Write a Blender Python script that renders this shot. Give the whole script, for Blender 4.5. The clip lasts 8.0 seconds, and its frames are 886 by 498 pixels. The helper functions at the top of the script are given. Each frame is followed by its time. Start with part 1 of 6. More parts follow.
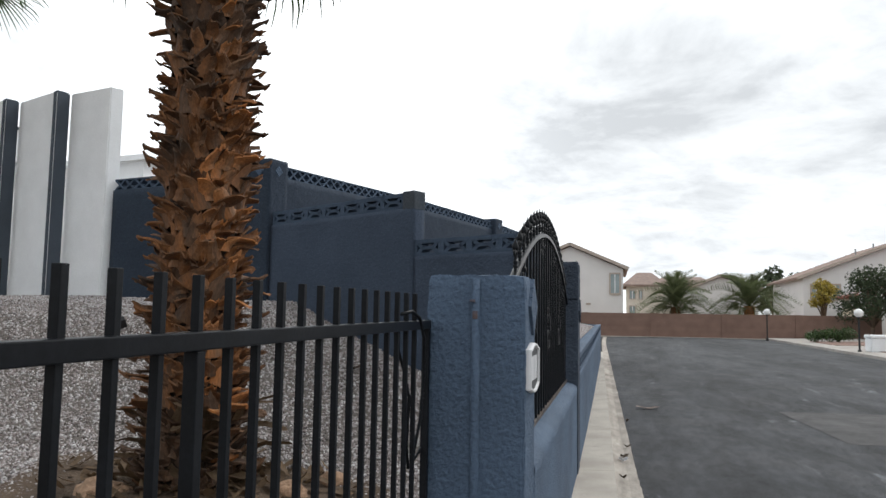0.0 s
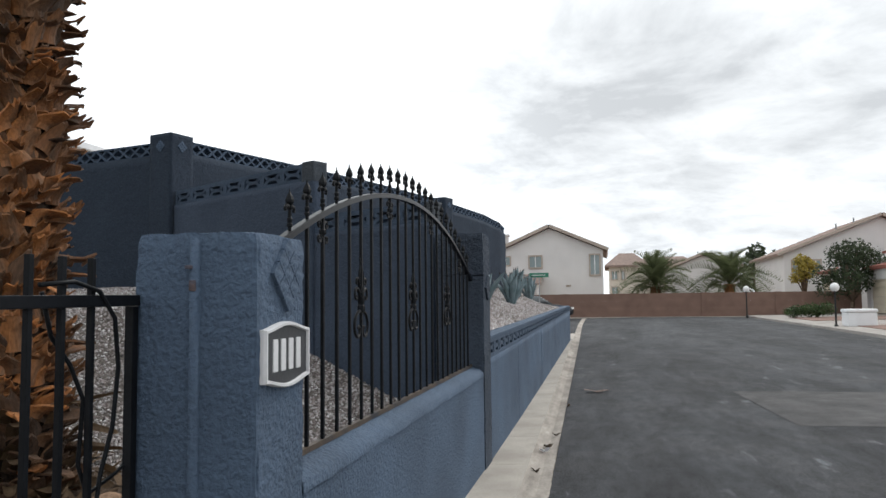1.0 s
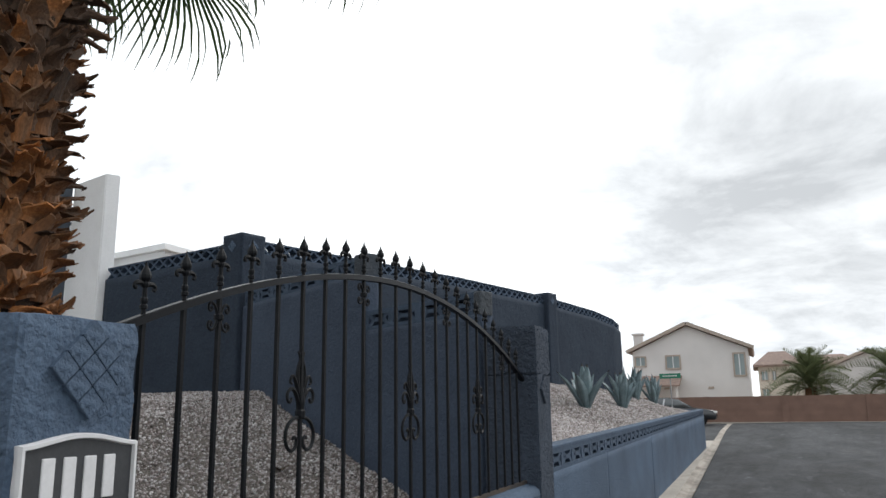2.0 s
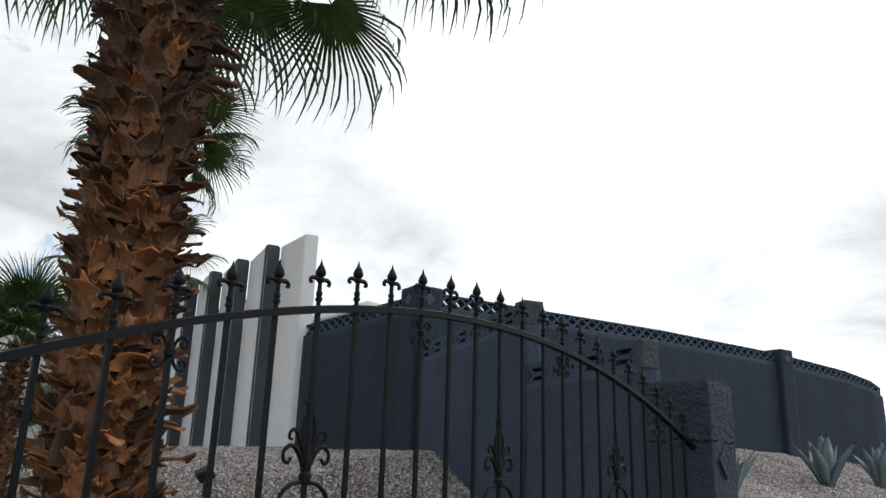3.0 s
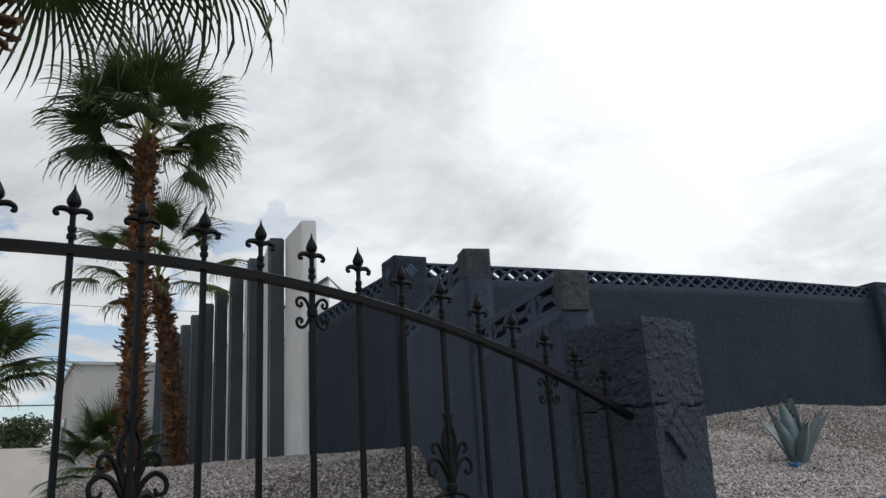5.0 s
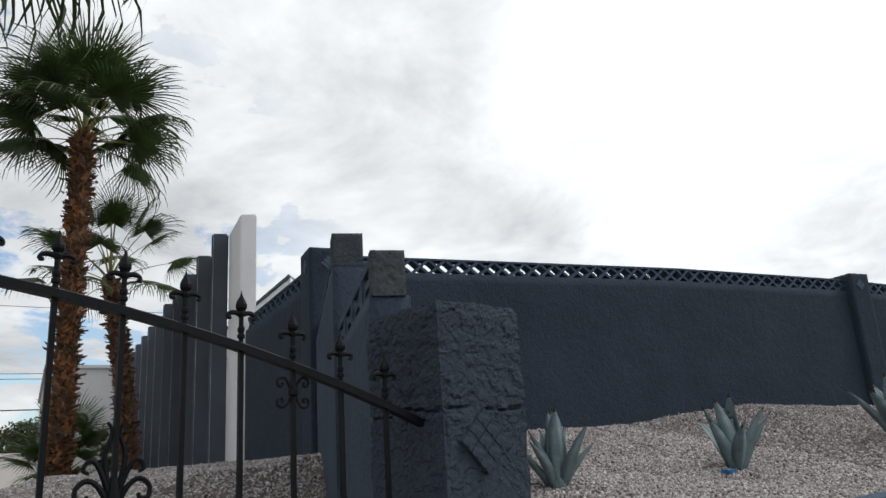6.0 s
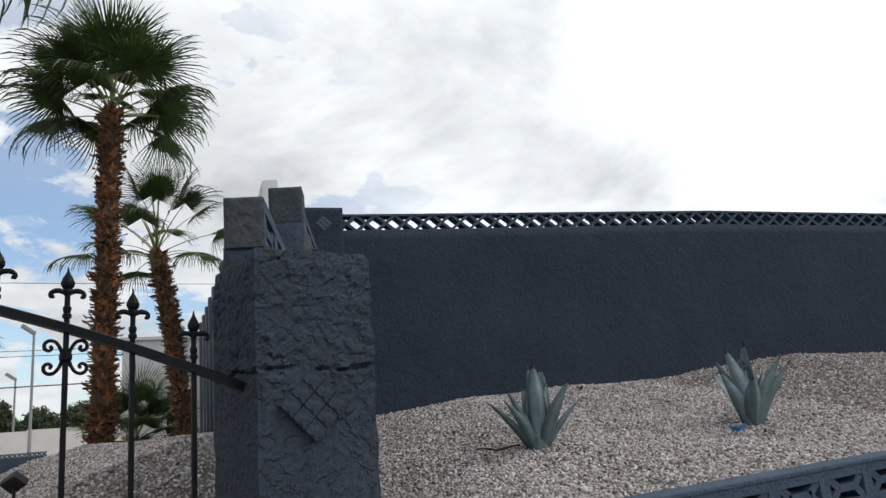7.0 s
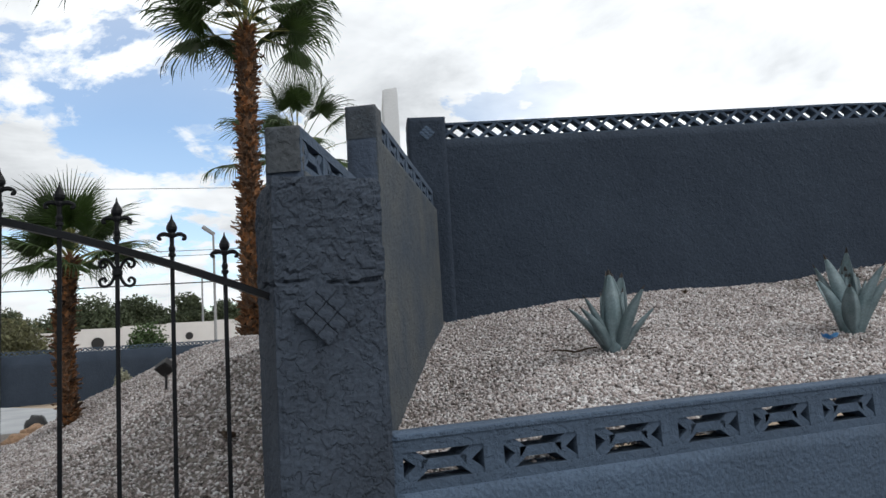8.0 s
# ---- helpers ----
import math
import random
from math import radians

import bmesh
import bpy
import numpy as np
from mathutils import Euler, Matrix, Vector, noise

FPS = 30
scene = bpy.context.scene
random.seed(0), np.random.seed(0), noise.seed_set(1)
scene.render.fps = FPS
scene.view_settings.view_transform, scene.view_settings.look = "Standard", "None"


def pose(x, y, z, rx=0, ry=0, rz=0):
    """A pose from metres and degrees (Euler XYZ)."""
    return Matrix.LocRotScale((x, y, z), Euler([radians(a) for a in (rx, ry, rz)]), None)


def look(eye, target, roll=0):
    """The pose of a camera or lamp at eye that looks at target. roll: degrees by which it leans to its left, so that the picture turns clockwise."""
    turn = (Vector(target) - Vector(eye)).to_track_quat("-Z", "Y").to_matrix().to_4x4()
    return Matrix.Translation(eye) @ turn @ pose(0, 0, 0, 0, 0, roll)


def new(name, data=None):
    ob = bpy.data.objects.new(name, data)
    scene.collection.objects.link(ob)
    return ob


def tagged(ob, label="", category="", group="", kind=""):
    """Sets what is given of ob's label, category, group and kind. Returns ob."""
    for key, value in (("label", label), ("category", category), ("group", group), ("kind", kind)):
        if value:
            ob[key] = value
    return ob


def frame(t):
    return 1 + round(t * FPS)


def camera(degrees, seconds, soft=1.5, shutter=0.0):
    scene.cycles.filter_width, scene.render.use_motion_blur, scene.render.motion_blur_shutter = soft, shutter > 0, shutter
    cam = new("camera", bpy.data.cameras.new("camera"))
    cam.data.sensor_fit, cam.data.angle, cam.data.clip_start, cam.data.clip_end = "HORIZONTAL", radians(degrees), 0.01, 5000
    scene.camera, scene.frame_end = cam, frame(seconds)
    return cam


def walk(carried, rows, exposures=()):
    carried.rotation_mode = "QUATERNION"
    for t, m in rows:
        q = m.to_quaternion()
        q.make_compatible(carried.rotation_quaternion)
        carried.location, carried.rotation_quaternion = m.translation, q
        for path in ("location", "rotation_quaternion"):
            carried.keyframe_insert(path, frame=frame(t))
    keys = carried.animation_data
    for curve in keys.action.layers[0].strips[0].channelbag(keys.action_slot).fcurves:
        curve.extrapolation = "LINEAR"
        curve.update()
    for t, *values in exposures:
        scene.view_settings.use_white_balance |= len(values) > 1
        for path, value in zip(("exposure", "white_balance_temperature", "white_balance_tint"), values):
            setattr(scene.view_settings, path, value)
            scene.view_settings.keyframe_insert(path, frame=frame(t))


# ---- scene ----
cam = camera(60.2, 8.0)
METRES, EYE, TILT, LEAN, TURN = 8.64, 1.62, 0.0, 0.0, 12.0
ROWS = [
    (0.0, 0.0067, 0.0033, -0.0036, 0.61, 5.12, -0.92),
    (0.2, 0.0308, 0.0230, -0.0043, -5.76, 4.12, -0.90),
    (0.5, 0.0634, 0.0505, -0.0079, -8.13, 3.70, -0.54),
    (0.7, 0.0873, 0.0727, -0.0078, -4.31, 3.34, -0.23),
    (1.0, 0.1158, 0.1050, -0.0100, -0.09, 4.11, 0.61),
    (1.2, 0.1329, 0.1279, -0.0102, 3.44, 4.65, 0.63),
    (2.3, 0.2232, 0.2369, -0.0112, 13.95, 13.96, 0.20),
    (2.5, 0.2340, 0.2612, -0.0112, 18.78, 14.57, -0.77),
    (2.7, 0.2469, 0.2834, -0.0094, 25.12, 15.93, -2.12),
    (3.0, 0.2601, 0.3168, -0.0083, 27.79, 16.30, -1.82),
    (3.2, 0.2702, 0.3400, -0.0071, 29.49, 17.35, -1.89),
    (3.5, 0.2813, 0.3747, -0.0054, 30.20, 17.63, -0.28),
    (3.8, 0.2935, 0.4110, -0.0054, 31.88, 18.04, 1.52),
    (4.0, 0.2956, 0.4367, -0.0057, 32.77, 17.45, 1.44),
    (4.2, 0.2978, 0.4630, -0.0060, 34.30, 16.35, 1.64),
    (4.5, 0.3002, 0.4984, -0.0023, 35.79, 15.46, 1.83),
    (4.7, 0.3058, 0.5227, -0.0023, 36.79, 15.72, 3.08),
    (5.8, 0.3528, 0.6599, -0.0042, 38.65, 15.84, 2.72),
    (6.0, 0.3626, 0.6856, -0.0028, 38.54, 15.95, 3.55),
    (6.2, 0.3727, 0.7102, -0.0038, 38.73, 15.93, 3.51),
    (6.5, 0.3837, 0.7489, -0.0044, 39.89, 15.50, 3.45),
    (6.7, 0.3954, 0.7665, -0.0044, 39.93, 15.12, 3.49),
    (7.0, 0.4099, 0.7896, -0.0075, 45.57, 13.59, 4.69),
    (7.2, 0.4224, 0.8032, -0.0076, 47.02, 11.62, 4.49),
    (7.5, 0.4393, 0.8142, -0.0079, 52.68, 11.63, 5.05),
    (7.7, 0.4514, 0.8180, -0.0106, 57.88, 9.73, 5.95),
    (7.8, 0.4584, 0.8198, -0.0097, 58.24, 7.97, 3.19),
    (8.0, 0.4713, 0.8239, -0.0074, 57.21, 6.79, 3.46),
]
walk(cam, [(t, pose(0, 0, EYE, TILT, LEAN, TURN) @ pose(METRES * x, METRES * y, METRES * z, 90 + pitch, roll, yaw)) for t, x, y, z, yaw, pitch, roll in ROWS],
     exposures=[(0.0, 0.06), (1.2, -0.02), (2.5, -0.14), (3.5, -0.54), (4.5, -0.70), (6.0, -0.50), (7.0, -0.42), (8.0, -0.18)])

# ---- light ----
world = bpy.data.worlds.new("sky")
scene.world = world
world.use_nodes = True
SUN_AZ, SUN_EL = radians(32), radians(45)          # heading from +y (clockwise), height


def sky_nodes(nt):
    n, l = nt.nodes, nt.links
    n.clear()
    out = n.new("ShaderNodeOutputWorld")
    sky = n.new("ShaderNodeTexSky")
    sky.sky_type, sky.sun_disc = "NISHITA", False
    sky.sun_elevation, sky.sun_rotation = SUN_EL, SUN_AZ
    blue = n.new("ShaderNodeBackground")
    blue.inputs[1].default_value = 0.23
    l.new(sky.outputs[0], blue.inputs[0])
    tc = n.new("ShaderNodeTexCoord")
    sep = n.new("ShaderNodeSeparateXYZ")
    l.new(tc.outputs["Generated"], sep.inputs[0])

    def calc(op, a, b):
        m = n.new("ShaderNodeMath")
        m.operation = op
        for i, v in enumerate((a, b)):
            if isinstance(v, (int, float)):
                m.inputs[i].default_value = v
            else:
                l.new(v, m.inputs[i])
        return m.outputs[0]
    up = calc("ADD", calc("MAXIMUM", sep.outputs[2], 0.0), 0.22)
    flat = n.new("ShaderNodeCombineXYZ")
    l.new(calc("DIVIDE", sep.outputs[0], up), flat.inputs[0])
    l.new(calc("DIVIDE", sep.outputs[1], up), flat.inputs[1])

    def clouds(scale, detail, lo, hi, shift, rough=0.55):
        mp = n.new("ShaderNodeMapping")
        mp.inputs["Location"].default_value = shift
        l.new(flat.outputs[0], mp.inputs[0])
        t = n.new("ShaderNodeTexNoise")
        t.inputs["Scale"].default_value, t.inputs["Detail"].default_value = scale, detail
        t.inputs["Roughness"].default_value = rough
        t.inputs["Distortion"].default_value = 0.4
        l.new(mp.outputs[0], t.inputs["Vector"])
        r = n.new("ShaderNodeMapRange")
        r.inputs[1].default_value, r.inputs[2].default_value = lo, hi
        l.new(t.outputs[0], r.inputs[0])
        return r.outputs[0]
    # thicker cover ahead, torn cover towards -x
    def blend(a, b, f):
        return calc("ADD", calc("MULTIPLY", a, 1 - f), calc("MULTIPLY", b, f))
    cover = blend(clouds(2.1, 10, 0.40, 0.60, (3.1, 1.7, 0), 0.60), clouds(5.2, 8, 0.40, 0.60, (0.4, 6.2, 1.0), 0.6), 0.30)
    tear = n.new("ShaderNodeMapRange")
    tear.inputs[1].default_value, tear.inputs[2].default_value = 0.26, 0.50
    l.new(cover, tear.inputs[0])
    west = n.new("ShaderNodeMapRange")
    west.inputs[1].default_value, west.inputs[2].default_value = -0.96, -0.78
    west.inputs[3].default_value, west.inputs[4].default_value = 0.0, 1.0
    l.new(sep.outputs[0], west.inputs[0])
    cover = calc("MINIMUM", calc("ADD", tear.outputs[0], west.outputs[0]), 1.0)
    shade = blend(clouds(1.05, 9, 0.34, 0.62, (7.7, 4.9, 2.0), 0.58), clouds(2.7, 9, 0.34, 0.62, (1.3, 8.1, 5.0), 0.6), 0.38)
    # a long grey bank over the end of the street
    bank = n.new("ShaderNodeVectorMath")
    bank.operation = "DOT_PRODUCT"
    bank.inputs[1].default_value = BANK_DIR
    l.new(tc.outputs["Generated"], bank.inputs[0])
    deep = n.new("ShaderNodeMapRange")
    deep.interpolation_type = "SMOOTHSTEP"
    deep.inputs[1].default_value, deep.inputs[2].default_value = 0.90, 0.985
    deep.inputs[3].default_value, deep.inputs[4].default_value = 0.0, 0.16
    l.new(bank.outputs["Value"], deep.inputs[0])
    bright = n.new("ShaderNodeVectorMath")
    bright.operation = "DOT_PRODUCT"
    bright.inputs[1].default_value = BRIGHT_DIR
    l.new(tc.outputs["Generated"], bright.inputs[0])
    thin = n.new("ShaderNodeMapRange")
    thin.interpolation_type = "SMOOTHSTEP"
    thin.inputs[1].default_value, thin.inputs[2].default_value = 0.93, 1.0
    thin.inputs[3].default_value, thin.inputs[4].default_value = 0.0, 0.35
    l.new(bright.outputs["Value"], thin.inputs[0])
    shade = calc("ADD", calc("SUBTRACT", shade, deep.outputs[0]), thin.outputs[0])
    ramp = n.new("ShaderNodeValToRGB")
    ramp.color_ramp.elements[0].position, ramp.color_ramp.elements[1].position = 0.20, 0.84
    ramp.color_ramp.elements[0].color = (0.61, 0.64, 0.67, 1)
    ramp.color_ramp.elements[1].color = (1.08, 1.12, 1.15, 1)
    l.new(shade, ramp.inputs[0])
    cloud = n.new("ShaderNodeBackground")
    l.new(ramp.outputs[0], cloud.inputs[0])
    # thin overcast glows more towards the veiled sun
    dot = n.new("ShaderNodeVectorMath")
    dot.operation = "DOT_PRODUCT"
    dot.inputs[1].default_value = SUN_DIR
    l.new(tc.outputs["Generated"], dot.inputs[0])
    glow = n.new("ShaderNodeMapRange")
    glow.inputs[1].default_value, glow.inputs[2].default_value = -0.6, 1.0
    glow.inputs[3].default_value, glow.inputs[4].default_value = 0.94, 1.64
    l.new(dot.outputs["Value"], glow.inputs[0])
    thick = calc("SUBTRACT", 1.0, calc("MULTIPLY", deep.outputs[0], 1.8))
    l.new(calc("MULTIPLY", glow.outputs[0], thick), cloud.inputs[1])
    mix = n.new("ShaderNodeMixShader")
    l.new(cover, mix.inputs[0])
    l.new(blue.outputs[0], mix.inputs[1])
    l.new(cloud.outputs[0], mix.inputs[2])
    l.new(mix.outputs[0], out.inputs[0])


SUN_DIR = (math.sin(SUN_AZ) * math.cos(SUN_EL), math.cos(SUN_AZ) * math.cos(SUN_EL), math.sin(SUN_EL))
BRIGHT_DIR = (-math.sin(radians(25)) * math.cos(radians(21)), math.cos(radians(25)) * math.cos(radians(21)), math.sin(radians(21)))
BANK_DIR = (math.sin(radians(12)) * math.cos(radians(21)), math.cos(radians(12)) * math.cos(radians(21)), math.sin(radians(21)))
sky_nodes(world.node_tree)
sun = new("sun", bpy.data.lights.new("sun", "SUN"))
sun.data.energy, sun.data.angle, sun.data.color = 1.3, radians(18), (1.0, 0.965, 0.92)
sun.matrix_world = look(Vector(SUN_DIR) * 60, (0, 0, 0))


# ---- materials ----
def material(name, base, rough=0.8, var=0.2, scale=4.0, bump=0.3, bscale=60.0, dist=0.01, metal=0.0,
             other=None, plates=0.0, pscale=20.0, scuff=0.0, island=0.0, random_ob=0.0, spec=0.4, stretch=(1, 1, 1), translucent=0.0):
    m = bpy.data.materials.new(name)
    m.use_nodes = True
    n, l = m.node_tree.nodes, m.node_tree.links
    p = n["Principled BSDF"]
    p.inputs["Roughness"].default_value, p.inputs["Metallic"].default_value = rough, metal
    p.inputs["Specular IOR Level"].default_value = spec
    tc = n.new("ShaderNodeTexCoord")
    mp = n.new("ShaderNodeMapping")
    mp.inputs["Scale"].default_value = stretch
    l.new(tc.outputs["Object"], mp.inputs[0])

    def noise_tex(s, d):
        t = n.new("ShaderNodeTexNoise")
        t.inputs["Scale"].default_value, t.inputs["Detail"].default_value = s, d
        l.new(mp.outputs[0], t.inputs["Vector"])
        return t.outputs[0]
    big, fine = noise_tex(scale, 5), noise_tex(bscale, 6)
    ramp = n.new("ShaderNodeValToRGB")
    ramp.color_ramp.elements[0].position, ramp.color_ramp.elements[1].position = 0.3, 0.7
    lo = other if other else tuple(c * (1 - var) for c in base)
    hi = base if other else tuple(min(1, c * (1 + var)) for c in base)
    ramp.color_ramp.elements[0].color, ramp.color_ramp.elements[1].color = (*lo, 1), (*hi, 1)
    l.new(big, ramp.inputs[0])
    hsv = n.new("ShaderNodeHueSaturation")
    l.new(ramp.outputs[0], hsv.inputs["Color"])
    r = n.new("ShaderNodeMapRange")
    r.inputs[1].default_value, r.inputs[2].default_value = 0.3, 0.7
    r.inputs[3].default_value, r.inputs[4].default_value = 1 - var * 0.8, 1 + var * 0.8
    l.new(fine, r.inputs[0])
    value = r.outputs[0]
    for amount, kind in ((island, "island"), (random_ob, "object")):
        if not amount:
            continue
        src = n.new("ShaderNodeNewGeometry").outputs["Random Per Island"] if kind == "island" else n.new("ShaderNodeObjectInfo").outputs["Random"]
        q = n.new("ShaderNodeMapRange")
        q.inputs[3].default_value, q.inputs[4].default_value = 1 - amount, 1 + amount
        l.new(src, q.inputs[0])
        mul = n.new("ShaderNodeMath")
        mul.operation = "MULTIPLY"
        l.new(value, mul.inputs[0])
        l.new(q.outputs[0], mul.inputs[1])
        value = mul.outputs[0]
    if scuff:                           # pale rubbed streaks
        q = n.new("ShaderNodeMapRange")
        q.inputs[1].default_value, q.inputs[2].default_value = 0.56, 0.72
        q.inputs[3].default_value, q.inputs[4].default_value = 1.0, 1 + scuff
        l.new(noise_tex(2.6, 8), q.inputs[0])
        mul = n.new("ShaderNodeMath")
        mul.operation = "MULTIPLY"
        l.new(value, mul.inputs[0])
        l.new(q.outputs[0], mul.inputs[1])
        value = mul.outputs[0]
    l.new(value, hsv.inputs["Value"])
    l.new(hsv.outputs[0], p.inputs["Base Color"])
    if bump:
        b = n.new("ShaderNodeBump")
        b.inputs["Strength"].default_value, b.inputs["Distance"].default_value = bump, dist
        if plates:                      # torn, flattened trowel plates with crisp edges
            a = n.new("ShaderNodeMapRange")
            a.inputs[1].default_value, a.inputs[2].default_value = 0.47, 0.53
            a.inputs[4].default_value = plates
            l.new(noise_tex(pscale, 5), a.inputs[0])
            add = n.new("ShaderNodeMath")
            l.new(a.outputs[0], add.inputs[0])
            l.new(fine, add.inputs[1])
            l.new(add.outputs[0], b.inputs["Height"])
        else:
            l.new(fine, b.inputs["Height"])
        l.new(b.outputs[0], p.inputs["Normal"])
    if translucent:
        t = n.new("ShaderNodeBsdfTranslucent")
        l.new(hsv.outputs[0], t.inputs[0])
        mx = n.new("ShaderNodeMixShader")
        mx.inputs[0].default_value = translucent
        l.new(p.outputs[0], mx.inputs[1])
        l.new(t.outputs[0], mx.inputs[2])
        l.new(mx.outputs[0], n["Material Output"].inputs[0])
    return m


M_STUCCO = material("slate_blue_stucco", (0.063, 0.095, 0.144), 0.80, 0.2, 1.3, 1.0, 48, 0.012, spec=0.32, plates=0.16, pscale=30)
M_WALL = material("deep_slate_stucco", (0.0335, 0.0462, 0.0665), 0.88, 0.2, 1.6, 0.7, 38, 0.010, other=(0.0265, 0.037, 0.055), spec=0.2, plates=0.45, pscale=9)
M_ROUGH = material("slate_blue_rough_stucco", (0.050, 0.065, 0.090), 0.85, 0.18, 2.2, 0.9, 50, 0.010, other=(0.034, 0.044, 0.061), spec=0.25, plates=0.7, pscale=21)
M_WEATHERED = material("weathered_stucco", (0.082, 0.090, 0.094), 0.9, 0.25, 2.4, 0.9, 45, 0.012, other=(0.046, 0.060, 0.080), spec=0.2, plates=0.25, pscale=18)
M_CROSS = material("cross_wall_stucco", (0.058, 0.078, 0.113), 0.86, 0.16, 1.8, 0.8, 42, 0.010, other=(0.045, 0.061, 0.090), spec=0.22, plates=0.35, pscale=16)
M_CEMENT = material("bare_cement", (0.078, 0.086, 0.094), 0.92, 0.25, 3.0, 0.9, 40, 0.010, other=(0.050, 0.062, 0.078), spec=0.2, plates=0.4, pscale=16)
M_BLOCK = material("slate_blue_block", (0.058, 0.084, 0.124), 0.9, 0.14, 3.0, 0.7, 60, 0.008, spec=0.25, random_ob=0.05, plates=0.5, pscale=24)
M_IRON = material("black_iron", (0.006, 0.007, 0.009), 0.5, 0.3, 8, 0.2, 90, 0.002, spec=0.14)
M_RAIL = material("glossy_iron_rail", (0.007, 0.008, 0.010), 0.34, 0.25, 8, 0.15, 60, 0.002, spec=0.12)
M_WORN_IRON = material("worn_iron", (0.020, 0.020, 0.022), 0.5, 0.3, 5, 0.3, 60, 0.004, other=(0.10, 0.07, 0.045))


def mottled(name, layers, rough, bump, bscale, dist, scuff=None, palette=None):
    """A ground material: colour stops and noise layers (scale, detail, amount, stretch) multiplied over them; scuff: pale worn spots."""
    m = bpy.data.materials.new(name)
    m.use_nodes = True
    n, l = m.node_tree.nodes, m.node_tree.links
    p = n["Principled BSDF"]
    p.inputs["Roughness"].default_value, p.inputs["Specular IOR Level"].default_value = rough, 0.25
    tc = n.new("ShaderNodeTexCoord")

    def tex(scale, detail, stretch, lo, hi, a, b):
        mp = n.new("ShaderNodeMapping")
        mp.inputs["Scale"].default_value = stretch
        l.new(tc.outputs["Object"], mp.inputs[0])
        t = n.new("ShaderNodeTexNoise")
        t.inputs["Scale"].default_value, t.inputs["Detail"].default_value, t.inputs["Roughness"].default_value = scale, detail, 0.62
        l.new(mp.outputs[0], t.inputs["Vector"])
        r = n.new("ShaderNodeMapRange")
        r.inputs[1].default_value, r.inputs[2].default_value = lo, hi
        r.inputs[3].default_value, r.inputs[4].default_value = a, b
        l.new(t.outputs[0], r.inputs[0])
        return r.outputs[0], t.outputs[0]
    value = None
    for scale, detail, amount, stretch in layers:
        v, _ = tex(scale, detail, stretch, 0.37, 0.63, 1 - amount, 1 + amount)
        if value is None:
            value = v
        else:
            q = n.new("ShaderNodeMath")
            q.operation = "MULTIPLY"
            l.new(value, q.inputs[0])
            l.new(v, q.inputs[1])
            value = q.outputs[0]
    if scuff:
        v, _ = tex(scuff[0], 9, scuff[1], 0.62, 0.74, 1.0, 1 + scuff[2])
        q = n.new("ShaderNodeMath")
        q.operation = "MULTIPLY"
        l.new(value, q.inputs[0])
        l.new(v, q.inputs[1])
        value = q.outputs[0]
    ramp = n.new("ShaderNodeValToRGB")
    while len(ramp.color_ramp.elements) < len(palette):
        ramp.color_ramp.elements.new(0.5)
    for k, (at, c) in enumerate(palette):
        ramp.color_ramp.elements[k].position, ramp.color_ramp.elements[k].color = at, (*c, 1)
    if name.startswith("crushed"):
        l.new(n.new("ShaderNodeNewGeometry").outputs["Random Per Island"], ramp.inputs[0])
    else:
        _, t = tex(0.9, 7, (1, 1, 1), 0, 1, 0, 1)
        l.new(t, ramp.inputs[0])
    hsv = n.new("ShaderNodeHueSaturation")
    l.new(ramp.outputs[0], hsv.inputs["Color"])
    l.new(value, hsv.inputs["Value"])
    l.new(hsv.outputs[0], p.inputs["Base Color"])
    _, t = tex(bscale, 6, (1, 1, 1), 0, 1, 0, 1)
    b = n.new("ShaderNodeBump")
    b.inputs["Strength"].default_value, b.inputs["Distance"].default_value = bump, dist
    l.new(t, b.inputs["Height"])
    l.new(b.outputs[0], p.inputs["Normal"])
    return m


M_GRAVEL = mottled("crushed_stone", [(0.8, 5, 0.10, (1, 1, 1)), (60, 4, 0.14, (1, 1, 1))], 0.9, 0.3, 60, 0.006,
                   palette=[(0.0, (0.10, 0.088, 0.084)), (0.14, (0.225, 0.190, 0.178)), (0.36, (0.355, 0.308, 0.294)), (0.55, (0.410, 0.373, 0.362)), (0.74, (0.455, 0.428, 0.424)), (0.9, (0.55, 0.533, 0.53)), (1.0, (0.67, 0.655, 0.65))])
# darker than the stones: shade in the gaps put into the colour
M_GRAVEL_BED = material("shaded_stone_bed", (0.15, 0.132, 0.118), 0.95, 0.3, 40.0, 0.9, 55, 0.03)
M_DIRT = material("dry_dirt", (0.085, 0.058, 0.038), 0.95, 0.3, 3.0, 0.8, 40, 0.03)
M_ASPHALT = mottled("asphalt", [(0.42, 7, 0.26, (1, 0.20, 1)), (1.9, 9, 0.28, (1, 0.24, 1)), (8, 7, 0.18, (1, 0.35, 1)), (60, 4, 0.30, (1, 0.7, 1))], 0.85, 1.0, 90, 0.016, scuff=(2.6, (1, 0.28, 1), 2.6),
                    palette=[(0.3, (0.037, 0.040, 0.044)), (0.52, (0.047, 0.049, 0.053)), (0.7, (0.058, 0.059, 0.061))])
M_PATCH = mottled("asphalt_patch", [(0.5, 6, 0.12, (1, 1, 1)), (2.5, 8, 0.22, (1, 1, 1)), (70, 4, 0.35, (1, 1, 1))], 0.9, 0.8, 90, 0.008, palette=[(0.3, (0.062, 0.061, 0.062)), (0.7, (0.080, 0.078, 0.078))])
M_PATH = mottled("path_concrete", [(0.4, 5, 0.10, (1, 1, 1)), (3, 7, 0.14, (1, 1, 1))], 0.9, 0.4, 60, 0.008, palette=[(0.3, (0.29, 0.265, 0.24)), (0.7, (0.36, 0.335, 0.31))])
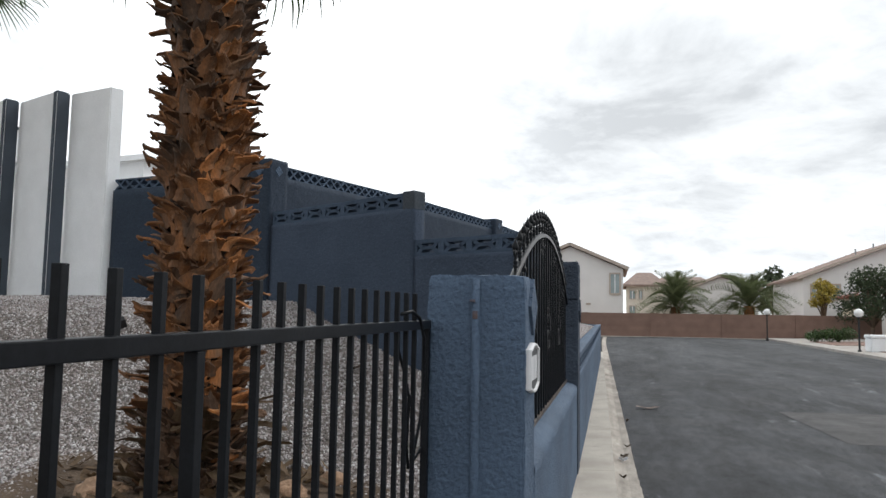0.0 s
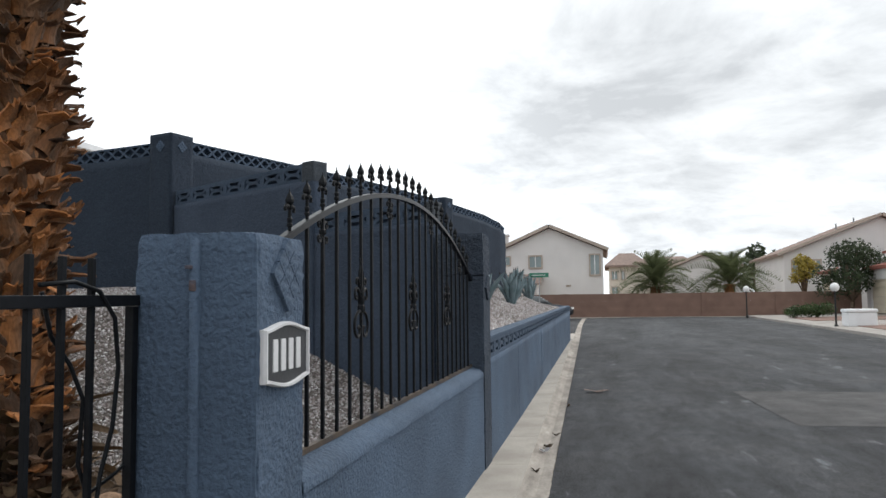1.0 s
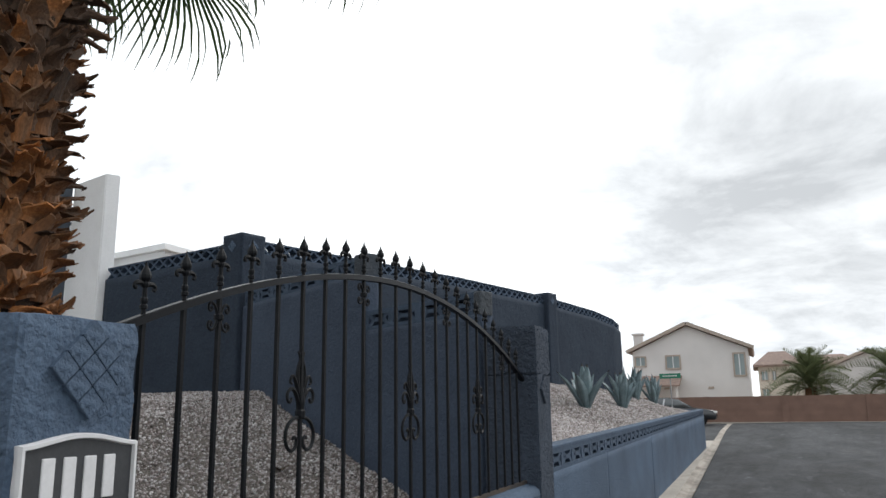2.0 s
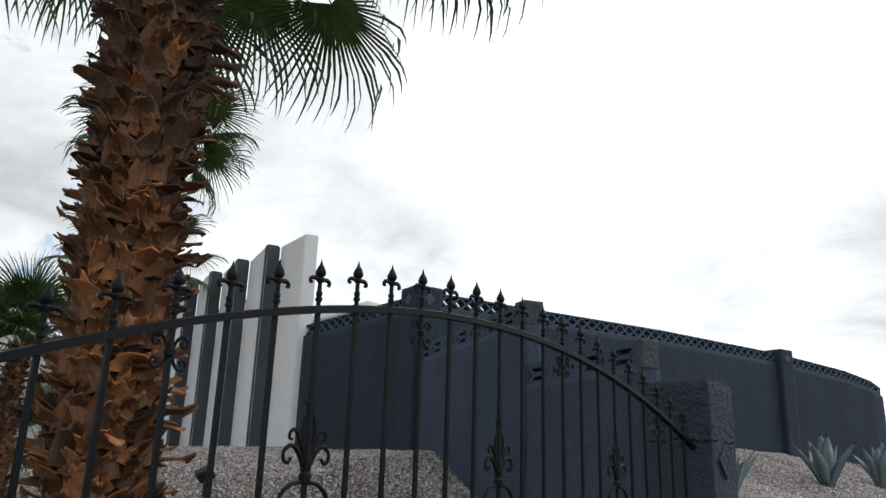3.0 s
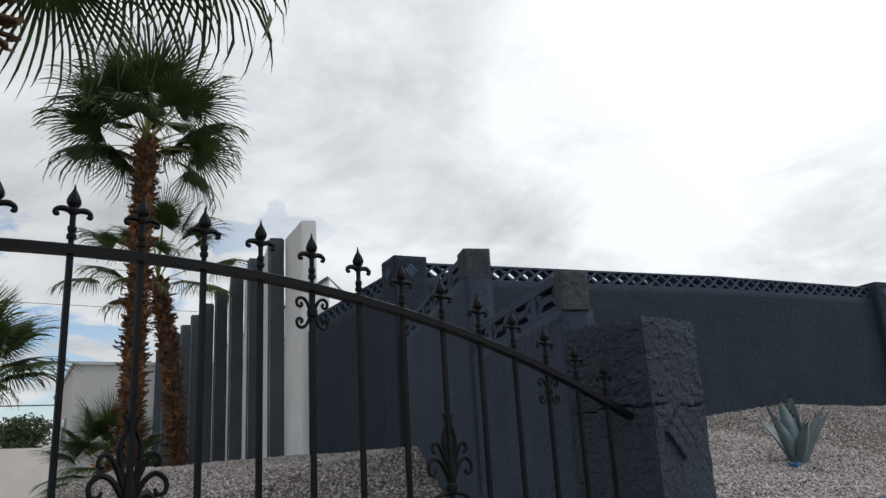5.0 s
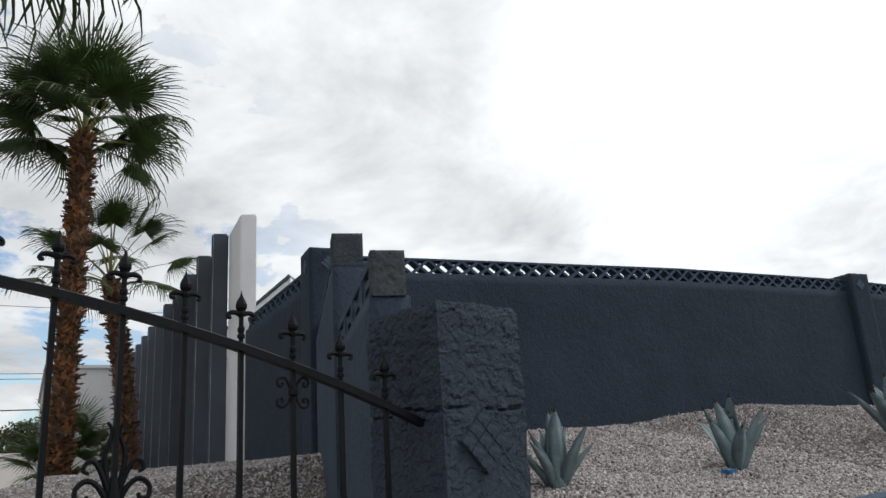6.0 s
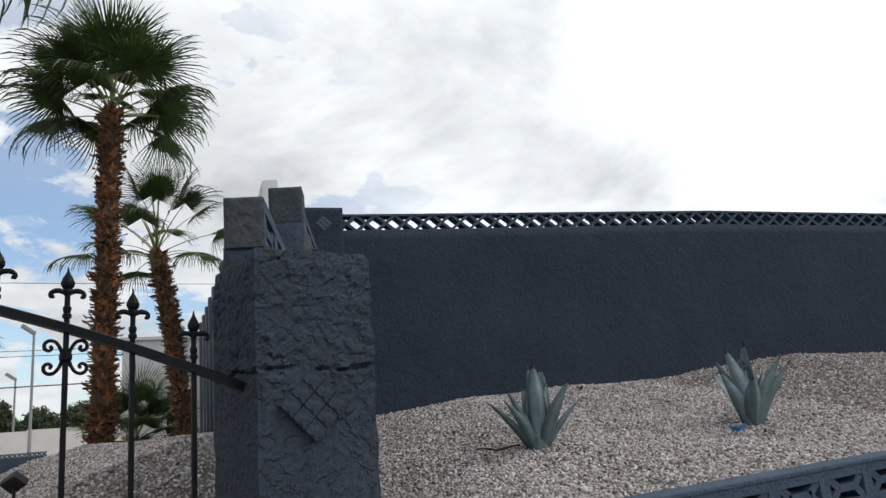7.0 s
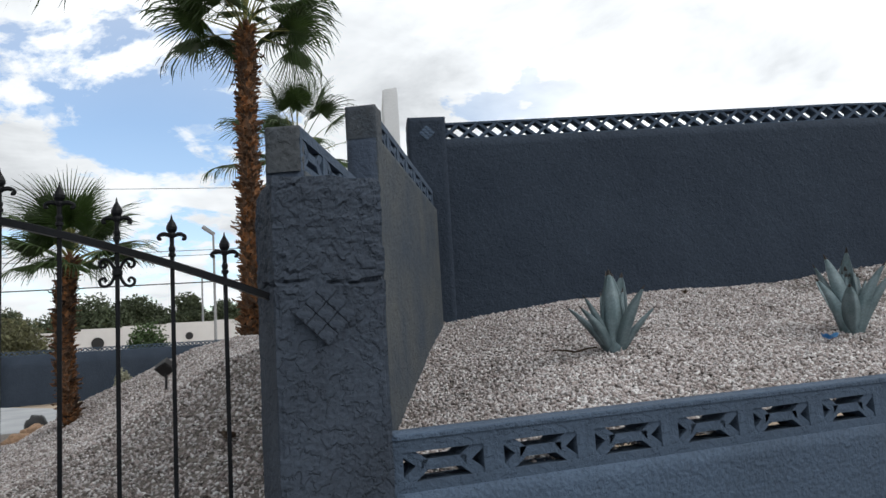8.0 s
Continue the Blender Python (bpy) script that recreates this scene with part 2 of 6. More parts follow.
M_REDGRAVEL = mottled("red_gravel", [(1.2, 6, 0.15, (1, 1, 1)), (14, 6, 0.3, (1, 1, 1))], 0.95, 0.8, 30, 0.03, palette=[(0.3, (0.20, 0.125, 0.10)), (0.7, (0.27, 0.185, 0.15))])
M_CONCRETE = material("concrete", (0.45, 0.415, 0.365), 0.9, 0.2, 2.2, 0.5, 70, 0.006, other=(0.33, 0.30, 0.262))
M_GUTTER = mottled("gutter_concrete", [(2.5, 7, 0.16, (1.6, 0.12, 1)), (7, 8, 0.16, (1.6, 0.25, 1)), (40, 5, 0.10, (1, 1, 1))], 0.9, 0.5, 60, 0.006, scuff=(5, (1, 0.3, 1), 0.25),
                   palette=[(0.32, (0.18, 0.155, 0.135)), (0.5, (0.31, 0.28, 0.245)), (0.68, (0.38, 0.345, 0.305))])
M_DESERT = material("desert_ground", (0.34, 0.27, 0.20), 0.95, 0.2, 0.2, 0.5, 30, 0.02)
M_WHITE = material("white_paint", (0.80, 0.81, 0.82), 0.75, 0.05, 2.0, 0.25, 50, 0.006)
M_DARKFIN = material("charcoal_paint", (0.056, 0.070, 0.090), 0.7, 0.12, 2.0, 0.25, 50, 0.006)
M_HOUSE = material("pale_stucco", (0.66, 0.645, 0.635), 0.9, 0.05, 0.7, 0.3, 20, 0.01)
# white paint, with the shade on the building put into the grey
M_SHADED_WHITE = material("shaded_white_stucco", (0.50, 0.51, 0.52), 0.9, 0.06, 0.7, 0.3, 20, 0.01)
M_CREAM = material("cream_stucco", (0.62, 0.57, 0.50), 0.9, 0.06, 0.7, 0.3, 20, 0.01)
M_WHITEHOUSE = material("white_stucco", (0.60, 0.59, 0.585), 0.9, 0.05, 0.7, 0.3, 20, 0.01)
M_TILE = material("concrete_roof_tile", (0.26, 0.19, 0.16), 0.9, 0.2, 3.0, 0.4, 20, 0.02, random_ob=0.15, island=0.2)
M_REDTILE = material("clay_roof_tile", (0.29, 0.105, 0.078), 0.85, 0.2, 3.0, 0.4, 20, 0.02, island=0.25)
M_TRIM = material("taupe_trim", (0.40, 0.34, 0.29), 0.8, 0.1, 2, 0.1, 30, 0.005)
M_REDWALL = material("brown_block", (0.195, 0.122, 0.096), 0.92, 0.12, 1.5, 0.4, 30, 0.01, random_ob=0.04)
# pale base: sky reflection put into the colour, along with blinds behind
M_GLASS = material("window_glass", (0.24, 0.30, 0.31), 0.08, 0.1, 0.6, 0.0, 5, spec=0.8)
M_BOOT = material("palm_leaf_base", (0.29, 0.112, 0.032), 0.75, 0.4, 9, 0.8, 90, 0.006, other=(0.125, 0.075, 0.045), random_ob=0.6, island=0.5, stretch=(1, 1, 0.3))
M_OLDBOOT = material("weathered_leaf_base", (0.135, 0.070, 0.036), 0.8, 0.4, 9, 0.8, 90, 0.006, other=(0.072, 0.047, 0.033), random_ob=0.5, island=0.5, stretch=(1, 1, 0.3))
# fibre core, near black: the shade between leaf bases is in its colour
M_CORE = material("shaded_palm_fibre", (0.030, 0.018, 0.011), 0.95, 0.4, 20, 0.9, 80, 0.02)
M_FROND = material("palm_frond", (0.046, 0.079, 0.022), 0.45, 0.35, 3, 0.2, 60, 0.003, random_ob=0.35, translucent=0.26)
M_DATE = material("date_frond", (0.105, 0.125, 0.060), 0.6, 0.3, 3, 0.2, 60, 0.003, random_ob=0.3, translucent=0.25)
M_STALK = material("palm_stalk", (0.20, 0.20, 0.06), 0.5, 0.25, 4, 0.2, 60, 0.003, random_ob=0.3)
M_DRY = material("dry_frond", (0.135, 0.088, 0.050), 0.8, 0.3, 6, 0.3, 60, 0.003, random_ob=0.3, translucent=0.2)
M_AGAVE = material("blue_agave", (0.195, 0.255, 0.275), 0.5, 0.2, 7, 0.2, 70, 0.003, random_ob=0.18, other=(0.10, 0.155, 0.170))
M_THORN = material("agave_thorn", (0.03, 0.022, 0.018), 0.5, 0.2)
M_LEAF = material("shrub_leaf", (0.050, 0.085, 0.028), 0.6, 0.3, 4, 0.1, 60, island=0.5, translucent=0.25)
M_DARKLEAF = material("tree_leaf", (0.040, 0.058, 0.026), 0.6, 0.3, 4, 0.1, 60, island=0.5, translucent=0.2)
M_HEDGE = material("olive_leaf", (0.105, 0.105, 0.052), 0.7, 0.3, 4, 0.1, 60, island=0.5, translucent=0.2)
M_PINE = material("pine_needles", (0.062, 0.080, 0.042), 0.7, 0.3, 4, 0.1, 60, island=0.5, translucent=0.2)
M_TUFT = material("pale_tuft", (0.36, 0.36, 0.27), 0.8, 0.3, 4, 0.1, 60, island=0.3, translucent=0.2)
M_DRIVE = material("driveway_concrete", (0.30, 0.31, 0.32), 0.9, 0.15, 0.8, 0.3, 60, 0.006)
M_YELLOWLEAF = material("yellow_leaf", (0.33, 0.26, 0.05), 0.6, 0.3, 4, 0.1, 60, island=0.4, translucent=0.25)
M_BARK = material("bark", (0.12, 0.085, 0.06), 0.9, 0.3, 6, 0.8, 40, 0.02)
M_PLASTIC = material("black_plastic", (0.014, 0.014, 0.015), 0.5, 0.2, 6, 0.1, 60)
M_GLOBE = material("white_globe", (0.78, 0.78, 0.77), 0.35, 0.03, 3, 0.0)
M_ROCK = material("brown_rock", (0.30, 0.19, 0.12), 0.9, 0.3, 5, 0.8, 30, 0.03)
M_LITTER = material("blue_plastic", (0.10, 0.30, 0.55), 0.4, 0.2, 8, 0.1, 60)
M_BONE = material("weathered_paper", (0.33, 0.25, 0.22), 0.9, 0.4, 9, 0.4, 60)
M_PLATE = material("plate_grey", (0.040, 0.042, 0.046), 0.5, 0.12, 5, 0.1, 60)
M_PLATERIM = material("plate_white", (0.62, 0.62, 0.63), 0.45, 0.05, 5, 0.1, 60)
M_RUST = material("rust", (0.075, 0.042, 0.028), 0.9, 0.4, 20, 0.5, 80, other=(0.10, 0.10, 0.13))
M_STEEL = material("grey_steel", (0.25, 0.26, 0.27), 0.5, 0.1, 5, 0.1, 60)
M_GRASS = material("dry_grass", (0.21, 0.18, 0.062), 0.95, 0.3, 3, 0.6, 70, 0.02)
M_CARPAINT = material("silver_car_paint", (0.55, 0.57, 0.60), 0.25, 0.03, 3, 0.0, spec=0.6)
M_RUBBER = material("tyre_rubber", (0.015, 0.015, 0.015), 0.85, 0.2)


# ---- builders ----
def part(name, bm, mat, parent=None, label="", smooth=False):
    me = bpy.data.meshes.new(name)
    bm.normal_update()
    bm.to_mesh(me)
    bm.free()
    me.materials.append(mat)
    if smooth:
        me.polygons.foreach_set("use_smooth", [True] * len(me.polygons))
    ob = new(name, me)
    if parent is not None:
        ob.parent = parent
    if label:
        ob["label"] = label
    return ob


def raw(name, verts, faces, mat, parent=None, smooth=False):
    me = bpy.data.meshes.new(name)
    me.from_pydata(verts, [], faces)
    me.materials.append(mat)
    if smooth:
        me.polygons.foreach_set("use_smooth", [True] * len(me.polygons))
    ob = new(name, me)
    if parent is not None:
        ob.parent = parent
    return ob


def empty(name, m=None):
    ob = new(name)
    ob.empty_display_size = 0.1
    if m is not None:
        ob.matrix_world = m
    return ob


def box(bm, lo, hi, m=None, bevel=0.0):
    c = [(a + b) / 2 for a, b in zip(lo, hi)]
    s = [abs(b - a) for a, b in zip(lo, hi)]
    mt = Matrix.Translation(c) @ Matrix.Diagonal((*s, 1))
    r = bmesh.ops.create_cube(bm, size=1, matrix=(m @ mt) if m is not None else mt)
    if bevel:
        edges = {e for v in r["verts"] for e in v.link_edges}
        bmesh.ops.bevel(bm, geom=list(edges), offset=bevel, segments=2, affect="EDGES", profile=0.6)
    return r["verts"]


def prism(bm, poly, z0, z1, m=None):
    """An upright prism over a polygon in plan; z0 and z1 may be lists, one height a corner."""
    k = len(poly)
    a = z0 if isinstance(z0, (list, tuple)) else [z0] * k
    b = z1 if isinstance(z1, (list, tuple)) else [z1] * k
    lo = [bm.verts.new((x, y, z)) for (x, y), z in zip(poly, a)]
    hi = [bm.verts.new((x, y, z)) for (x, y), z in zip(poly, b)]
    bm.faces.new(hi)
    bm.faces.new(lo[::-1])
    for i in range(k):
        j = (i + 1) % k
        bm.faces.new((lo[i], lo[j], hi[j], hi[i]))
    if m is not None:
        bmesh.ops.transform(bm, matrix=m, verts=lo + hi)
    return lo + hi


def tube(bm, pts, radius, sides=8, closed=False):
    """A tube along points; radius one number or one a point."""
    pts = [Vector(p) for p in pts]
    k = len(pts)
    rad = radius if isinstance(radius, (list, tuple)) else [radius] * k
    rings, last = [], None
    for i, p in enumerate(pts):
        d = (pts[min(i + 1, k - 1)] - pts[max(i - 1, 0)]).normalized()
        if closed:
            d = (pts[(i + 1) % k] - pts[i - 1]).normalized()
        if last is None:
            last = d.orthogonal().normalized()
        u = (last - d * last.dot(d)).normalized()
        last = u
        w = d.cross(u)
        rings.append([bm.verts.new(p + (u * math.cos(a) + w * math.sin(a)) * rad[i]) for a in [2 * math.pi * j / sides for j in range(sides)]])
    for i in range(k - 1 + (1 if closed else 0)):
        a, b = rings[i], rings[(i + 1) % k]
        for j in range(sides):
            bm.faces.new((a[j], a[(j + 1) % sides], b[(j + 1) % sides], b[j]))
    if not closed:
        bm.faces.new(rings[0][::-1])
        bm.faces.new(rings[-1])
    return rings


def lathe(bm, profile, sides=12, m=None):
    rings = []
    for r, z in profile:
        rings.append([bm.verts.new((r * math.cos(a), r * math.sin(a), z)) for a in [2 * math.pi * j / sides for j in range(sides)]])
    for a, b in zip(rings, rings[1:]):
        for j in range(sides):
            bm.faces.new((a[j], a[(j + 1) % sides], b[(j + 1) % sides], b[j]))
    bm.faces.new(rings[0][::-1])
    bm.faces.new(rings[-1])
    if m is not None:
        bmesh.ops.transform(bm, matrix=m, verts=[v for r in rings for v in r])


def along(a, b, offset=0.0):
    """The frame of a wall from a to b in plan: x runs along it, y to its left."""
    d = Vector((b[0] - a[0], b[1] - a[1], 0))
    ang = math.atan2(d.y, d.x)
    return Matrix.Translation((a[0], a[1], 0)) @ Matrix.Rotation(ang, 4, "Z") @ Matrix.Translation((0, offset, 0)), d.length


def rough_panel(bm, length, height, thick, step, amp, m, freq=14.0, seed=0.0, top_lo=None, top_hi=None, flake=0.0):
    """A wall slab with an uneven plaster skin: x 0..length, y -thick..0, z 0..height (height may rise to top_hi)."""
    nx, nz, ny = max(2, int(length / step)), max(2, int(height / step)), max(2, int(thick / step))
    h0 = top_lo if top_lo is not None else height
    h1 = top_hi if top_hi is not None else h0

    def skin(p, nrm):
        q = m @ p
        s = Vector((q.x + seed, q.y, q.z)) * freq
        d = noise.noise(s) * 0.6 + noise.noise(s * 2.7) * 0.4
        if flake:
            f = noise.noise(Vector((q.x * 7 + seed, q.y * 7, q.z * 11)))
            f2 = noise.noise(Vector((q.x * 24, q.y * 24 + seed, q.z * 40)))
            v = (f * 0.7 + f2 * 0.5) * 5
            d += flake * (min(1, max(-1, (v - math.floor(v)) * 1.5 - 0.75)) * 0.9)
        return p + nrm * d * amp

    def sheet(p0, du, dv, nu, nv, nrm, rise=False):
        g = []
        for j in range(nv + 1):
            row = []
            for i in range(nu + 1):
                u, v = i / nu, j / nv
                p = p0 + du * u + dv * v
                if rise:
                    p.z *= (h0 + (h1 - h0) * p.x / length) / height
                edge = (u in (0, 1)) or (v in (0, 1))
                q = skin(p, nrm * (0.25 if edge else 1.0))
                row.append(bm.verts.new(m @ q))
            g.append(row)
        for j in range(nv):
            for i in range(nu):
                bm.faces.new((g[j][i], g[j][i + 1], g[j + 1][i + 1], g[j + 1][i]))
    V = Vector
    sheet(V((0, -thick, 0)), V((length, 0, 0)), V((0, 0, height)), nx, nz, V((0, -1, 0)), True)
    sheet(V((length, 0, 0)), V((-length, 0, 0)), V((0, 0, height)), nx, nz, V((0, 1, 0)), True)
    sheet(V((0, 0, 0)), V((0, -thick, 0)), V((0, 0, height)), ny, nz, V((-1, 0, 0)), True)
    sheet(V((length, -thick, 0)), V((0, thick, 0)), V((0, 0, height)), ny, nz, V((1, 0, 0)), True)
    sheet(V((0, -thick, height)), V((length, 0, 0)), V((0, thick, 0)), nx, ny, V((0, 0, 1)), True)
    bmesh.ops.remove_doubles(bm, verts=bm.verts, dist=step * 0.12)


def wiggle(x, y, s=1.0):
    return noise.noise(Vector((x * s, y * s, 3.3)))


# ---- the ground ----
def road_z(y):
    return -0.03 + 0.009 * (min(max(y, 9.0), 65.0) - 9.0)


def edge_x(y):
    """Where asphalt meets the gutter."""
    return 0.31 - 0.020 * (min(max(y, -30), 47) - 7.0)


def strip(name, ys, profile, mat, label="", category="", kind="structure"):
    """A long strip along y; profile(y) gives its cross-section as (x, z) pairs."""
    verts, faces = [], []
    k = len(profile(ys[0]))
    for y in ys:
        verts += [(x, y, z) for x, z in profile(y)]
    for j in range(len(ys) - 1):
        for i in range(k - 1):
            a = j * k + i
            faces.append((a, a + 1, a + k + 1, a + k))
    return tagged(raw(name, verts, faces, mat), label, category, kind=kind)


LONG = [-3000, -400, -100, -40, 0, 7, 20, 40, 65, 100, 300, 1000, 3000]
strip("ground", LONG, lambda y: [(x, road_z(y) - 0.10) for x in (-3000, -300, -60, -20, 0, 12, 40, 300, 3000)], M_DESERT,
      "bare tan desert ground of the neighbourhood", "ground")
YS = [-60 + 1.5 * i for i in range(82)]
def crown(x, y):
    """Height of the cambered asphalt."""
    return road_z(y) - 0.02 + 0.06 * max(0.0, 1 - ((x - 5.3) / 5.2) ** 2)


CROSS = [0.0, 0.03, 0.08, 0.16, 0.3, 0.45, 0.6, 0.75, 0.88, 1.0]
strip("road", [y for y in YS if y < 57] + [57.4], lambda y: [(edge_x(y) + (10.45 - edge_x(y)) * f, crown(edge_x(y) + (10.45 - edge_x(y)) * f, y)) for f in CROSS], M_ASPHALT,
      "worn dark grey asphalt residential street", "road")
strip("side_road", [33.5, 40, 47, 52, 57.4], lambda y: [(-60, road_z(y) - 0.03), (edge_x(y) + 0.02, road_z(y) - 0.03)], M_ASPHALT, "dark grey asphalt turning away behind the planting bed", "road")
# a square repair in the asphalt
strip("road_patch", [11.15, 12.2, 13.3, 14.5], lambda y: [(x - 0.25 * (y - 11.15) / 3.4, crown(x, y) + 0.003) for x in (3.05, 4.0, 5.3, 6.6, 8.2, 9.6)], M_PATCH, "paler rectangular asphalt repair in the street", "road")
strip("gutter", [-12 + 0.12 * i for i in range(400)] + [38, 44, 52, 59.5], lambda y: [(edge_x(y) - 0.24, road_z(y) + 0.035), (edge_x(y) - 0.18, road_z(y) + 0.018), (edge_x(y) - 0.10, road_z(y) - 0.010 + 0.003 * wiggle(0, y, 1.1)), (edge_x(y) + 0.012 * wiggle(3, y, 1.7) + 0.016 * wiggle(5, y, 6.0), road_z(y) - 0.006)], M_GUTTER,
      "stained concrete gutter along the street edge", "gutter")
# the pale concrete band in slabs
band = tagged(empty("pavement"), "narrow pale concrete strip at the foot of the wall", "pavement", kind="structure")
y = -8.0
while y < 33:
    bm = bmesh.new()
    z0, z1 = road_z(y), road_z(y + 1.5)
    xs = -0.45 if y < 29 else -1.8
    prism(bm, [(xs, y), (edge_x(y) - 0.235, y), (edge_x(y + 1.5) - 0.235, y + 1.494), (xs, y + 1.494)], [z0 - 0.1, z0 - 0.1, z1 - 0.1, z1 - 0.1], [z0 + 0.02, z0 + 0.035, z1 + 0.035, z1 + 0.02])
    part("slab", bm, M_CONCRETE, band)
    y += 1.5

# ---- the yard and the planted bed ----
W2A, W2B, W2C = (-0.80, 8.37), (-2.31, 9.14), (-4.84, 10.50)
W0A, W0B = (-5.15, 10.66), (-8.12, 11.29)


def yard_z(x, y):
    g = np.interp(y, [-5, 4.8, 6.0, 6.8, 7.7, 8.4, 9.0, 10.4, 11.4, 14], [0, 0.05, 0.2, 0.46, 0.94, 1.34, 1.52, 1.64, 1.68, 1.68])
    h = np.clip(0.31 + 0.22 * (-1.2 - x), 0.15, 1.0) * np.interp(x, [-15, -9.5], [0.1, 1.0])
    shoulder = 0.33 * np.interp(x, [-15, -10.5, -9.0, -6.6], [0, 0.9, 1.0, 0]) * np.interp(y, [5.6, 6.5, 7.0, 8.6, 10.0], [0, 0.75, 1.0, 0.45, 0.1])
    return 0.14 + g * h + shoulder


def bed_z(x, y):
    low = np.interp(y, [8, 11.2, 15.2, 29.5, 32], [1.055, 1.085, 1.13, 1.29, 1.31])
    back = np.interp(y, [8, 10.7, 13.9, 15.9, 22, 30], [1.74, 1.86, 1.95, 2.13, 1.95, 1.55])
    xw = np.interp(y, [8, 10.7, 15.2, 18.4, 20.75, 22.4, 30], [-5.0, -4.9, -3.66, -2.84, -2.22, -1.9, -2.2])
    f = np.clip((x + 0.5) / (xw + 0.5), 0, 1.05) ** np.interp(y, [11, 13, 15, 18, 22], [1.0, 0.95, 0.72, 0.70, 0.9])
    dip = np.interp(x, [-5.2, -4.5, -3.7, -3.0, -2.5, -1.8, -0.8], [0.05, 0.17, 0.23, 0.33, 0.41, 0.34, 0.14])
    off = np.maximum((y - 8.37) * 0.885 + (x + 0.80) * 0.466 - 0.1, 0.0)      # distance from that wall
    return low + (back - low) * f - dip * np.exp(-(off / 0.85) ** 2)


def past_w2(x, y):
    """Positive on the street side of the cross wall."""
    return (y - W2A[1]) * 0.885 + (x - W2A[0]) * 0.466


def past_w0(x, y):
    return (y - W0A[1]) * 0.978 + (x - W0A[0]) * 0.208


def terrain(name, x0, x1, y0, y1, step, height, keep, mat):
    nx, ny = int((x1 - x0) / step), int((y1 - y0) / step)
    verts, faces, ids = [], [], {}

    def vid(i, j):
        if (i, j) not in ids:
            xx, yy = x0 + i * step, y0 + j * step
            ids[i, j] = len(verts)
            verts.append((xx, yy, float(height(xx, yy)) + 0.03 * wiggle(xx, yy, 1.6) + 0.010 * wiggle(xx, yy, 9)))
        return ids[i, j]
    for j in range(ny):
        for i in range(nx):
            if keep(x0 + (i + 0.5) * step, y0 + (j + 0.5) * step):
                faces.append((vid(i, j), vid(i + 1, j), vid(i + 1, j + 1), vid(i, j + 1)))
    return raw(name, verts, faces, mat, smooth=True)


def in_yard(x, y):
    if x > -4.9:
        return past_w2(x, y) < 0.0
    if x > -8.2:
        return past_w0(x, y) < 0.05
    return y < 11.75 + 0.19 * (-8.2 - x)


def in_bed(x, y):
    if past_w2(x, y) < 0.0 or x > -0.405 - 0.006 * (y - 8.7):
        return False
    return x > np.interp(y, [10.6, 15.2, 18.4, 20.75, 22.0, 23.0, 23.6, 30], [-4.98, -3.74, -2.92, -2.30, -2.0, -2.1, -3.6, -3.6])


yard = tagged(terrain("yard_ground", -16, -0.5, -6, 14, 0.125, yard_z, in_yard, M_GRAVEL_BED), "mounded front yard ground under pale gravel", "ground", kind="structure")
bed = tagged(terrain("planting_bed", -5.2, -0.33, 8.3, 29.6, 0.125, bed_z, in_bed, M_GRAVEL_BED), "sloping raised planting bed under pale gravel", "ground", kind="structure")


def stones(name, spots, height, size, mat, label, seed):
    """Crushed stone: one small irregular body a spot, all in one mesh."""
    rng = np.random.default_rng(seed)
    k = len(spots)
    base = np.array([(1, 0, 0), (-1, 0, 0), (0, 1, 0), (0, -1, 0), (0, 0, 1), (0, 0, -1)], float)
    v = base[None] * rng.uniform(0.6, 1.25, (k, 6, 1)) + rng.normal(0, 0.22, (k, 6, 3))
    v *= (size * rng.uniform(0.55, 1.35, k))[:, None, None] * np.array([1.15, 0.95, 0.75])
    a = rng.uniform(0, 6.283, k)
    b = rng.normal(0, 0.6, k)
    ca, sa, cb, sb = np.cos(a), np.sin(a), np.cos(b), np.sin(b)
    x, yv, z = v[..., 0], v[..., 1], v[..., 2]
    x, z = x * cb[:, None] - z * sb[:, None], x * sb[:, None] + z * cb[:, None]
    x, yv = x * ca[:, None] - yv * sa[:, None], x * sa[:, None] + yv * ca[:, None]
    zz = height + rng.uniform(-0.2, 0.7, k) * size
    co = np.stack([x + spots[:, :1], yv + spots[:, 1:2], z + zz[:, None]], -1).reshape(-1, 3)
    tri = np.array([(0, 2, 4), (2, 1, 4), (1, 3, 4), (3, 0, 4), (2, 0, 5), (1, 2, 5), (3, 1, 5), (0, 3, 5)])
    idx = (tri[None] + 6 * np.arange(k)[:, None, None]).reshape(-1)
    me = bpy.data.meshes.new(name)
    me.vertices.add(len(co))
    me.vertices.foreach_set("co", co.ravel())
    me.loops.add(len(idx))
    me.loops.foreach_set("vertex_index", idx.astype(np.int32))
    me.polygons.add(len(idx) // 3)
    me.polygons.foreach_set("loop_start", np.arange(0, len(idx), 3, dtype=np.int32))
    me.update()
    me.materials.append(mat)
    return tagged(new(name, me), label, "gravel", kind="stuff")


def ground_height(spots, height):
    out = height(spots[:, 0], spots[:, 1])
    return out + np.array([0.03 * wiggle(x, y, 1.6) for x, y in spots])


def scatter(n, x0, x1, y0, y1, keep, seed):
    rng = np.random.default_rng(seed)
    s = np.stack([rng.uniform(x0, x1, n), rng.uniform(y0, y1, n)], -1)
    return s[np.array([bool(keep(x, y)) for x, y in s])]


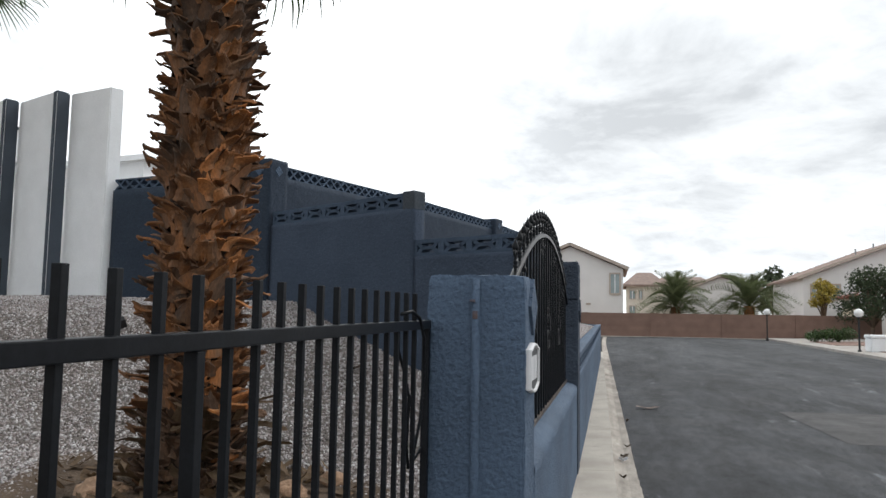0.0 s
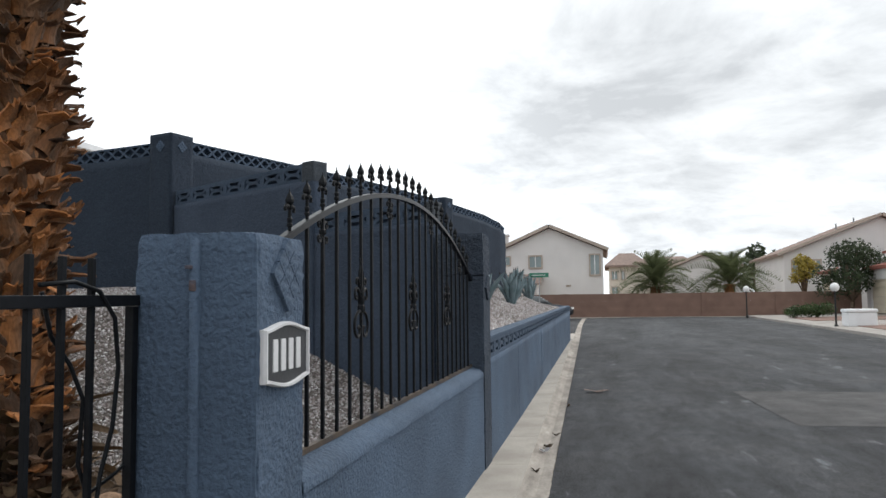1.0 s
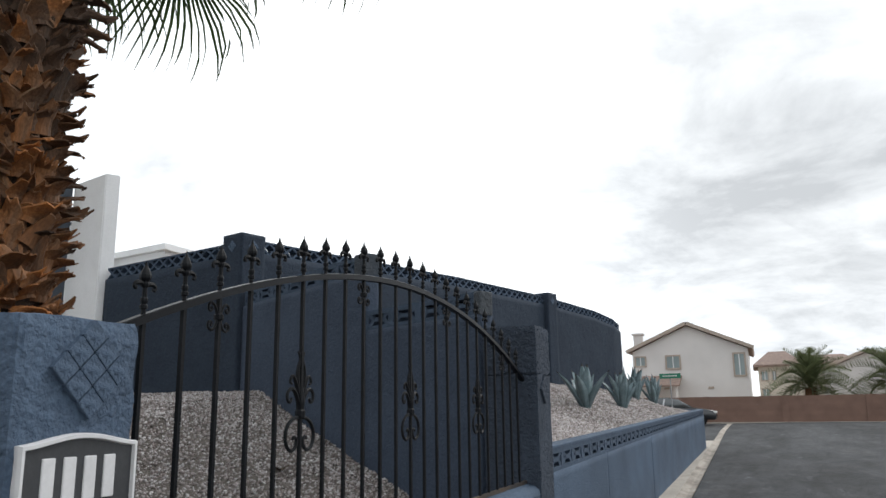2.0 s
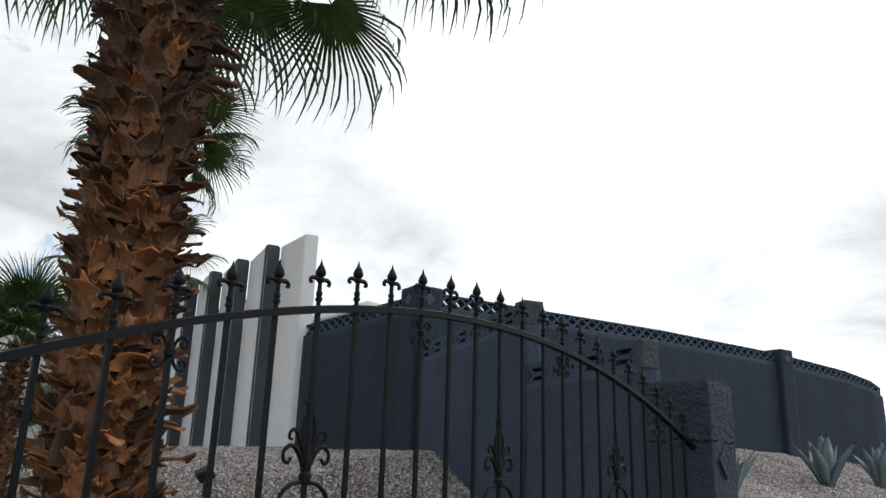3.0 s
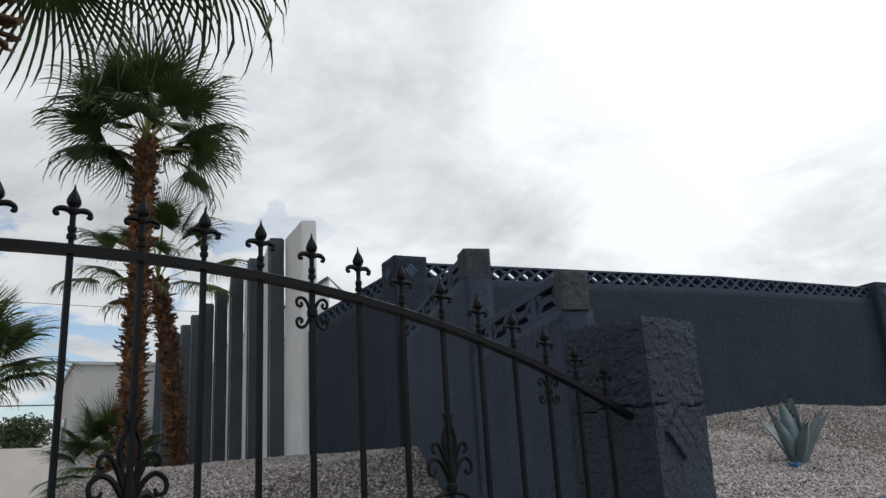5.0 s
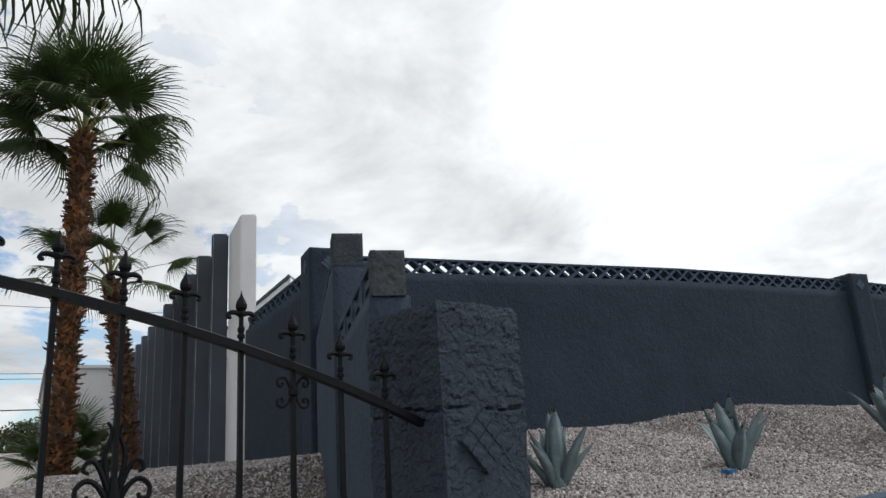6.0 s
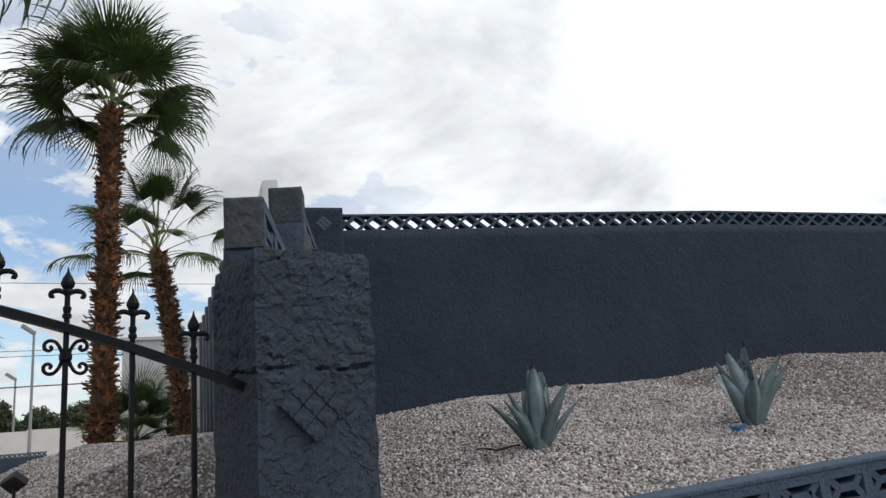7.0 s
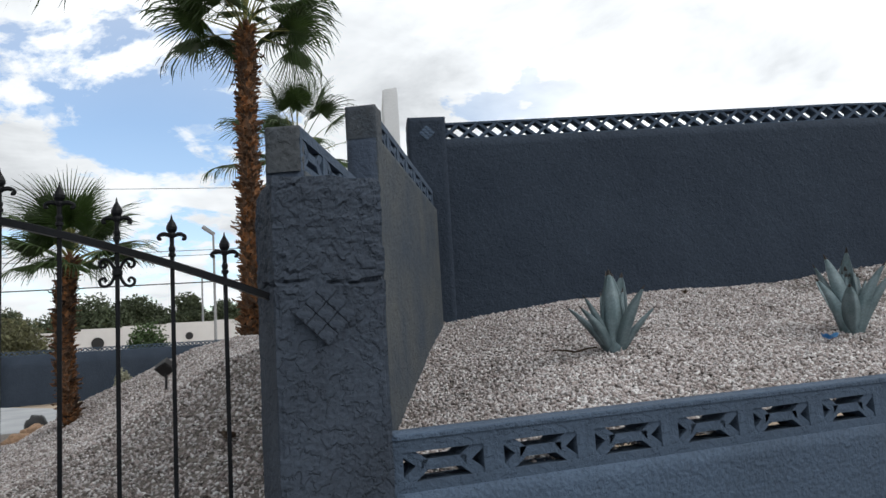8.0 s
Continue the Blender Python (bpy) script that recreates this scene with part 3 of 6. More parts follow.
for nm, spots, hf, size, lb in (
        ("gravel", np.concatenate([scatter(104000, -9, -0.6, 5.0, 11.6, in_yard, 1), scatter(18000, -4.5, -0.8, 0.5, 5.0, in_yard, 2), scatter(26000, -12, -4.5, -2, 5.0, in_yard, 12), scatter(9000, -4.5, -0.8, -4, 0.5, in_yard, 13), scatter(16000, -15, -9, 5.4, 10, in_yard, 8)]), yard_z, 0.0150, "pale crushed stone gravel on the yard mound"),
        ("gravel", np.concatenate([scatter(98000, -4.9, -0.4, 8.6, 14.0, in_bed, 3), scatter(30000, -4.2, -0.4, 14.0, 20.0, in_bed, 4), scatter(14000, -3.4, -0.4, 20.0, 29.4, in_bed, 5)]), bed_z, 0.0145, "pale pinkish crushed stone gravel in the planting bed")):
    stones(nm, spots, ground_height(spots, hf), size, M_GRAVEL, lb, len(spots))


# ---- walls ----
def wall_slab(name, a, b, z0, h0, h1, thick, mat, label, step=0.09, amp=0.006, parent=None, flake=0.0, freq=14.0):
    """A plastered wall from a to b; its outer face is on the right-hand side of a to b."""
    m, length = along(a, b, thick / 2)
    m = m @ Matrix.Translation((0, 0, z0))
    bm = bmesh.new()
    rough_panel(bm, length, h0 - z0, thick, step, amp, m, freq=freq, top_lo=h0 - z0, top_hi=h1 - z0, flake=flake)
    ob = part(name, bm, mat, parent, smooth=True)
    if label:
        tagged(ob, label, "wall", kind="structure")
    return ob


def bar(bm, p, q, w, depth):
    """A flat strut in the xz plane from p to q, w wide, depth thick along y."""
    p, q = Vector((p[0], 0, p[1])), Vector((q[0], 0, q[1]))
    d = (q - p).normalized()
    s = Vector((-d.z, 0, d.x)) * w / 2
    pts = [p + s, p - s, q - s, q + s]
    f = [bm.verts.new(v + Vector((0, -depth / 2, 0))) for v in pts]
    g = [bm.verts.new(v + Vector((0, depth / 2, 0))) for v in pts]
    bm.faces.new(f)
    bm.faces.new(g[::-1])
    for i in range(4):
        j = (i + 1) % 4
        bm.faces.new((f[j], f[i], g[i], g[j]))


def breeze_mesh(length=0.406, height=0.20, depth=0.15):
    bm = bmesh.new()
    L, H = length, height
    bar(bm, (0, H - 0.025), (L, H - 0.025), 0.050, depth)
    bar(bm, (0, 0.019), (L, 0.019), 0.038, depth)
    for x in (0.021, L - 0.021):
        bar(bm, (x, 0.036), (x, H - 0.048), 0.042, depth - 0.002)
    mid = 0.096
    bar(bm, (0.112, mid), (L - 0.112, mid), 0.040, depth - 0.012)
    for sx, x0 in ((-1, 0.128), (1, L - 0.128)):
        bar(bm, (x0, mid), (x0 + sx * 0.090, H - 0.036), 0.044, depth - 0.012)
        bar(bm, (x0, mid), (x0 + sx * 0.090, 0.024), 0.044, depth - 0.014)
    me = bpy.data.meshes.new("breeze_block")
    bm.normal_update()
    bm.to_mesh(me)
    bm.free()
    me.materials.append(M_BLOCK)
    return me


def lattice_mesh(length=0.40, height=0.19, depth=0.14):
    bm = bmesh.new()
    L, H = length, height
    bar(bm, (0, H - 0.012), (L, H - 0.012), 0.024, depth)
    bar(bm, (0, 0.008), (L, 0.008), 0.016, depth)
    for c in (0, 1):
        x0, x1 = c * L / 2, (c + 1) * L / 2
        bar(bm, (x0 + 0.004, 0.012), (x1 - 0.004, H - 0.018), 0.030, depth - 0.006)
        bar(bm, (x0 + 0.004, H - 0.018), (x1 - 0.004, 0.012), 0.030, depth - 0.010)
    me = bpy.data.meshes.new("lattice_block")
    bm.normal_update()
    bm.to_mesh(me)
    bm.free()
    me.materials.append(M_BLOCK)
    return me


BREEZE, LATTICE = breeze_mesh(), lattice_mesh()


def course(parent, me, name, a, b, za, zb, unit=0.406):
    """A row of open blocks from a to b, its bottom rising from za to zb."""
    m, length = along(a, b)
    k = max(1, round(length / unit))
    step = length / k
    tilt = math.atan2(zb - za, length)
    for i in range(k):
        ob = new(name, me)
        ob.parent = parent
        ob.matrix_local = m @ Matrix.Translation((i * step + 0.002, 0, za + (zb - za) * i / k)) @ Matrix.Rotation(-tilt, 4, "Y") @ Matrix.Diagonal((step / 0.406, 1, 1, 1))


def diamond(parent, m, size=0.050, mat=M_STUCCO):
    """Nine small square tiles set on their corner; m: x and z in the face, y into it."""
    for i in range(3):
        for j in range(3):
            bm = bmesh.new()
            k = size * 0.48
            box(bm, (-k, -0.009, -k), (k, 0.03, k), None, 0.003)
            ob = part("tile", bm, mat, parent)
            ob.matrix_local = m @ Matrix.Rotation(radians(45), 4, "Y") @ Matrix.Translation(((i - 1) * size, 0.002 * wiggle(i, j, 5), (j - 1) * size))


def torn(q, seed):
    """Torn stucco: flat plates at two levels, parted by thin broken crevices."""
    n0 = noise.noise(Vector((q.x * 12 + seed, q.y * 12, q.z * 19))) + 0.5 * noise.noise(Vector((q.x * 31, q.y * 31 + seed, q.z * 44)))
    n1 = noise.noise(Vector((q.x * 19 - seed, q.y * 19, q.z * 27))) + 0.5 * noise.noise(Vector((q.x * 52, q.y * 52, q.z * 60)))
    here = min(1.0, max(0.0, 2.2 * noise.noise(Vector((q.x * 5 + 3, q.y * 5, q.z * 6 + seed))) + 0.75))
    plate = min(1.0, max(0.0, n0 * 10 + 0.5)) * 0.42 + min(1.0, max(0.0, n1 * 12 - 0.8)) * 0.22
    slit = max(0.0, 1 - abs(n0 + 0.05) / 0.075) * 0.75 + max(0.0, 1 - abs(n1 + 0.10) / 0.07) * 0.35
    return 0.3 + plate - slit * here


def pillar(name, x0, x1, y0, y1, top, label, rough, crack=None):
    root = tagged(empty(name, pose(x0, y0, 0)), label, "pillar", kind="structure")
    bm = bmesh.new()
    m = Matrix.Translation((0, y1 - y0, -0.15))
    rough_panel(bm, x1 - x0, top + 0.15, y1 - y0, 0.0095, 0.003, m, freq=40.0, seed=x0 * 3 + y0)
    cx, cy = (x1 - x0) / 2, (y1 - y0) / 2
    for v in bm.verts:
        q = v.co
        ax, ay = abs(q.x - cx) / cx, abs(q.y - cy) / cy
        side = Vector((math.copysign(1, q.x - cx) if ax > 0.93 else 0, math.copysign(1, q.y - cy) if ay > 0.93 else 0, 0))
        if side.length:
            side.normalize()
        zone = min(1.0, max(0.15, (q.z - (crack or 0.6) + 0.25) / 0.3)) if rough > 0.6 else 0.5
        d = 0.0085 * rough * zone * (torn(q, x0 + y0) - 0.5)
        if crack:                       # open joint below the top blocks
            w = 0.009 * (1 + noise.noise(Vector((q.x * 8, q.y * 8, 2)))) * (0.85 + 0.6 * noise.noise(Vector((q.x * 5, q.y * 5, 9))))
            d -= 0.026 * max(0.0, 1 - abs(q.z - crack - 0.018 * noise.noise(Vector((q.x * 6, q.y * 6, 4))) - 0.014 * noise.noise(Vector((q.x * 22, q.y * 22, 8)))) / max(0.004, w))
        both = ax > 0.93 and ay > 0.93      # knocked corners
        if both:
            d -= 0.012 * max(0.0, noise.noise(Vector((q.x * 3, q.y * 3, q.z * 9))) + 0.25)
        k = max(0.0, q.z - (top - 0.07)) / 0.07
        q += side * d
        q.x = cx + (q.x - cx) * (1 - 0.05 * k * k)
        q.y = cy + (q.y - cy) * (1 - 0.05 * k * k)
        q.z += 0.010 * noise.noise(q * 11) * min(1, max(0, q.z))
    part("shaft", bm, M_ROUGH if crack else M_STUCCO, root, smooth=False)
    return root


p1 = pillar("pillar_1", -0.785, -0.335, 3.45, 3.855, 1.782, "square slate blue rough stucco pillar with address plate", 0.55)
p2 = pillar("pillar_2", -0.79, -0.325, 8.235, 8.66, 2.205, "tall square slate blue pillar with chipped stucco", 1.0, 1.80)
# diamonds of tiles in the street faces
FACE = Matrix(((0, -1, 0, 0.455), (1, 0, 0, 0.0), (0, 0, 1, 0), (0, 0, 0, 1)))
diamond(p1, FACE @ Matrix.Translation((0.23, -0.002, 1.645)), 0.064)
diamond(p2, FACE @ Matrix.Translation((0.188, -0.021, 1.682)), 0.057, M_ROUGH)
# a vertical pipe chase on the near face of the first pillar
bm = bmesh.new()
tube(bm, [(0.225, 0.0, -0.1), (0.225, 0.0, 1.765)], 0.020, 10)
part("conduit", bm, M_STUCCO, p1, "painted conduit", True)
bm = bmesh.new()
box(bm, (0.20, -0.030, 1.660), (0.225, 0.02, 1.672), None, 0.003)
box(bm, (0.212, -0.022, 1.585), (0.236, 0.02, 1.622), None, 0.003)
part("bracket", bm, M_RUST, p1, "rusty hinge bracket")

low = wall_slab("low_wall_1", (-0.335 - 0.10, 3.85), (-0.335 - 0.10, 8.25), -0.15, 0.862, 0.885, 0.20, M_STUCCO, "low slate blue stucco wall under the iron railing", 0.035, 0.004, freq=26.0)
bm = bmesh.new()
nn = 130
rows = []
for i in range(nn + 1):
    yy = 3.84 + (8.25 - 3.84) * i / nn
    zt = 0.862 + 0.023 * i / nn
    rows.append([bm.verts.new((x + 0.010 * wiggle(x * 30, yy, 6), yy, zt + z + 0.006 * wiggle(x * 20 + 5, yy, 7))) for x, z in ((-0.327, -0.03), (-0.337, 0.012), (-0.375, 0.035), (-0.425, 0.052), (-0.495, 0.055), (-0.55, 0.0))])
for a, b in zip(rows, rows[1:]):
    for i in range(5):
        bm.faces.new((a[i], b[i], b[i + 1], a[i + 1]))
tagged(part("wall_cap", bm, M_STUCCO, smooth=True), "sloped plaster cap on the low wall", "wall", kind="structure")

low2 = tagged(empty("low_wall_2"), "long low slate blue retaining wall topped with open breeze blocks", "wall", kind="structure")
LW = [(8.655, -0.335, 1.202), (11.2, -0.34, 1.230), (15.2, -0.36, 1.275), (29.5, -0.46, 1.42)]
for (ya, xa, za), (yb, xb, zb) in zip(LW, LW[1:]):
    wall_slab("wall_body", (xa - 0.09, ya), (xb - 0.09, yb), -0.2, za - 0.215, zb - 0.215, 0.18, M_STUCCO, "", 0.06 if ya < 12 else 0.15, 0.003, low2)
    course(low2, BREEZE, "breeze_block", (xa - 0.085, ya), (xb - 0.085, yb), za - 0.215, zb - 0.215)
    m, length = along((xa - 0.09, ya), (xb - 0.09, yb), 0.09)
    bm = bmesh.new()
    rough_panel(bm, length, 0.020, 0.175, 0.04, 0.003, m @ Matrix.Translation((0, 0, za - 0.016)) @ Matrix.Rotation(-math.atan2(zb - za, length), 4, "Y"))
    part("coping", bm, M_STUCCO, low2, smooth=True)
# its far end turns into the property
wall_slab("wall_return", (-0.48, 29.52), (-4.5, 29.9), -0.2, 1.41, 1.5, 0.18, M_STUCCO, "short return of the retaining wall", 0.2)

w2 = tagged(empty("wall_cross"), "slate blue cross wall stepping up, with open breeze blocks on top", "wall", kind="structure")
wall_slab("wall_body", W2A, W2B, 0.1, 2.33, 2.33, 0.17, M_CROSS, "", 0.05, 0.006, w2)
course(w2, BREEZE, "breeze_block", W2A, W2B, 2.33, 2.33)
wall_slab("wall_body", W2B, W2C, 0.1, 2.935, 2.90, 0.20, M_CROSS, "", 0.06, 0.006, w2)
BED_SIDE = (0.454, 0.891)               # the weathered coat on the bed's side, carried to the top of the blocks' base
for (pa, pb, h0, h1, off) in ((W2A, W2B, 2.326, 2.326, 0.082), (W2B, W2C, 2.931, 2.896, 0.097)):
    qa, qb = [(p[0] + BED_SIDE[0] * off, p[1] + BED_SIDE[1] * off) for p in (pa, pb)]
    wall_slab("plaster_coat", qb, qa, 0.4, h1, h0, 0.022, M_WEATHERED, "", 0.025, 0.005, w2, 0.7, 20.0)
course(w2, BREEZE, "breeze_block", (W2B[0] - 0.17, W2B[1] + 0.089), W2C, 2.935, 2.90)
m, _ = along(W2B, W2C, 0.095)
bm = bmesh.new()
rough_panel(bm, 0.19, 0.225, 0.206, 0.02, 0.007, m @ Matrix.Translation((-0.004, 0.006, 2.92)), flake=0.5)
part("end_post", bm, M_CEMENT, w2, "bare grey cement end post", smooth=True)
m, _ = along(W2A, W2B, 0.08)
bm = bmesh.new()
rough_panel(bm, 0.075, 0.205, 0.152, 0.015, 0.007, m @ Matrix.Translation((-0.012, 0.0, 2.326)), flake=0.6)
part("end_post", bm, M_CEMENT, w2, "bare grey cement end post", smooth=True)

w0 = tagged(empty("wall_back"), "slate blue back wall with a lattice block course", "wall", kind="structure")
wall_slab("wall_body", W0A, W0B, 0.5, 3.64, 3.62, 0.20, M_WALL, "", 0.12, 0.005, w0)
course(w0, LATTICE, "lattice_block", W0A, W0B, 3.64, 3.62)

w1 = tagged(empty("wall_long"), "long slate blue garden wall with a lattice block course on top", "wall", kind="structure")
W1 = [(-4.98, 10.75, 3.86), (-3.75, 15.2, 3.94), (-2.93, 18.4, 3.94), (-2.31, 20.75, 3.85), (-2.05, 21.8, 3.74), (-1.99, 22.4, 3.64), (-2.12, 22.95, 3.56), (-2.7, 23.6, 3.5), (-4.0, 24.4, 3.45)]


def swept_wall(name, line, z0, drop, thick, mat, parent):
    """A plastered wall along a bent line of (x, y, top); both faces and its top in one skin."""
    pts = []
    for (xa, ya, za), (xb, yb, zb) in zip(line, line[1:]):
        k = max(2, int(math.hypot(xb - xa, yb - ya) / 0.10))
        pts += [Vector((xa + (xb - xa) * i / k, ya + (yb - ya) * i / k, za + (zb - za) * i / k)) for i in range(k)]
    pts.append(Vector(line[-1]))
    verts, faces = [], []
    nz = 30
    for i, p in enumerate(pts):
        d = pts[min(i + 1, len(pts) - 1)] - pts[max(i - 1, 0)]
        side = Vector((d.y, -d.x, 0)).normalized() * thick / 2
        top = p.z - drop
        for s, order in ((1, range(nz + 1)), (-1, range(nz, -1, -1))):
            for j in order:
                z = z0 + (top - z0) * j / nz
                # the block courses show faintly through the coat
                joint = 0.003 * max(0.0, 1 - abs(((z + 0.02) % 0.2) - 0.1) / 0.02)
                q = 0.006 * wiggle(p.y * 3 + z, z * 2.4 + s, 1.3) + 0.003 * wiggle(p.y * 9, z * 9, 1.0) - joint
                verts.append((p.x + s * side.x * (1 + q / thick * 2), p.y + s * side.y * (1 + q / thick * 2), z))
    k = 2 * (nz + 1)
    for i in range(len(pts) - 1):
        for j in range(k - 1):
            a = i * k + j
            faces.append((a, a + k, a + k + 1, a + 1))
    return raw(name, verts, faces, mat, parent, smooth=True)


swept_wall("wall_body", W1, 0.8, 0.19, 0.20, M_WALL, w1)
for (xa, ya, za), (xb, yb, zb) in zip(W1, W1[1:]):
    course(w1, LATTICE, "lattice_block", (xa, ya), (xb, yb), za - 0.19, zb - 0.19)


def column(name, x, y, ang, top, side, label, tiles=True):
    root = tagged(empty(name, pose(x, y, 0, 0, 0, ang)), label, "pillar", kind="structure")
    bm = bmesh.new()
    rough_panel(bm, side, top - 0.5, side, 0.05, 0.006, Matrix.Translation((-side / 2, side / 2, 0.5)), flake=0.2)
    part("shaft", bm, M_WALL, root, smooth=True)
    if tiles:
        diamond(root, Matrix.Rotation(radians(90), 4, "Z") @ Matrix.Translation((0, -side / 2 - 0.0, top - 0.17)) @ Matrix.Diagonal((0.8, 1, 0.8, 1)))
        diamond(root, Matrix.Translation((0, -side / 2 - 0.0, top - 0.17)) @ Matrix.Diagonal((0.8, 1, 0.8, 1)))
    return root


column("wall_column", -5.06, 10.62, -16, 3.905, 0.40, "square slate blue corner column of the garden wall")
column("wall_column", -2.88, 18.5, -16, 4.0, 0.38, "square slate blue column in the long garden wall")


# ---- ironwork ----
def eased(pts, k=3):
    """More points on a smooth curve through the given ones."""
    pts = [Vector(p) for p in pts]
    out = []
    for i in range(len(pts) - 1):
        p0, p1, p2, p3 = pts[max(0, i - 1)], pts[i], pts[i + 1], pts[min(len(pts) - 1, i + 2)]
        for j in range(k):
            f = j / k
            out.append(0.5 * (2 * p1 + (p2 - p0) * f + (2 * p0 - 5 * p1 + 4 * p2 - p3) * f * f + (3 * p1 - p0 - 3 * p2 + p3) * f ** 3))
    return out + [pts[-1]]


def curl(bm, pts, radii, sides=6, k=3):
    q = eased(pts, k)
    n0 = len(radii) - 1
    tube(bm, q, [radii[min(n0, i // k)] * (1 - (i % k) / k) + radii[min(n0, i // k + 1)] * (i % k) / k for i in range(len(q))], sides)


def finial_mesh():
    """A spear head with two curled petals, 0.18 high, standing at z = 0."""
    bm = bmesh.new()
    lathe(bm, [(0.008, 0.0), (0.008, 0.035), (0.013, 0.038), (0.013, 0.048), (0.009, 0.052), (0.012, 0.062), (0.012, 0.070), (0.008, 0.075), (0.008, 0.105),
               (0.012, 0.108), (0.014, 0.118), (0.012, 0.124), (0.019, 0.136), (0.0195, 0.146), (0.014, 0.160), (0.006, 0.174), (0.004, 0.180), (0.001, 0.194)], 8)
    for sy in (-1, 1):
        curl(bm, [(0, sy * 0.004, 0.112), (0, sy * 0.019, 0.119), (0, sy * 0.033, 0.119), (0, sy * 0.046, 0.112), (0, sy * 0.044, 0.102), (0, sy * 0.036, 0.104)], [0.007, 0.009, 0.009, 0.006, 0.007, 0.006], 6)
    me = bpy.data.meshes.new("finial")
    bm.normal_update()
    bm.to_mesh(me)
    bm.free()
    me.materials.append(M_IRON)
    return me


def rail_scroll_mesh():
    """Four curls in a butterfly round a picket, 0.13 wide and 0.11 high."""
    bm = bmesh.new()
    for sy in (-1, 1):
        for sz in (-1, 1):
            pts = [(0, sy * 0.006, 0), (0, sy * 0.013, sz * 0.022), (0, sy * 0.026, sz * 0.043), (0, sy * 0.043, sz * 0.049), (0, sy * 0.056, sz * 0.040), (0, sy * 0.056, sz * 0.025), (0, sy * 0.044, sz * 0.019), (0, sy * 0.037, sz * 0.027), (0, sy * 0.043, sz * 0.033)]
            curl(bm, pts, [0.007, 0.006, 0.0055, 0.0055, 0.0055, 0.0055, 0.005, 0.005, 0.005], 6)
    lathe(bm, [(0.006, -0.018), (0.018, -0.008), (0.018, 0.008), (0.006, 0.018)], 8)
    me = bpy.data.meshes.new("scroll")
    bm.normal_update()
    bm.to_mesh(me)
    bm.free()
    me.materials.append(M_IRON)
    return me


def ornament_mesh():
    """The tall casting on a picket: flame tip, two pairs of curls, collar and an open ring; z = 0 at the collar."""
    bm = bmesh.new()
    for sy in (-1, 1):
        curl(bm, [(0, sy * 0.008, 0.08), (0, sy * 0.024, 0.13), (0, sy * 0.026, 0.18), (0, sy * 0.011, 0.225), (0, sy * 0.016, 0.25), (0, sy * 0.026, 0.26)], [0.007, 0.009, 0.008, 0.006, 0.006, 0.003], 6)
        curl(bm, [(0, sy * 0.008, 0.05), (0, sy * 0.030, 0.115), (0, sy * 0.055, 0.155), (0, sy * 0.075, 0.150), (0, sy * 0.080, 0.130), (0, sy * 0.066, 0.124)], [0.009, 0.009, 0.007, 0.006, 0.006, 0.005], 6)
        curl(bm, [(0, sy * 0.008, 0.03), (0, sy * 0.038, 0.085), (0, sy * 0.070, 0.105), (0, sy * 0.098, 0.085), (0, sy * 0.096, 0.055), (0, sy * 0.076, 0.050), (0, sy * 0.068, 0.066)], [0.009, 0.009, 0.008, 0.007, 0.007, 0.007, 0.005], 6)
        ring = [(0, sy * 0.004, -0.012), (0, sy * 0.055, -0.020), (0, sy * 0.095, -0.050), (0, sy * 0.108, -0.090), (0, sy * 0.094, -0.130), (0, sy * 0.060, -0.148), (0, sy * 0.030, -0.132), (0, sy * 0.024, -0.104), (0, sy * 0.042, -0.092), (0, sy * 0.054, -0.104)]
        curl(bm, ring, [0.008] * 8 + [0.007, 0.005], 6)
    lathe(bm, [(0.010, -0.02), (0.022, -0.014), (0.022, 0.012), (0.017, 0.020), (0.020, 0.05), (0.015, 0.085), (0.011, 0.11)], 8)
    me = bpy.data.meshes.new("ornament")
    bm.normal_update()
    bm.to_mesh(me)
    bm.free()
    me.materials.append(M_IRON)
    return me


def child(name, me, parent, m):
    ob = new(name, me)
    ob.parent = parent
    ob.matrix_local = m
    return ob


FINIAL, SCROLL, ORNAMENT = finial_mesh(), rail_scroll_mesh(), ornament_mesh()
PX, PY0, PSTEP, PN = -0.4515, 3.985, 0.1859, 23


def arch_z(y):
    q = (y - (PY0 + PSTEP * 11)) / (PSTEP * 11)
    return 2.2095 - 0.3877 * q * q


panel = tagged(empty("iron_railing", pose(PX, 0, 0)), "arched black wrought iron railing with spear tops on the low wall", "railing")
bm = bmesh.new()
ring = []
for i in range(61):
    yy = 3.82 + (8.28 - 3.82) * i / 60
    z = arch_z(yy)
    slope = -0.775 * (yy - (PY0 + PSTEP * 11)) / (PSTEP * 11) ** 2
    nrm = Vector((0, -slope, 1)).normalized()
    ring.append([bm.verts.new(Vector((x, yy, z)) + nrm * h) for x, h in ((-0.019, -0.013), (0.019, -0.013), (0.019, 0.011), (0.014, 0.014), (-0.014, 0.014), (-0.019, 0.011))])
for a, b in zip(ring, ring[1:]):
    for i in range(6):
        bm.faces.new((a[i], a[(i + 1) % 6], b[(i + 1) % 6], b[i]))
part("top_rail", bm, M_RAIL, panel)
bm = bmesh.new()
tube(bm, [(0, 3.84 + 4.41 * i / 40, 0.928 + 0.023 * i / 40 + 0.004 * wiggle(i, 2, 0.9)) for i in range(41)], 0.017, 4)
part("bottom_rail", bm, M_WORN_IRON, panel, "rust-streaked bottom rail")
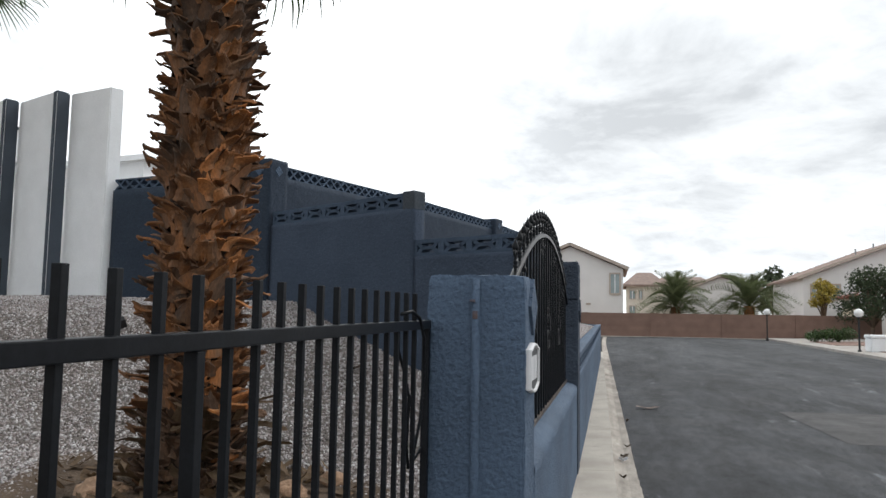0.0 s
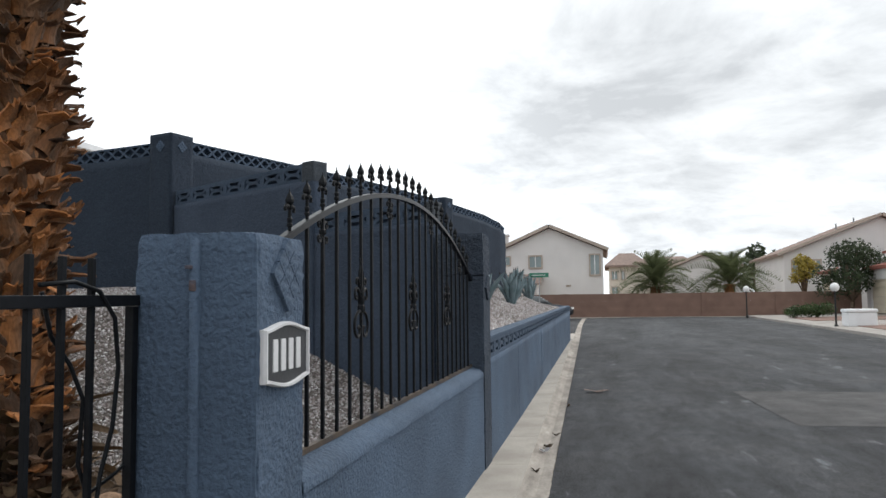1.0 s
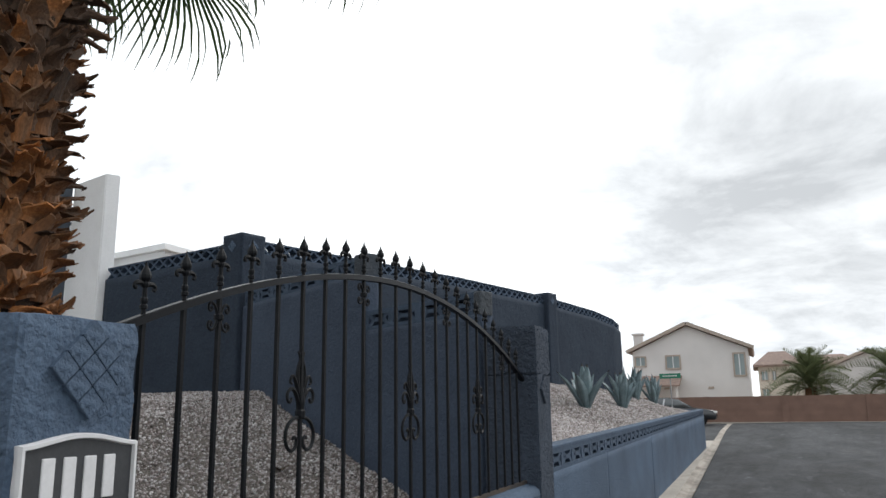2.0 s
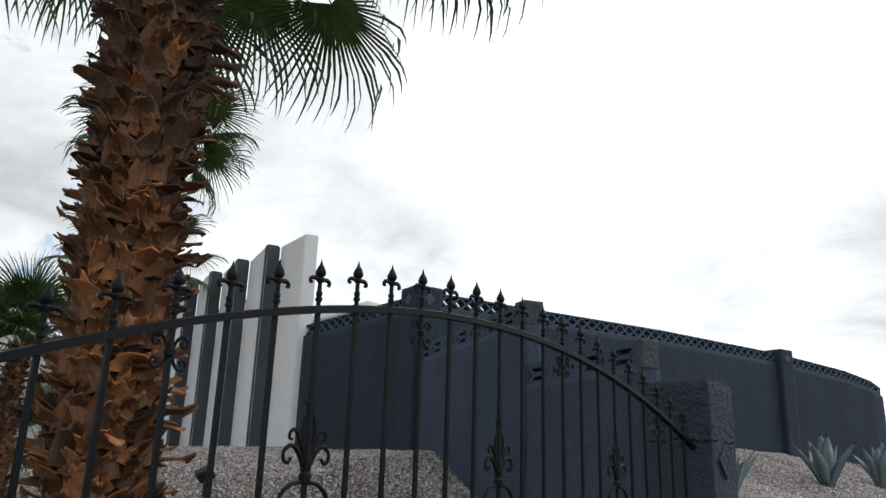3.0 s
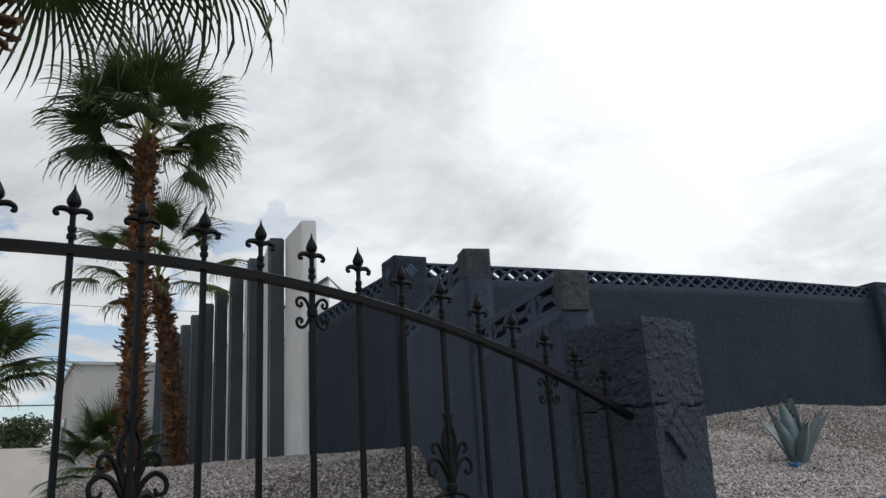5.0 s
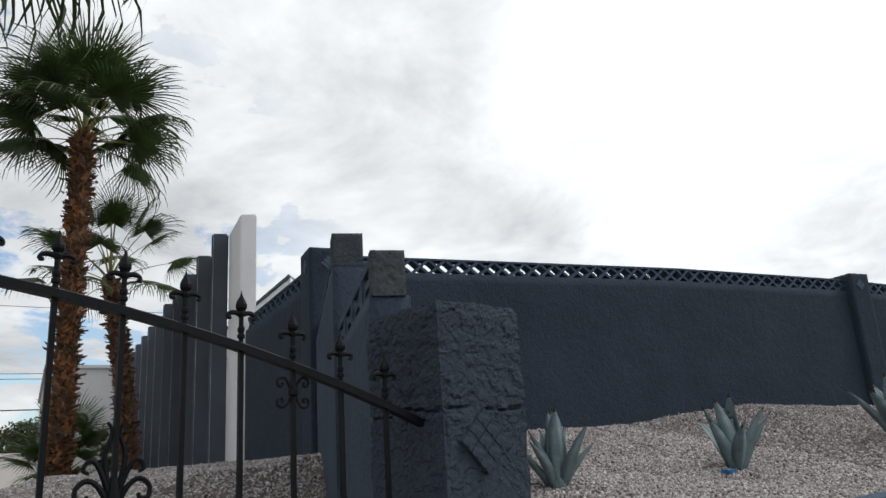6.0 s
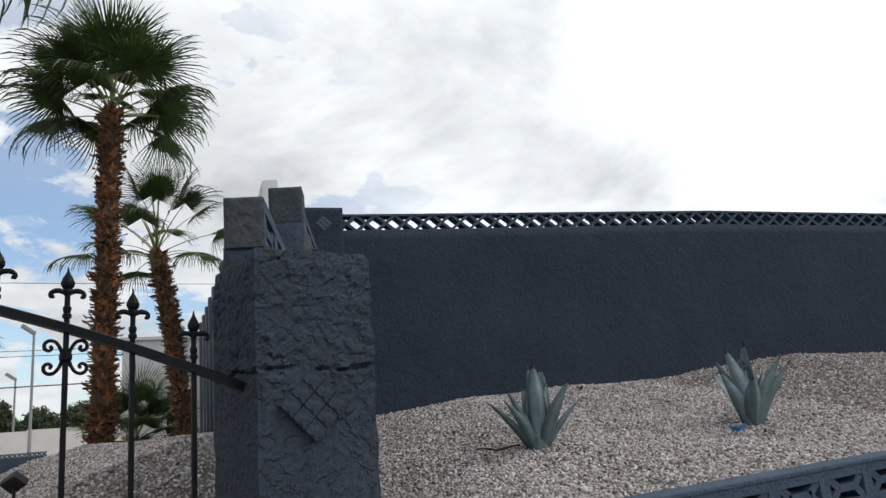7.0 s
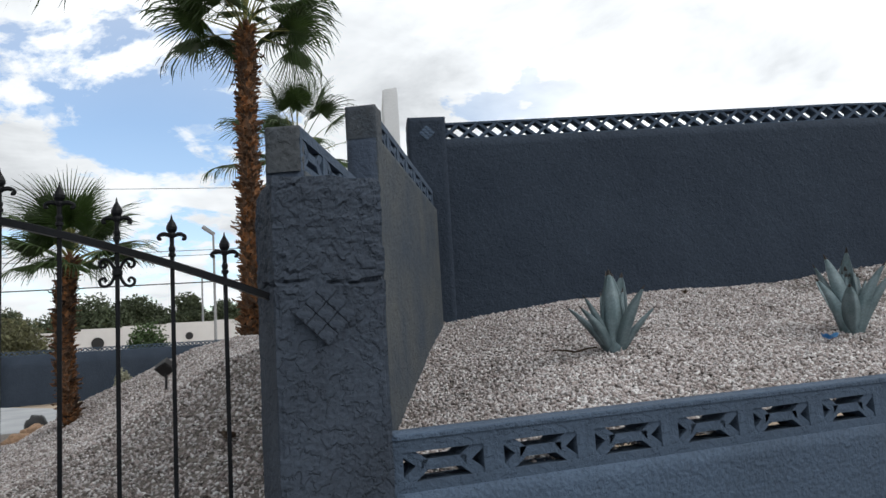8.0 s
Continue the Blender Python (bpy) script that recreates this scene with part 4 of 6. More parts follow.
for k in range(PN):
    yy = PY0 + PSTEP * k
    zt, zb = arch_z(yy), 0.915 + 0.023 * k / PN
    bm = bmesh.new()
    box(bm, (-0.0075, -0.0075, zb), (0.0075, 0.0075, zt), Matrix.Translation((0, yy, 0)))
    pk = part("picket", bm, M_IRON, panel)
    child("finial", FINIAL, pk, Matrix.Translation((0, yy, zt - 0.006)))
    if k % 6 == 2:
        child("scroll", SCROLL, pk, Matrix.Translation((0, yy, zt - 0.085)))
    if k % 6 == 5:
        child("ornament", ORNAMENT, pk, Matrix.Translation((0, yy, 1.515)))

fence = tagged(empty("iron_fence", pose(-0.785, 0, 0)), "plain black steel picket fence beside the stucco pillar", "fence")
def shear(bm):
    """The whole fence climbs a little with the ground."""
    for v in bm.verts:
        if v.co.z > 0.1:
            v.co.z += 0.012 * (v.co.y - 3.3)
    return bm


for nm, z0, z1, w in (("top_rail", 1.536, 1.574, 0.019), ("bottom_rail", 0.22, 0.255, 0.017)):
    bm = bmesh.new()
    box(bm, (-w, -5.0, z0), (w, 3.46, z1), None, 0.003)
    part(nm, shear(bm), M_RAIL, fence)
for k in range(-44, 17):
    bm = bmesh.new()
    yy = 1.061 + 0.1348 * k
    box(bm, (-0.0095, yy - 0.0095, 0.17), (0.0095, yy + 0.0095, 1.69), None, 0.002)
    part("picket", shear(bm), M_IRON, fence)
for yy in (3.43, 1.463, -0.9, -3.2):
    bm = bmesh.new()
    box(bm, (-0.016, yy - 0.016, -0.05), (0.016, yy + 0.016, 1.535), None, 0.003)
    part("post", shear(bm), M_IRON, fence)
# loose black cable hung over the rail by the pillar
bm = bmesh.new()
tube(bm, [(-0.775, 2.98, 1.60), (-0.77, 3.12, 1.612), (-0.765, 3.23, 1.585), (-0.765, 3.31, 1.50), (-0.77, 3.34, 1.34), (-0.78, 3.33, 1.15), (-0.80, 3.30, 1.00), (-0.80, 3.27, 0.85), (-0.79, 3.20, 0.62), (-0.80, 3.10, 0.35), (-0.82, 2.95, 0.20)], 0.0075, 8)
tube(bm, [(-0.80, 3.02, 1.58), (-0.815, 3.08, 1.45), (-0.81, 3.16, 1.36), (-0.80, 3.21, 1.25), (-0.805, 3.20, 1.05), (-0.81, 3.25, 0.95), (-0.80, 3.38, 0.99), (-0.80, 3.45, 1.02)], 0.007, 8)
tagged(part("cable", bm, M_IRON, smooth=True), "loose black cable looped over the fence rail", "cable")

# ---- address plate (its number stands as plain bars) ----
plate = tagged(empty("address_plate", pose(-0.332, 3.662, 1.362)), "grey address plate with a white raised rim on the pillar", "plate")


def plate_outline(w, h, bulge, n=14):
    top = [(-w + 2 * w * i / n, h + bulge * math.sin(math.pi * i / n) ** 1.5) for i in range(n + 1)]
    return top + [(x, -z) for x, z in reversed(top)]


bm = bmesh.new()
inner, outer = plate_outline(0.176, 0.076, 0.024), plate_outline(0.190, 0.090, 0.026)
vs = [bm.verts.new((0.012, y, z)) for y, z in inner]
bm.faces.new(vs)
wk = [bm.verts.new((-0.02, y, z)) for y, z in inner]
for i in range(len(vs)):
    j = (i + 1) % len(vs)
    bm.faces.new((vs[i], vs[j], wk[j], wk[i]))
part("plate_face", bm, M_PLATE, plate)
bm = bmesh.new()
rows = [[bm.verts.new((x, y, z)) for y, z in o] for x, o in ((0.010, inner), (0.022, plate_outline(0.179, 0.079, 0.0245)), (0.022, plate_outline(0.187, 0.087, 0.0255)), (0.010, outer), (-0.006, outer))]
for a, b in zip(rows, rows[1:]):
    for i in range(len(a)):
        j = (i + 1) % len(a)
        bm.faces.new((a[i], a[j], b[j], b[i]))
part("rim", bm, M_PLATERIM, plate)
for i in range(4):
    bm = bmesh.new()
    y0 = -0.122 + i * 0.066
    box(bm, (0.008, y0, -0.056), (0.016, y0 + 0.040, 0.056), None, 0.004)
    part("bar", bm, M_PLATERIM, plate)


# ---- palms ----
def boot_mesh(kind, size, seed, mat):
    """A cut leaf base: a cupped, forked wedge that leaves the trunk upward and curls outward (x out, z up)."""
    rng = random.Random(seed)
    bm = bmesh.new()
    n, rows = 5, []
    fork, lean = rng.uniform(0.0, 0.7), rng.uniform(-0.3, 0.3)
    for f in (0, 0.25, 0.5, 0.75, 0.92, 1.0):
        w = size * (0.50 - 0.30 * f ** 1.3 + rng.uniform(-0.03, 0.03))
        out = size * (0.02 + (0.20 + kind * 0.55) * f ** 1.7)
        up = size * max(0.5, 1.55 - 0.45 * kind) * f * (1 - 0.16 * kind * f)
        row = []
        for i in range(n):
            u = i / (n - 1) * 2 - 1
            cup = size * 0.34 * (1 - u * u) * (1 - 0.75 * f)
            tip = 0.0 if f < 1 else size * (fork * 0.5 * (abs(u) - 0.5) + rng.uniform(-0.14, 0.14))
            row.append(bm.verts.new((out + cup + tip * 0.5 * kind, w * u + lean * size * f * f, up + tip)))
        rows.append(row)
    last = len(rows) - 1
    back = [[bm.verts.new(v.co + Vector((-size * 0.085 * (1.3 - 0.7 * j / last), 0, size * 0.06))) for v in r] for j, r in enumerate(rows)]
    for a, flip in ((rows, False), (back, True)):
        for r0, r1 in zip(a, a[1:]):
            for i in range(n - 1):
                q = (r0[i], r0[i + 1], r1[i + 1], r1[i])
                bm.faces.new(q[::-1] if flip else q)
    for i in range(n - 1):
        bm.faces.new((rows[-1][i], rows[-1][i + 1], back[-1][i + 1], back[-1][i]))
    for j in range(last):
        bm.faces.new((rows[j][0], rows[j + 1][0], back[j + 1][0], back[j][0]))
        bm.faces.new((rows[j + 1][-1], rows[j][-1], back[j][-1], back[j + 1][-1]))
    me = bpy.data.meshes.new("leaf_base")
    bm.normal_update()
    bm.to_mesh(me)
    bm.free()
    me.materials.append(mat)
    return me


def fan_mesh(stalk, radius, droop, seed, mat_leaf, segs=42, rise=0.25):
    """A fan leaf: petiole along +x from the origin, then a folded, split fan whose tips hang."""
    rng = random.Random(seed)
    verts, faces, mats = [], [], []
    path = [Vector((stalk * f, 0, stalk * (rise * f - rise * 0.9 * f * f))) for f in (0, 0.25, 0.5, 0.75, 1.0)]
    for i, p in enumerate(path):
        w = 0.022 - 0.012 * i / 4
        for a in range(4):
            verts.append(p + Vector((0, w * math.cos(a * math.pi / 2), 0.6 * w * math.sin(a * math.pi / 2))))
    for i in range(4):
        for a in range(4):
            faces.append((i * 4 + a, i * 4 + (a + 1) % 4, i * 4 + 4 + (a + 1) % 4, i * 4 + 4 + a))
            mats.append(1)
    hub = path[-1]
    d = (path[-1] - path[-2]).normalized()
    side = Vector((0, 1, 0))
    up = d.cross(side) * -1
    if up.z < 0:
        up = -up
    def at(a, r, lift):
        q = hub + (d * math.cos(a) + side * math.sin(a)) * r + up * ((0.22 * math.cos(a) - 0.12) * r + lift)
        f = r / radius
        return q + Vector((0, 0, -droop * radius * (0.35 * f * f + 0.65 * max(0, f - 0.5) ** 2 * 2.2)))

    def reach(a):
        return radius * (0.72 + 0.28 * math.cos(a * 0.75))
    step = radians(236) / segs
    o = len(verts)
    verts.append(hub)
    for s in range(segs + 1):           # pleated blade: valley, ridge, valley
        a = -radians(118) + step * s
        verts.append(at(a, reach(a) * (0.36 + rng.uniform(-0.06, 0.06)), -0.010))
        verts.append(at(a + step / 2, reach(a + step / 2) * 0.42, 0.016))
    for s in range(segs):
        v0, rg, v1 = o + 1 + 2 * s, o + 2 + 2 * s, o + 3 + 2 * s
        a = -radians(118) + step * (s + 0.5)
        b = len(verts)
        length = reach(a) * rng.uniform(0.66, 0.92)
        p = (verts[v0] + verts[v1]) * 0.25 + verts[rg] * 0.5
        way = (p - verts[o]).normalized()
        across = (verts[v1] - verts[v0]) * 0.5
        across = Matrix.Rotation(rng.uniform(-0.5, 0.5), 3, way) @ across
        hang = min(1.0, droop * rng.uniform(0.40, 0.85))
        for f, g, w in ((0.34, 0.12, 0.80), (0.30, 0.42, 0.56), (0.21, 0.80, 0.28), (0.15, 1.0, 0.0)):
            p = p + (way * (1 - hang * g) + Vector((0, 0, -1)) * hang * g).normalized() * length * f
            verts += [p - across * w, p + across * w] if w else [p]
        for f in ((o, v0, rg), (o, rg, v1), (v0, b, rg), (rg, b + 1, v1), (rg, b, b + 1), (b, b + 2, b + 3, b + 1), (b + 2, b + 4, b + 5, b + 3), (b + 4, b + 6, b + 5)):
            faces.append(f)
            mats.append(0)
    me = bpy.data.meshes.new("frond")
    me.from_pydata([tuple(v) for v in verts], [], faces)
    me.materials.append(mat_leaf)
    me.materials.append(M_STALK)
    me.polygons.foreach_set("material_index", mats)
    me.update()
    return me


def palm(base, top, r0, r1, boot, n_single, crown, label, seed, face=None, skirt=0.0, extra=(), old_share=0.85, low=()):
    """A fan palm: fibre trunk clad in cut leaf bases, and a crown of fan leaves.
    crown: number of leaves, petiole, fan radius, droop, lowest and highest pitch in degrees."""
    rng = random.Random(seed)
    base, top = Vector(base), Vector(top)
    root = tagged(empty("fan_palm", Matrix.Translation(base)), label, "palm tree", "fan palms of the yard")
    axis = top - base
    bm = bmesh.new()
    bend = Vector((0.10 * math.sin(seed), 0.10 * math.cos(seed), 0))

    def spine(f):
        return axis * f + bend * (4 * f * (1 - f))

    def rad(f):
        return r0 + (r1 - r0) * f + skirt * max(0, 1 - f / 0.2) ** 2
    tube(bm, [spine(i / 14) for i in range(15)], [rad(i / 14) * 0.88 for i in range(15)], 18)
    trunk = part("trunk", bm, M_CORE, root, "brown fibrous trunk clad in cut leaf bases", True)
    kinds, greys = [[boot_mesh(k, boot, seed * 10 + k * 7 + i, mt) for k in (0.35, 0.7, 1.0, 1.3, 1.7, 2.1) for i in range(3)] for mt in (M_BOOT, M_OLDBOOT)]
    h = axis.length
    rings = int(h / (boot * 0.50))
    per = max(7, int(2 * math.pi * (r0 + r1) / 2 / (boot * 0.72)))
    spots = []
    for j in range(rings):
        f = (j + 0.3) / rings
        for i in range(per):
            a = 2 * math.pi * (i + (0.5 if j % 2 else 0) + rng.uniform(-0.22, 0.22)) / per
            ff = min(0.995, max(0.0, f + rng.uniform(-0.3, 0.3) / rings))
            c = spine(ff)
            m = Matrix.Translation(c) @ Matrix.Rotation(a, 4, "Z") @ Matrix.Translation((rad(ff) * 0.86, 0, 0)) @ Euler((rng.uniform(-0.55, 0.55), rng.uniform(-0.25, 0.40), rng.uniform(-0.45, 0.45))).to_matrix().to_4x4() @ Matrix.Scale(rng.choice((0.7, 0.85, 1.0, 1.0, 1.15, 1.4)), 4)
            toward = 0.0 if face is None else math.cos(a - face)
            weathered = rng.random() < (min(0.80, max(0.06, (ff - 0.40) / 0.26)) if extra and ff > 0.10 else 0.92 if extra else old_share)       # old grey bases above, freshly stripped below
            spots.append((-toward, rng.choice(greys if weathered else kinds), m))
    for i in range(11 if extra else 0):     # long cut stalks left high on the trunk
        a, ff = rng.uniform(0.7, 2.6), rng.uniform(0.60, 0.68)
        m = Matrix.Translation(spine(ff)) @ Matrix.Rotation(a, 4, "Z") @ Matrix.Translation((rad(ff) * 0.9, 0, 0)) @ Euler((rng.uniform(-0.3, 0.3), rng.uniform(0.2, 0.7), 0)).to_matrix().to_4x4() @ Matrix.Diagonal((1.9, 0.9, 1.9, 1))
        spots.append((-2.0, rng.choice(greys[9:]), m))
    spots.sort(key=lambda s: s[0])
    for _, me, m in spots[:n_single]:
        child("leaf_base", me, trunk, m)
    for mt, pool in ((M_BOOT, kinds), (M_OLDBOOT, greys)):
        verts, faces = [], []
        for _, me, m in spots[n_single:]:
            if me in pool:
                o = len(verts)
                verts += [tuple(m @ v.co) for v in me.vertices]
                faces += [tuple(o + i for i in p.vertices) for p in me.polygons]
        if verts:
            raw("leaf_base_rest", verts, faces, mt, trunk)["kind"] = "stuff"
    count, stalk, fan, droop, lo, hi = crown
    greens = [fan_mesh(stalk * rng.uniform(0.85, 1.1), fan * rng.uniform(0.9, 1.1), droop * d, seed * 31 + i, M_FROND) for i, d in enumerate((0.5, 0.8, 1.0, 1.25, 1.5))]
    for i in range(count):
        f = i / (count - 1)
        pitch = hi + (lo - hi) * f ** 0.8 + rng.uniform(-8, 8)
        az = i * 137.5 + rng.uniform(-14, 14)
        if extra and 20 < az % 360 < 170 and pitch < 24:
            continue                    # the old leaves on this side are placed singly below
        me = greens[min(4, int(f * 4.2 + rng.uniform(0, 0.8)))]
        child("frond", me, root, Matrix.Translation(axis + Vector((0, 0, 0.30 * (1 - f) - 0.15))) @ Euler((0, 0, radians(az))).to_matrix().to_4x4() @ Euler((rng.uniform(-0.25, 0.25), radians(-pitch), 0)).to_matrix().to_4x4())
    hung = fan_mesh(stalk * 0.85, fan * 1.0, 1.15, seed * 31 + 8, M_FROND) if low else None
    for az, pitch, roll in low:         # single leaves below the crown
        child("frond", hung, root, Matrix.Translation(axis - Vector((0, 0, 0.12))) @ Euler((0, 0, radians(az))).to_matrix().to_4x4() @ Euler((roll, radians(-pitch), 0)).to_matrix().to_4x4())
    if extra:
        old = fan_mesh(2.1, 1.14, 1.55, seed * 31 + 9, M_FROND)
    for az, pitch in extra:
        child("frond", old, root, Matrix.Translation(axis) @ Euler((0, 0, radians(az))).to_matrix().to_4x4() @ Euler((0.1, radians(-pitch), 0)).to_matrix().to_4x4())
    return root


palm((-3.20, 5.66, 0.12), (-3.10, 5.56, 6.85), 0.305, 0.280, 0.138, 300, (40, 2.05, 0.86, 1.25, -22, 74), "large fan palm with orange-brown leaf bases behind the fence", 3, face=math.atan2(-2.6, 4.6), skirt=0.10, extra=((130, -18), (104, -26), (76, -5), (147, -26), (168, -8), (205, -22), (250, -16), (54, -19)))
palm((-10.0, 9.30, 1.2), (-10.17, 9.39, 7.00), 0.140, 0.118, 0.086, 300, (28, 0.9, 0.84, 0.95, 14, 86), "tall fan palm with a full green crown near the screen", 5, face=-0.3, skirt=0.08, old_share=0.45,
     low=((78, 18, 0.8), (62, -2, -0.7), (96, -16, 0.9), (-92, 16, 0.7), (-112, -4, -0.8), (190, 4, 0.6)))
palm((-13.2, 11.35, 1.0), (-13.0, 10.72, 5.40), 0.150, 0.135, 0.09, 180, (19, 1.2, 0.68, 1.0, -8, 84), "leaning fan palm with a sparse crown near the screen", 7, face=-0.3)
palm((-8.0, 6.95, 0.55), (-8.08, 6.88, 2.84), 0.084, 0.104, 0.056, 170, (22, 0.50, 0.56, 0.75, 8, 80), "shorter fan palm standing by the driveway", 9, face=0.1, old_share=0.4)
palm((-16.6, 11.15, 0.5), (-16.6, 11.1, 1.95), 0.20, 0.18, 0.12, 40, (28, 0.75, 0.78, 0.6, -22, 80), "low bushy fan palm in the side yard", 11, face=-0.3)


# ---- agaves ----
def agave_leaf(length, width, curl, seed):
    rng = random.Random(seed)
    verts, faces, mats = [], [], []
    fs = [0, 0.12, 0.3, 0.5, 0.7, 0.85, 0.93, 1.0]
    prof = [0.52, 0.70, 0.94, 1.0, 0.80, 0.48, 0.22, 0.03]
    for f, w in zip(fs, prof):
        out, up = length * (f * 0.34 + curl * f * f), length * f * (0.94 - 0.25 * curl * f)
        for u, t in ((-1, 0.35), (-0.5, 0.05), (0, -0.08), (0.5, 0.05), (1, 0.35)):
            verts.append((out - width * t * 0.55 * w, width * 0.5 * u * w, up))
        verts.append((out + 0.022 * (1 - f) + width * 0.22 * w, 0, up - 0.012 * (1 - f)))
    for j in range(len(fs) - 1):
        a, b = j * 6, j * 6 + 6
        loop = [0, 1, 2, 3, 4, 5]
        for i in range(6):
            p, q = loop[i], loop[(i + 1) % 6]
            faces.append((a + p, a + q, b + q, b + p))
            mats.append(1 if fs[j] >= 0.90 else 0)
    me = bpy.data.meshes.new("leaf")
    me.from_pydata(verts, [], faces)
    me.materials.append(M_AGAVE)
    me.materials.append(M_THORN)
    me.polygons.foreach_set("material_index", mats)
    me.polygons.foreach_set("use_smooth", [True] * len(faces))
    me.update()
    return me


AGAVE_LEAVES = [agave_leaf(0.57, 0.146, c, i) for i, c in enumerate((0.02, 0.08, 0.14, 0.22))]


def agave(x, y, scale, seed, label):
    rng = random.Random(seed)
    z = float(bed_z(x, y)) + 0.01
    root = tagged(empty("agave", pose(x, y, z, 0, 0, rng.uniform(0, 360))), label, "agave", "blue agaves in the bed")
    n = rng.randint(17, 20)
    for i in range(n):
        f = i / (n - 1)
        lean = -30 + 38 * f ** 1.4 + rng.uniform(-7, 7)
        me = AGAVE_LEAVES[min(3, int(f * 3.3 + rng.uniform(0, 0.9)))]
        child("leaf", me, root, Euler((0, 0, radians(i * 137.5 + rng.uniform(-12, 12)))).to_matrix().to_4x4() @ Matrix.Translation((0.035, 0, -0.02)) @ Euler((0, radians(lean), rng.uniform(-0.35, 0.35))).to_matrix().to_4x4() @ Matrix.Scale(scale * rng.uniform(0.74, 1.10) * (1.0 - 0.10 * f), 4))
    bm = bmesh.new()
    lathe(bm, [(0.05, -0.05), (0.075, 0.0), (0.07, 0.06), (0.03, 0.11)], 10)
    part("stem", bm, M_AGAVE, root, smooth=True)
    return root


for i, (x, y, s) in enumerate(((-2.32, 10.98, 1.06), (-1.90, 12.84, 1.10), (-1.44, 15.40, 1.32), (-1.18, 17.7, 1.30), (-1.50, 21.7, 1.35), (-1.52, 25.3, 1.40))):
    agave(x, y, s, 40 + i, "blue-grey agave rosette with dark-tipped leaves in pale gravel")

# ---- the fin wall and the house behind ----
fins = tagged(empty("fin_wall"), "tall sawtooth screen of alternating white and charcoal panels", "screen wall")


def front(k):
    return Vector((-8.27, 11.16)) if k == 0 else Vector((-9.36 - 1.30 * (k - 1), 11.19 + 0.283 * (k - 1)))


for k in range(10):
    f0, f1 = front(k), front(k + 1)
    inner = f1 + Vector((0.10, 0.24))
    bm = bmesh.new()
    if k == 0:
        prism(bm, [tuple(f0), (f0.x + 0.12, f0.y + 0.20), (inner.x + 0.05, inner.y + 0.2), tuple(inner)][::1], 0.5, 5.40)
    else:
        prism(bm, [tuple(f0), (f0.x + 0.02, f0.y + 0.2), (inner.x + 0.05, inner.y + 0.2), tuple(inner)], 0.5, 5.39)
    bmesh.ops.bevel(bm, geom=bm.edges[:], offset=0.018, segments=2, affect="EDGES")
    part("white_panel", bm, M_WHITE, fins)
    bm = bmesh.new()
    prism(bm, [(f1.x + 0.006, f1.y - 0.006), (inner.x + 0.006, inner.y - 0.004), (inner.x - 0.10, inner.y), (f1.x - 0.10, f1.y + 0.03)], 0.5, 5.41)
    bmesh.ops.bevel(bm, geom=bm.edges[:], offset=0.026, segments=2, affect="EDGES")
    part("dark_panel", bm, M_DARKFIN, fins)

house = tagged(empty("modern_house"), "flat-roofed white house behind the screen wall", "house")
bm = bmesh.new()
prism(bm, [(-9.45, 13.9), (-9.45, 22), (-30, 26), (-30, 18)], 0.0, 4.72)
part("wall", bm, M_WHITE, house)
bm = bmesh.new()
prism(bm, [(-9.32, 13.75), (-9.32, 22.2), (-30.2, 26.2), (-30.2, 17.8)], 4.72, 4.84)
part("roof", bm, M_WHITE, house, "thin flat roof edge")
bm = bmesh.new()
prism(bm, [(-11.87, 13.95), (-13.5, 15.6), (-22.0, 17.8), (-22.0, 16.15)], 4.84, 5.56)
part("upper_wall", bm, M_WHITE, house, "raised white upper storey")
bm = bmesh.new()
prism(bm, [(-11.82, 13.88), (-13.5, 15.66), (-22.0, 17.9), (-22.0, 16.08)], 5.56, 5.61)
part("upper_roof", bm, M_DARKFIN, house, "thin dark roof edge")


# ---- small things in the yard ----
def yz(x, y):
    return float(yard_z(x, y)) + 0.03 * wiggle(x, y, 1.6)


def floodlight(x, y, turn):
    root = tagged(empty("floodlight", pose(x, y, yz(x, y) - 0.02, 0, 0, turn) @ Matrix.Scale(0.95, 4)), "small black garden floodlight staked in the gravel", "light")
    bm = bmesh.new()
    tube(bm, [(0, 0, -0.1), (0, 0, 0.22)], 0.014, 8)
    part("stake", bm, M_PLASTIC, root)
    bm = bmesh.new()
    m = Matrix.Translation((0, 0, 0.27)) @ Euler((radians(48), radians(-24), 0)).to_matrix().to_4x4()
    box(bm, (-0.09, -0.045, -0.075), (0.09, 0.03, 0.075), m, 0.012)
    for i in range(4):
        box(bm, (-0.07 + i * 0.04, 0.03, -0.06), (-0.055 + i * 0.04, 0.055, 0.06), m)
    head = part("lamp_head", bm, M_PLASTIC, root)
    bm = bmesh.new()
    box(bm, (-0.075, -0.050, -0.06), (0.075, -0.044, 0.06), m)
    part("lens", bm, M_PLASTIC, head, "dark glass lens")
    return root


floodlight(-5.6, 7.95, 40)


def rock(x, y, z, s, seed, mat, label):
    bm = bmesh.new()
    bmesh.ops.create_icosphere(bm, subdivisions=3, radius=1)
    for v in bm.verts:
        d = 1 + 0.35 * noise.noise(v.co * 1.4 + Vector((seed, 0, 0))) + 0.12 * noise.noise(v.co * 4 + Vector((0, seed, 0)))
        v.co = Vector((v.co.x * s[0], v.co.y * s[1], v.co.z * s[2])) * d
    ob = part("rock", bm, mat, smooth=True)
    ob.matrix_world = pose(x, y, z, 0, 0, seed * 50)
    return tagged(ob, label, "rock", "landscape rocks")


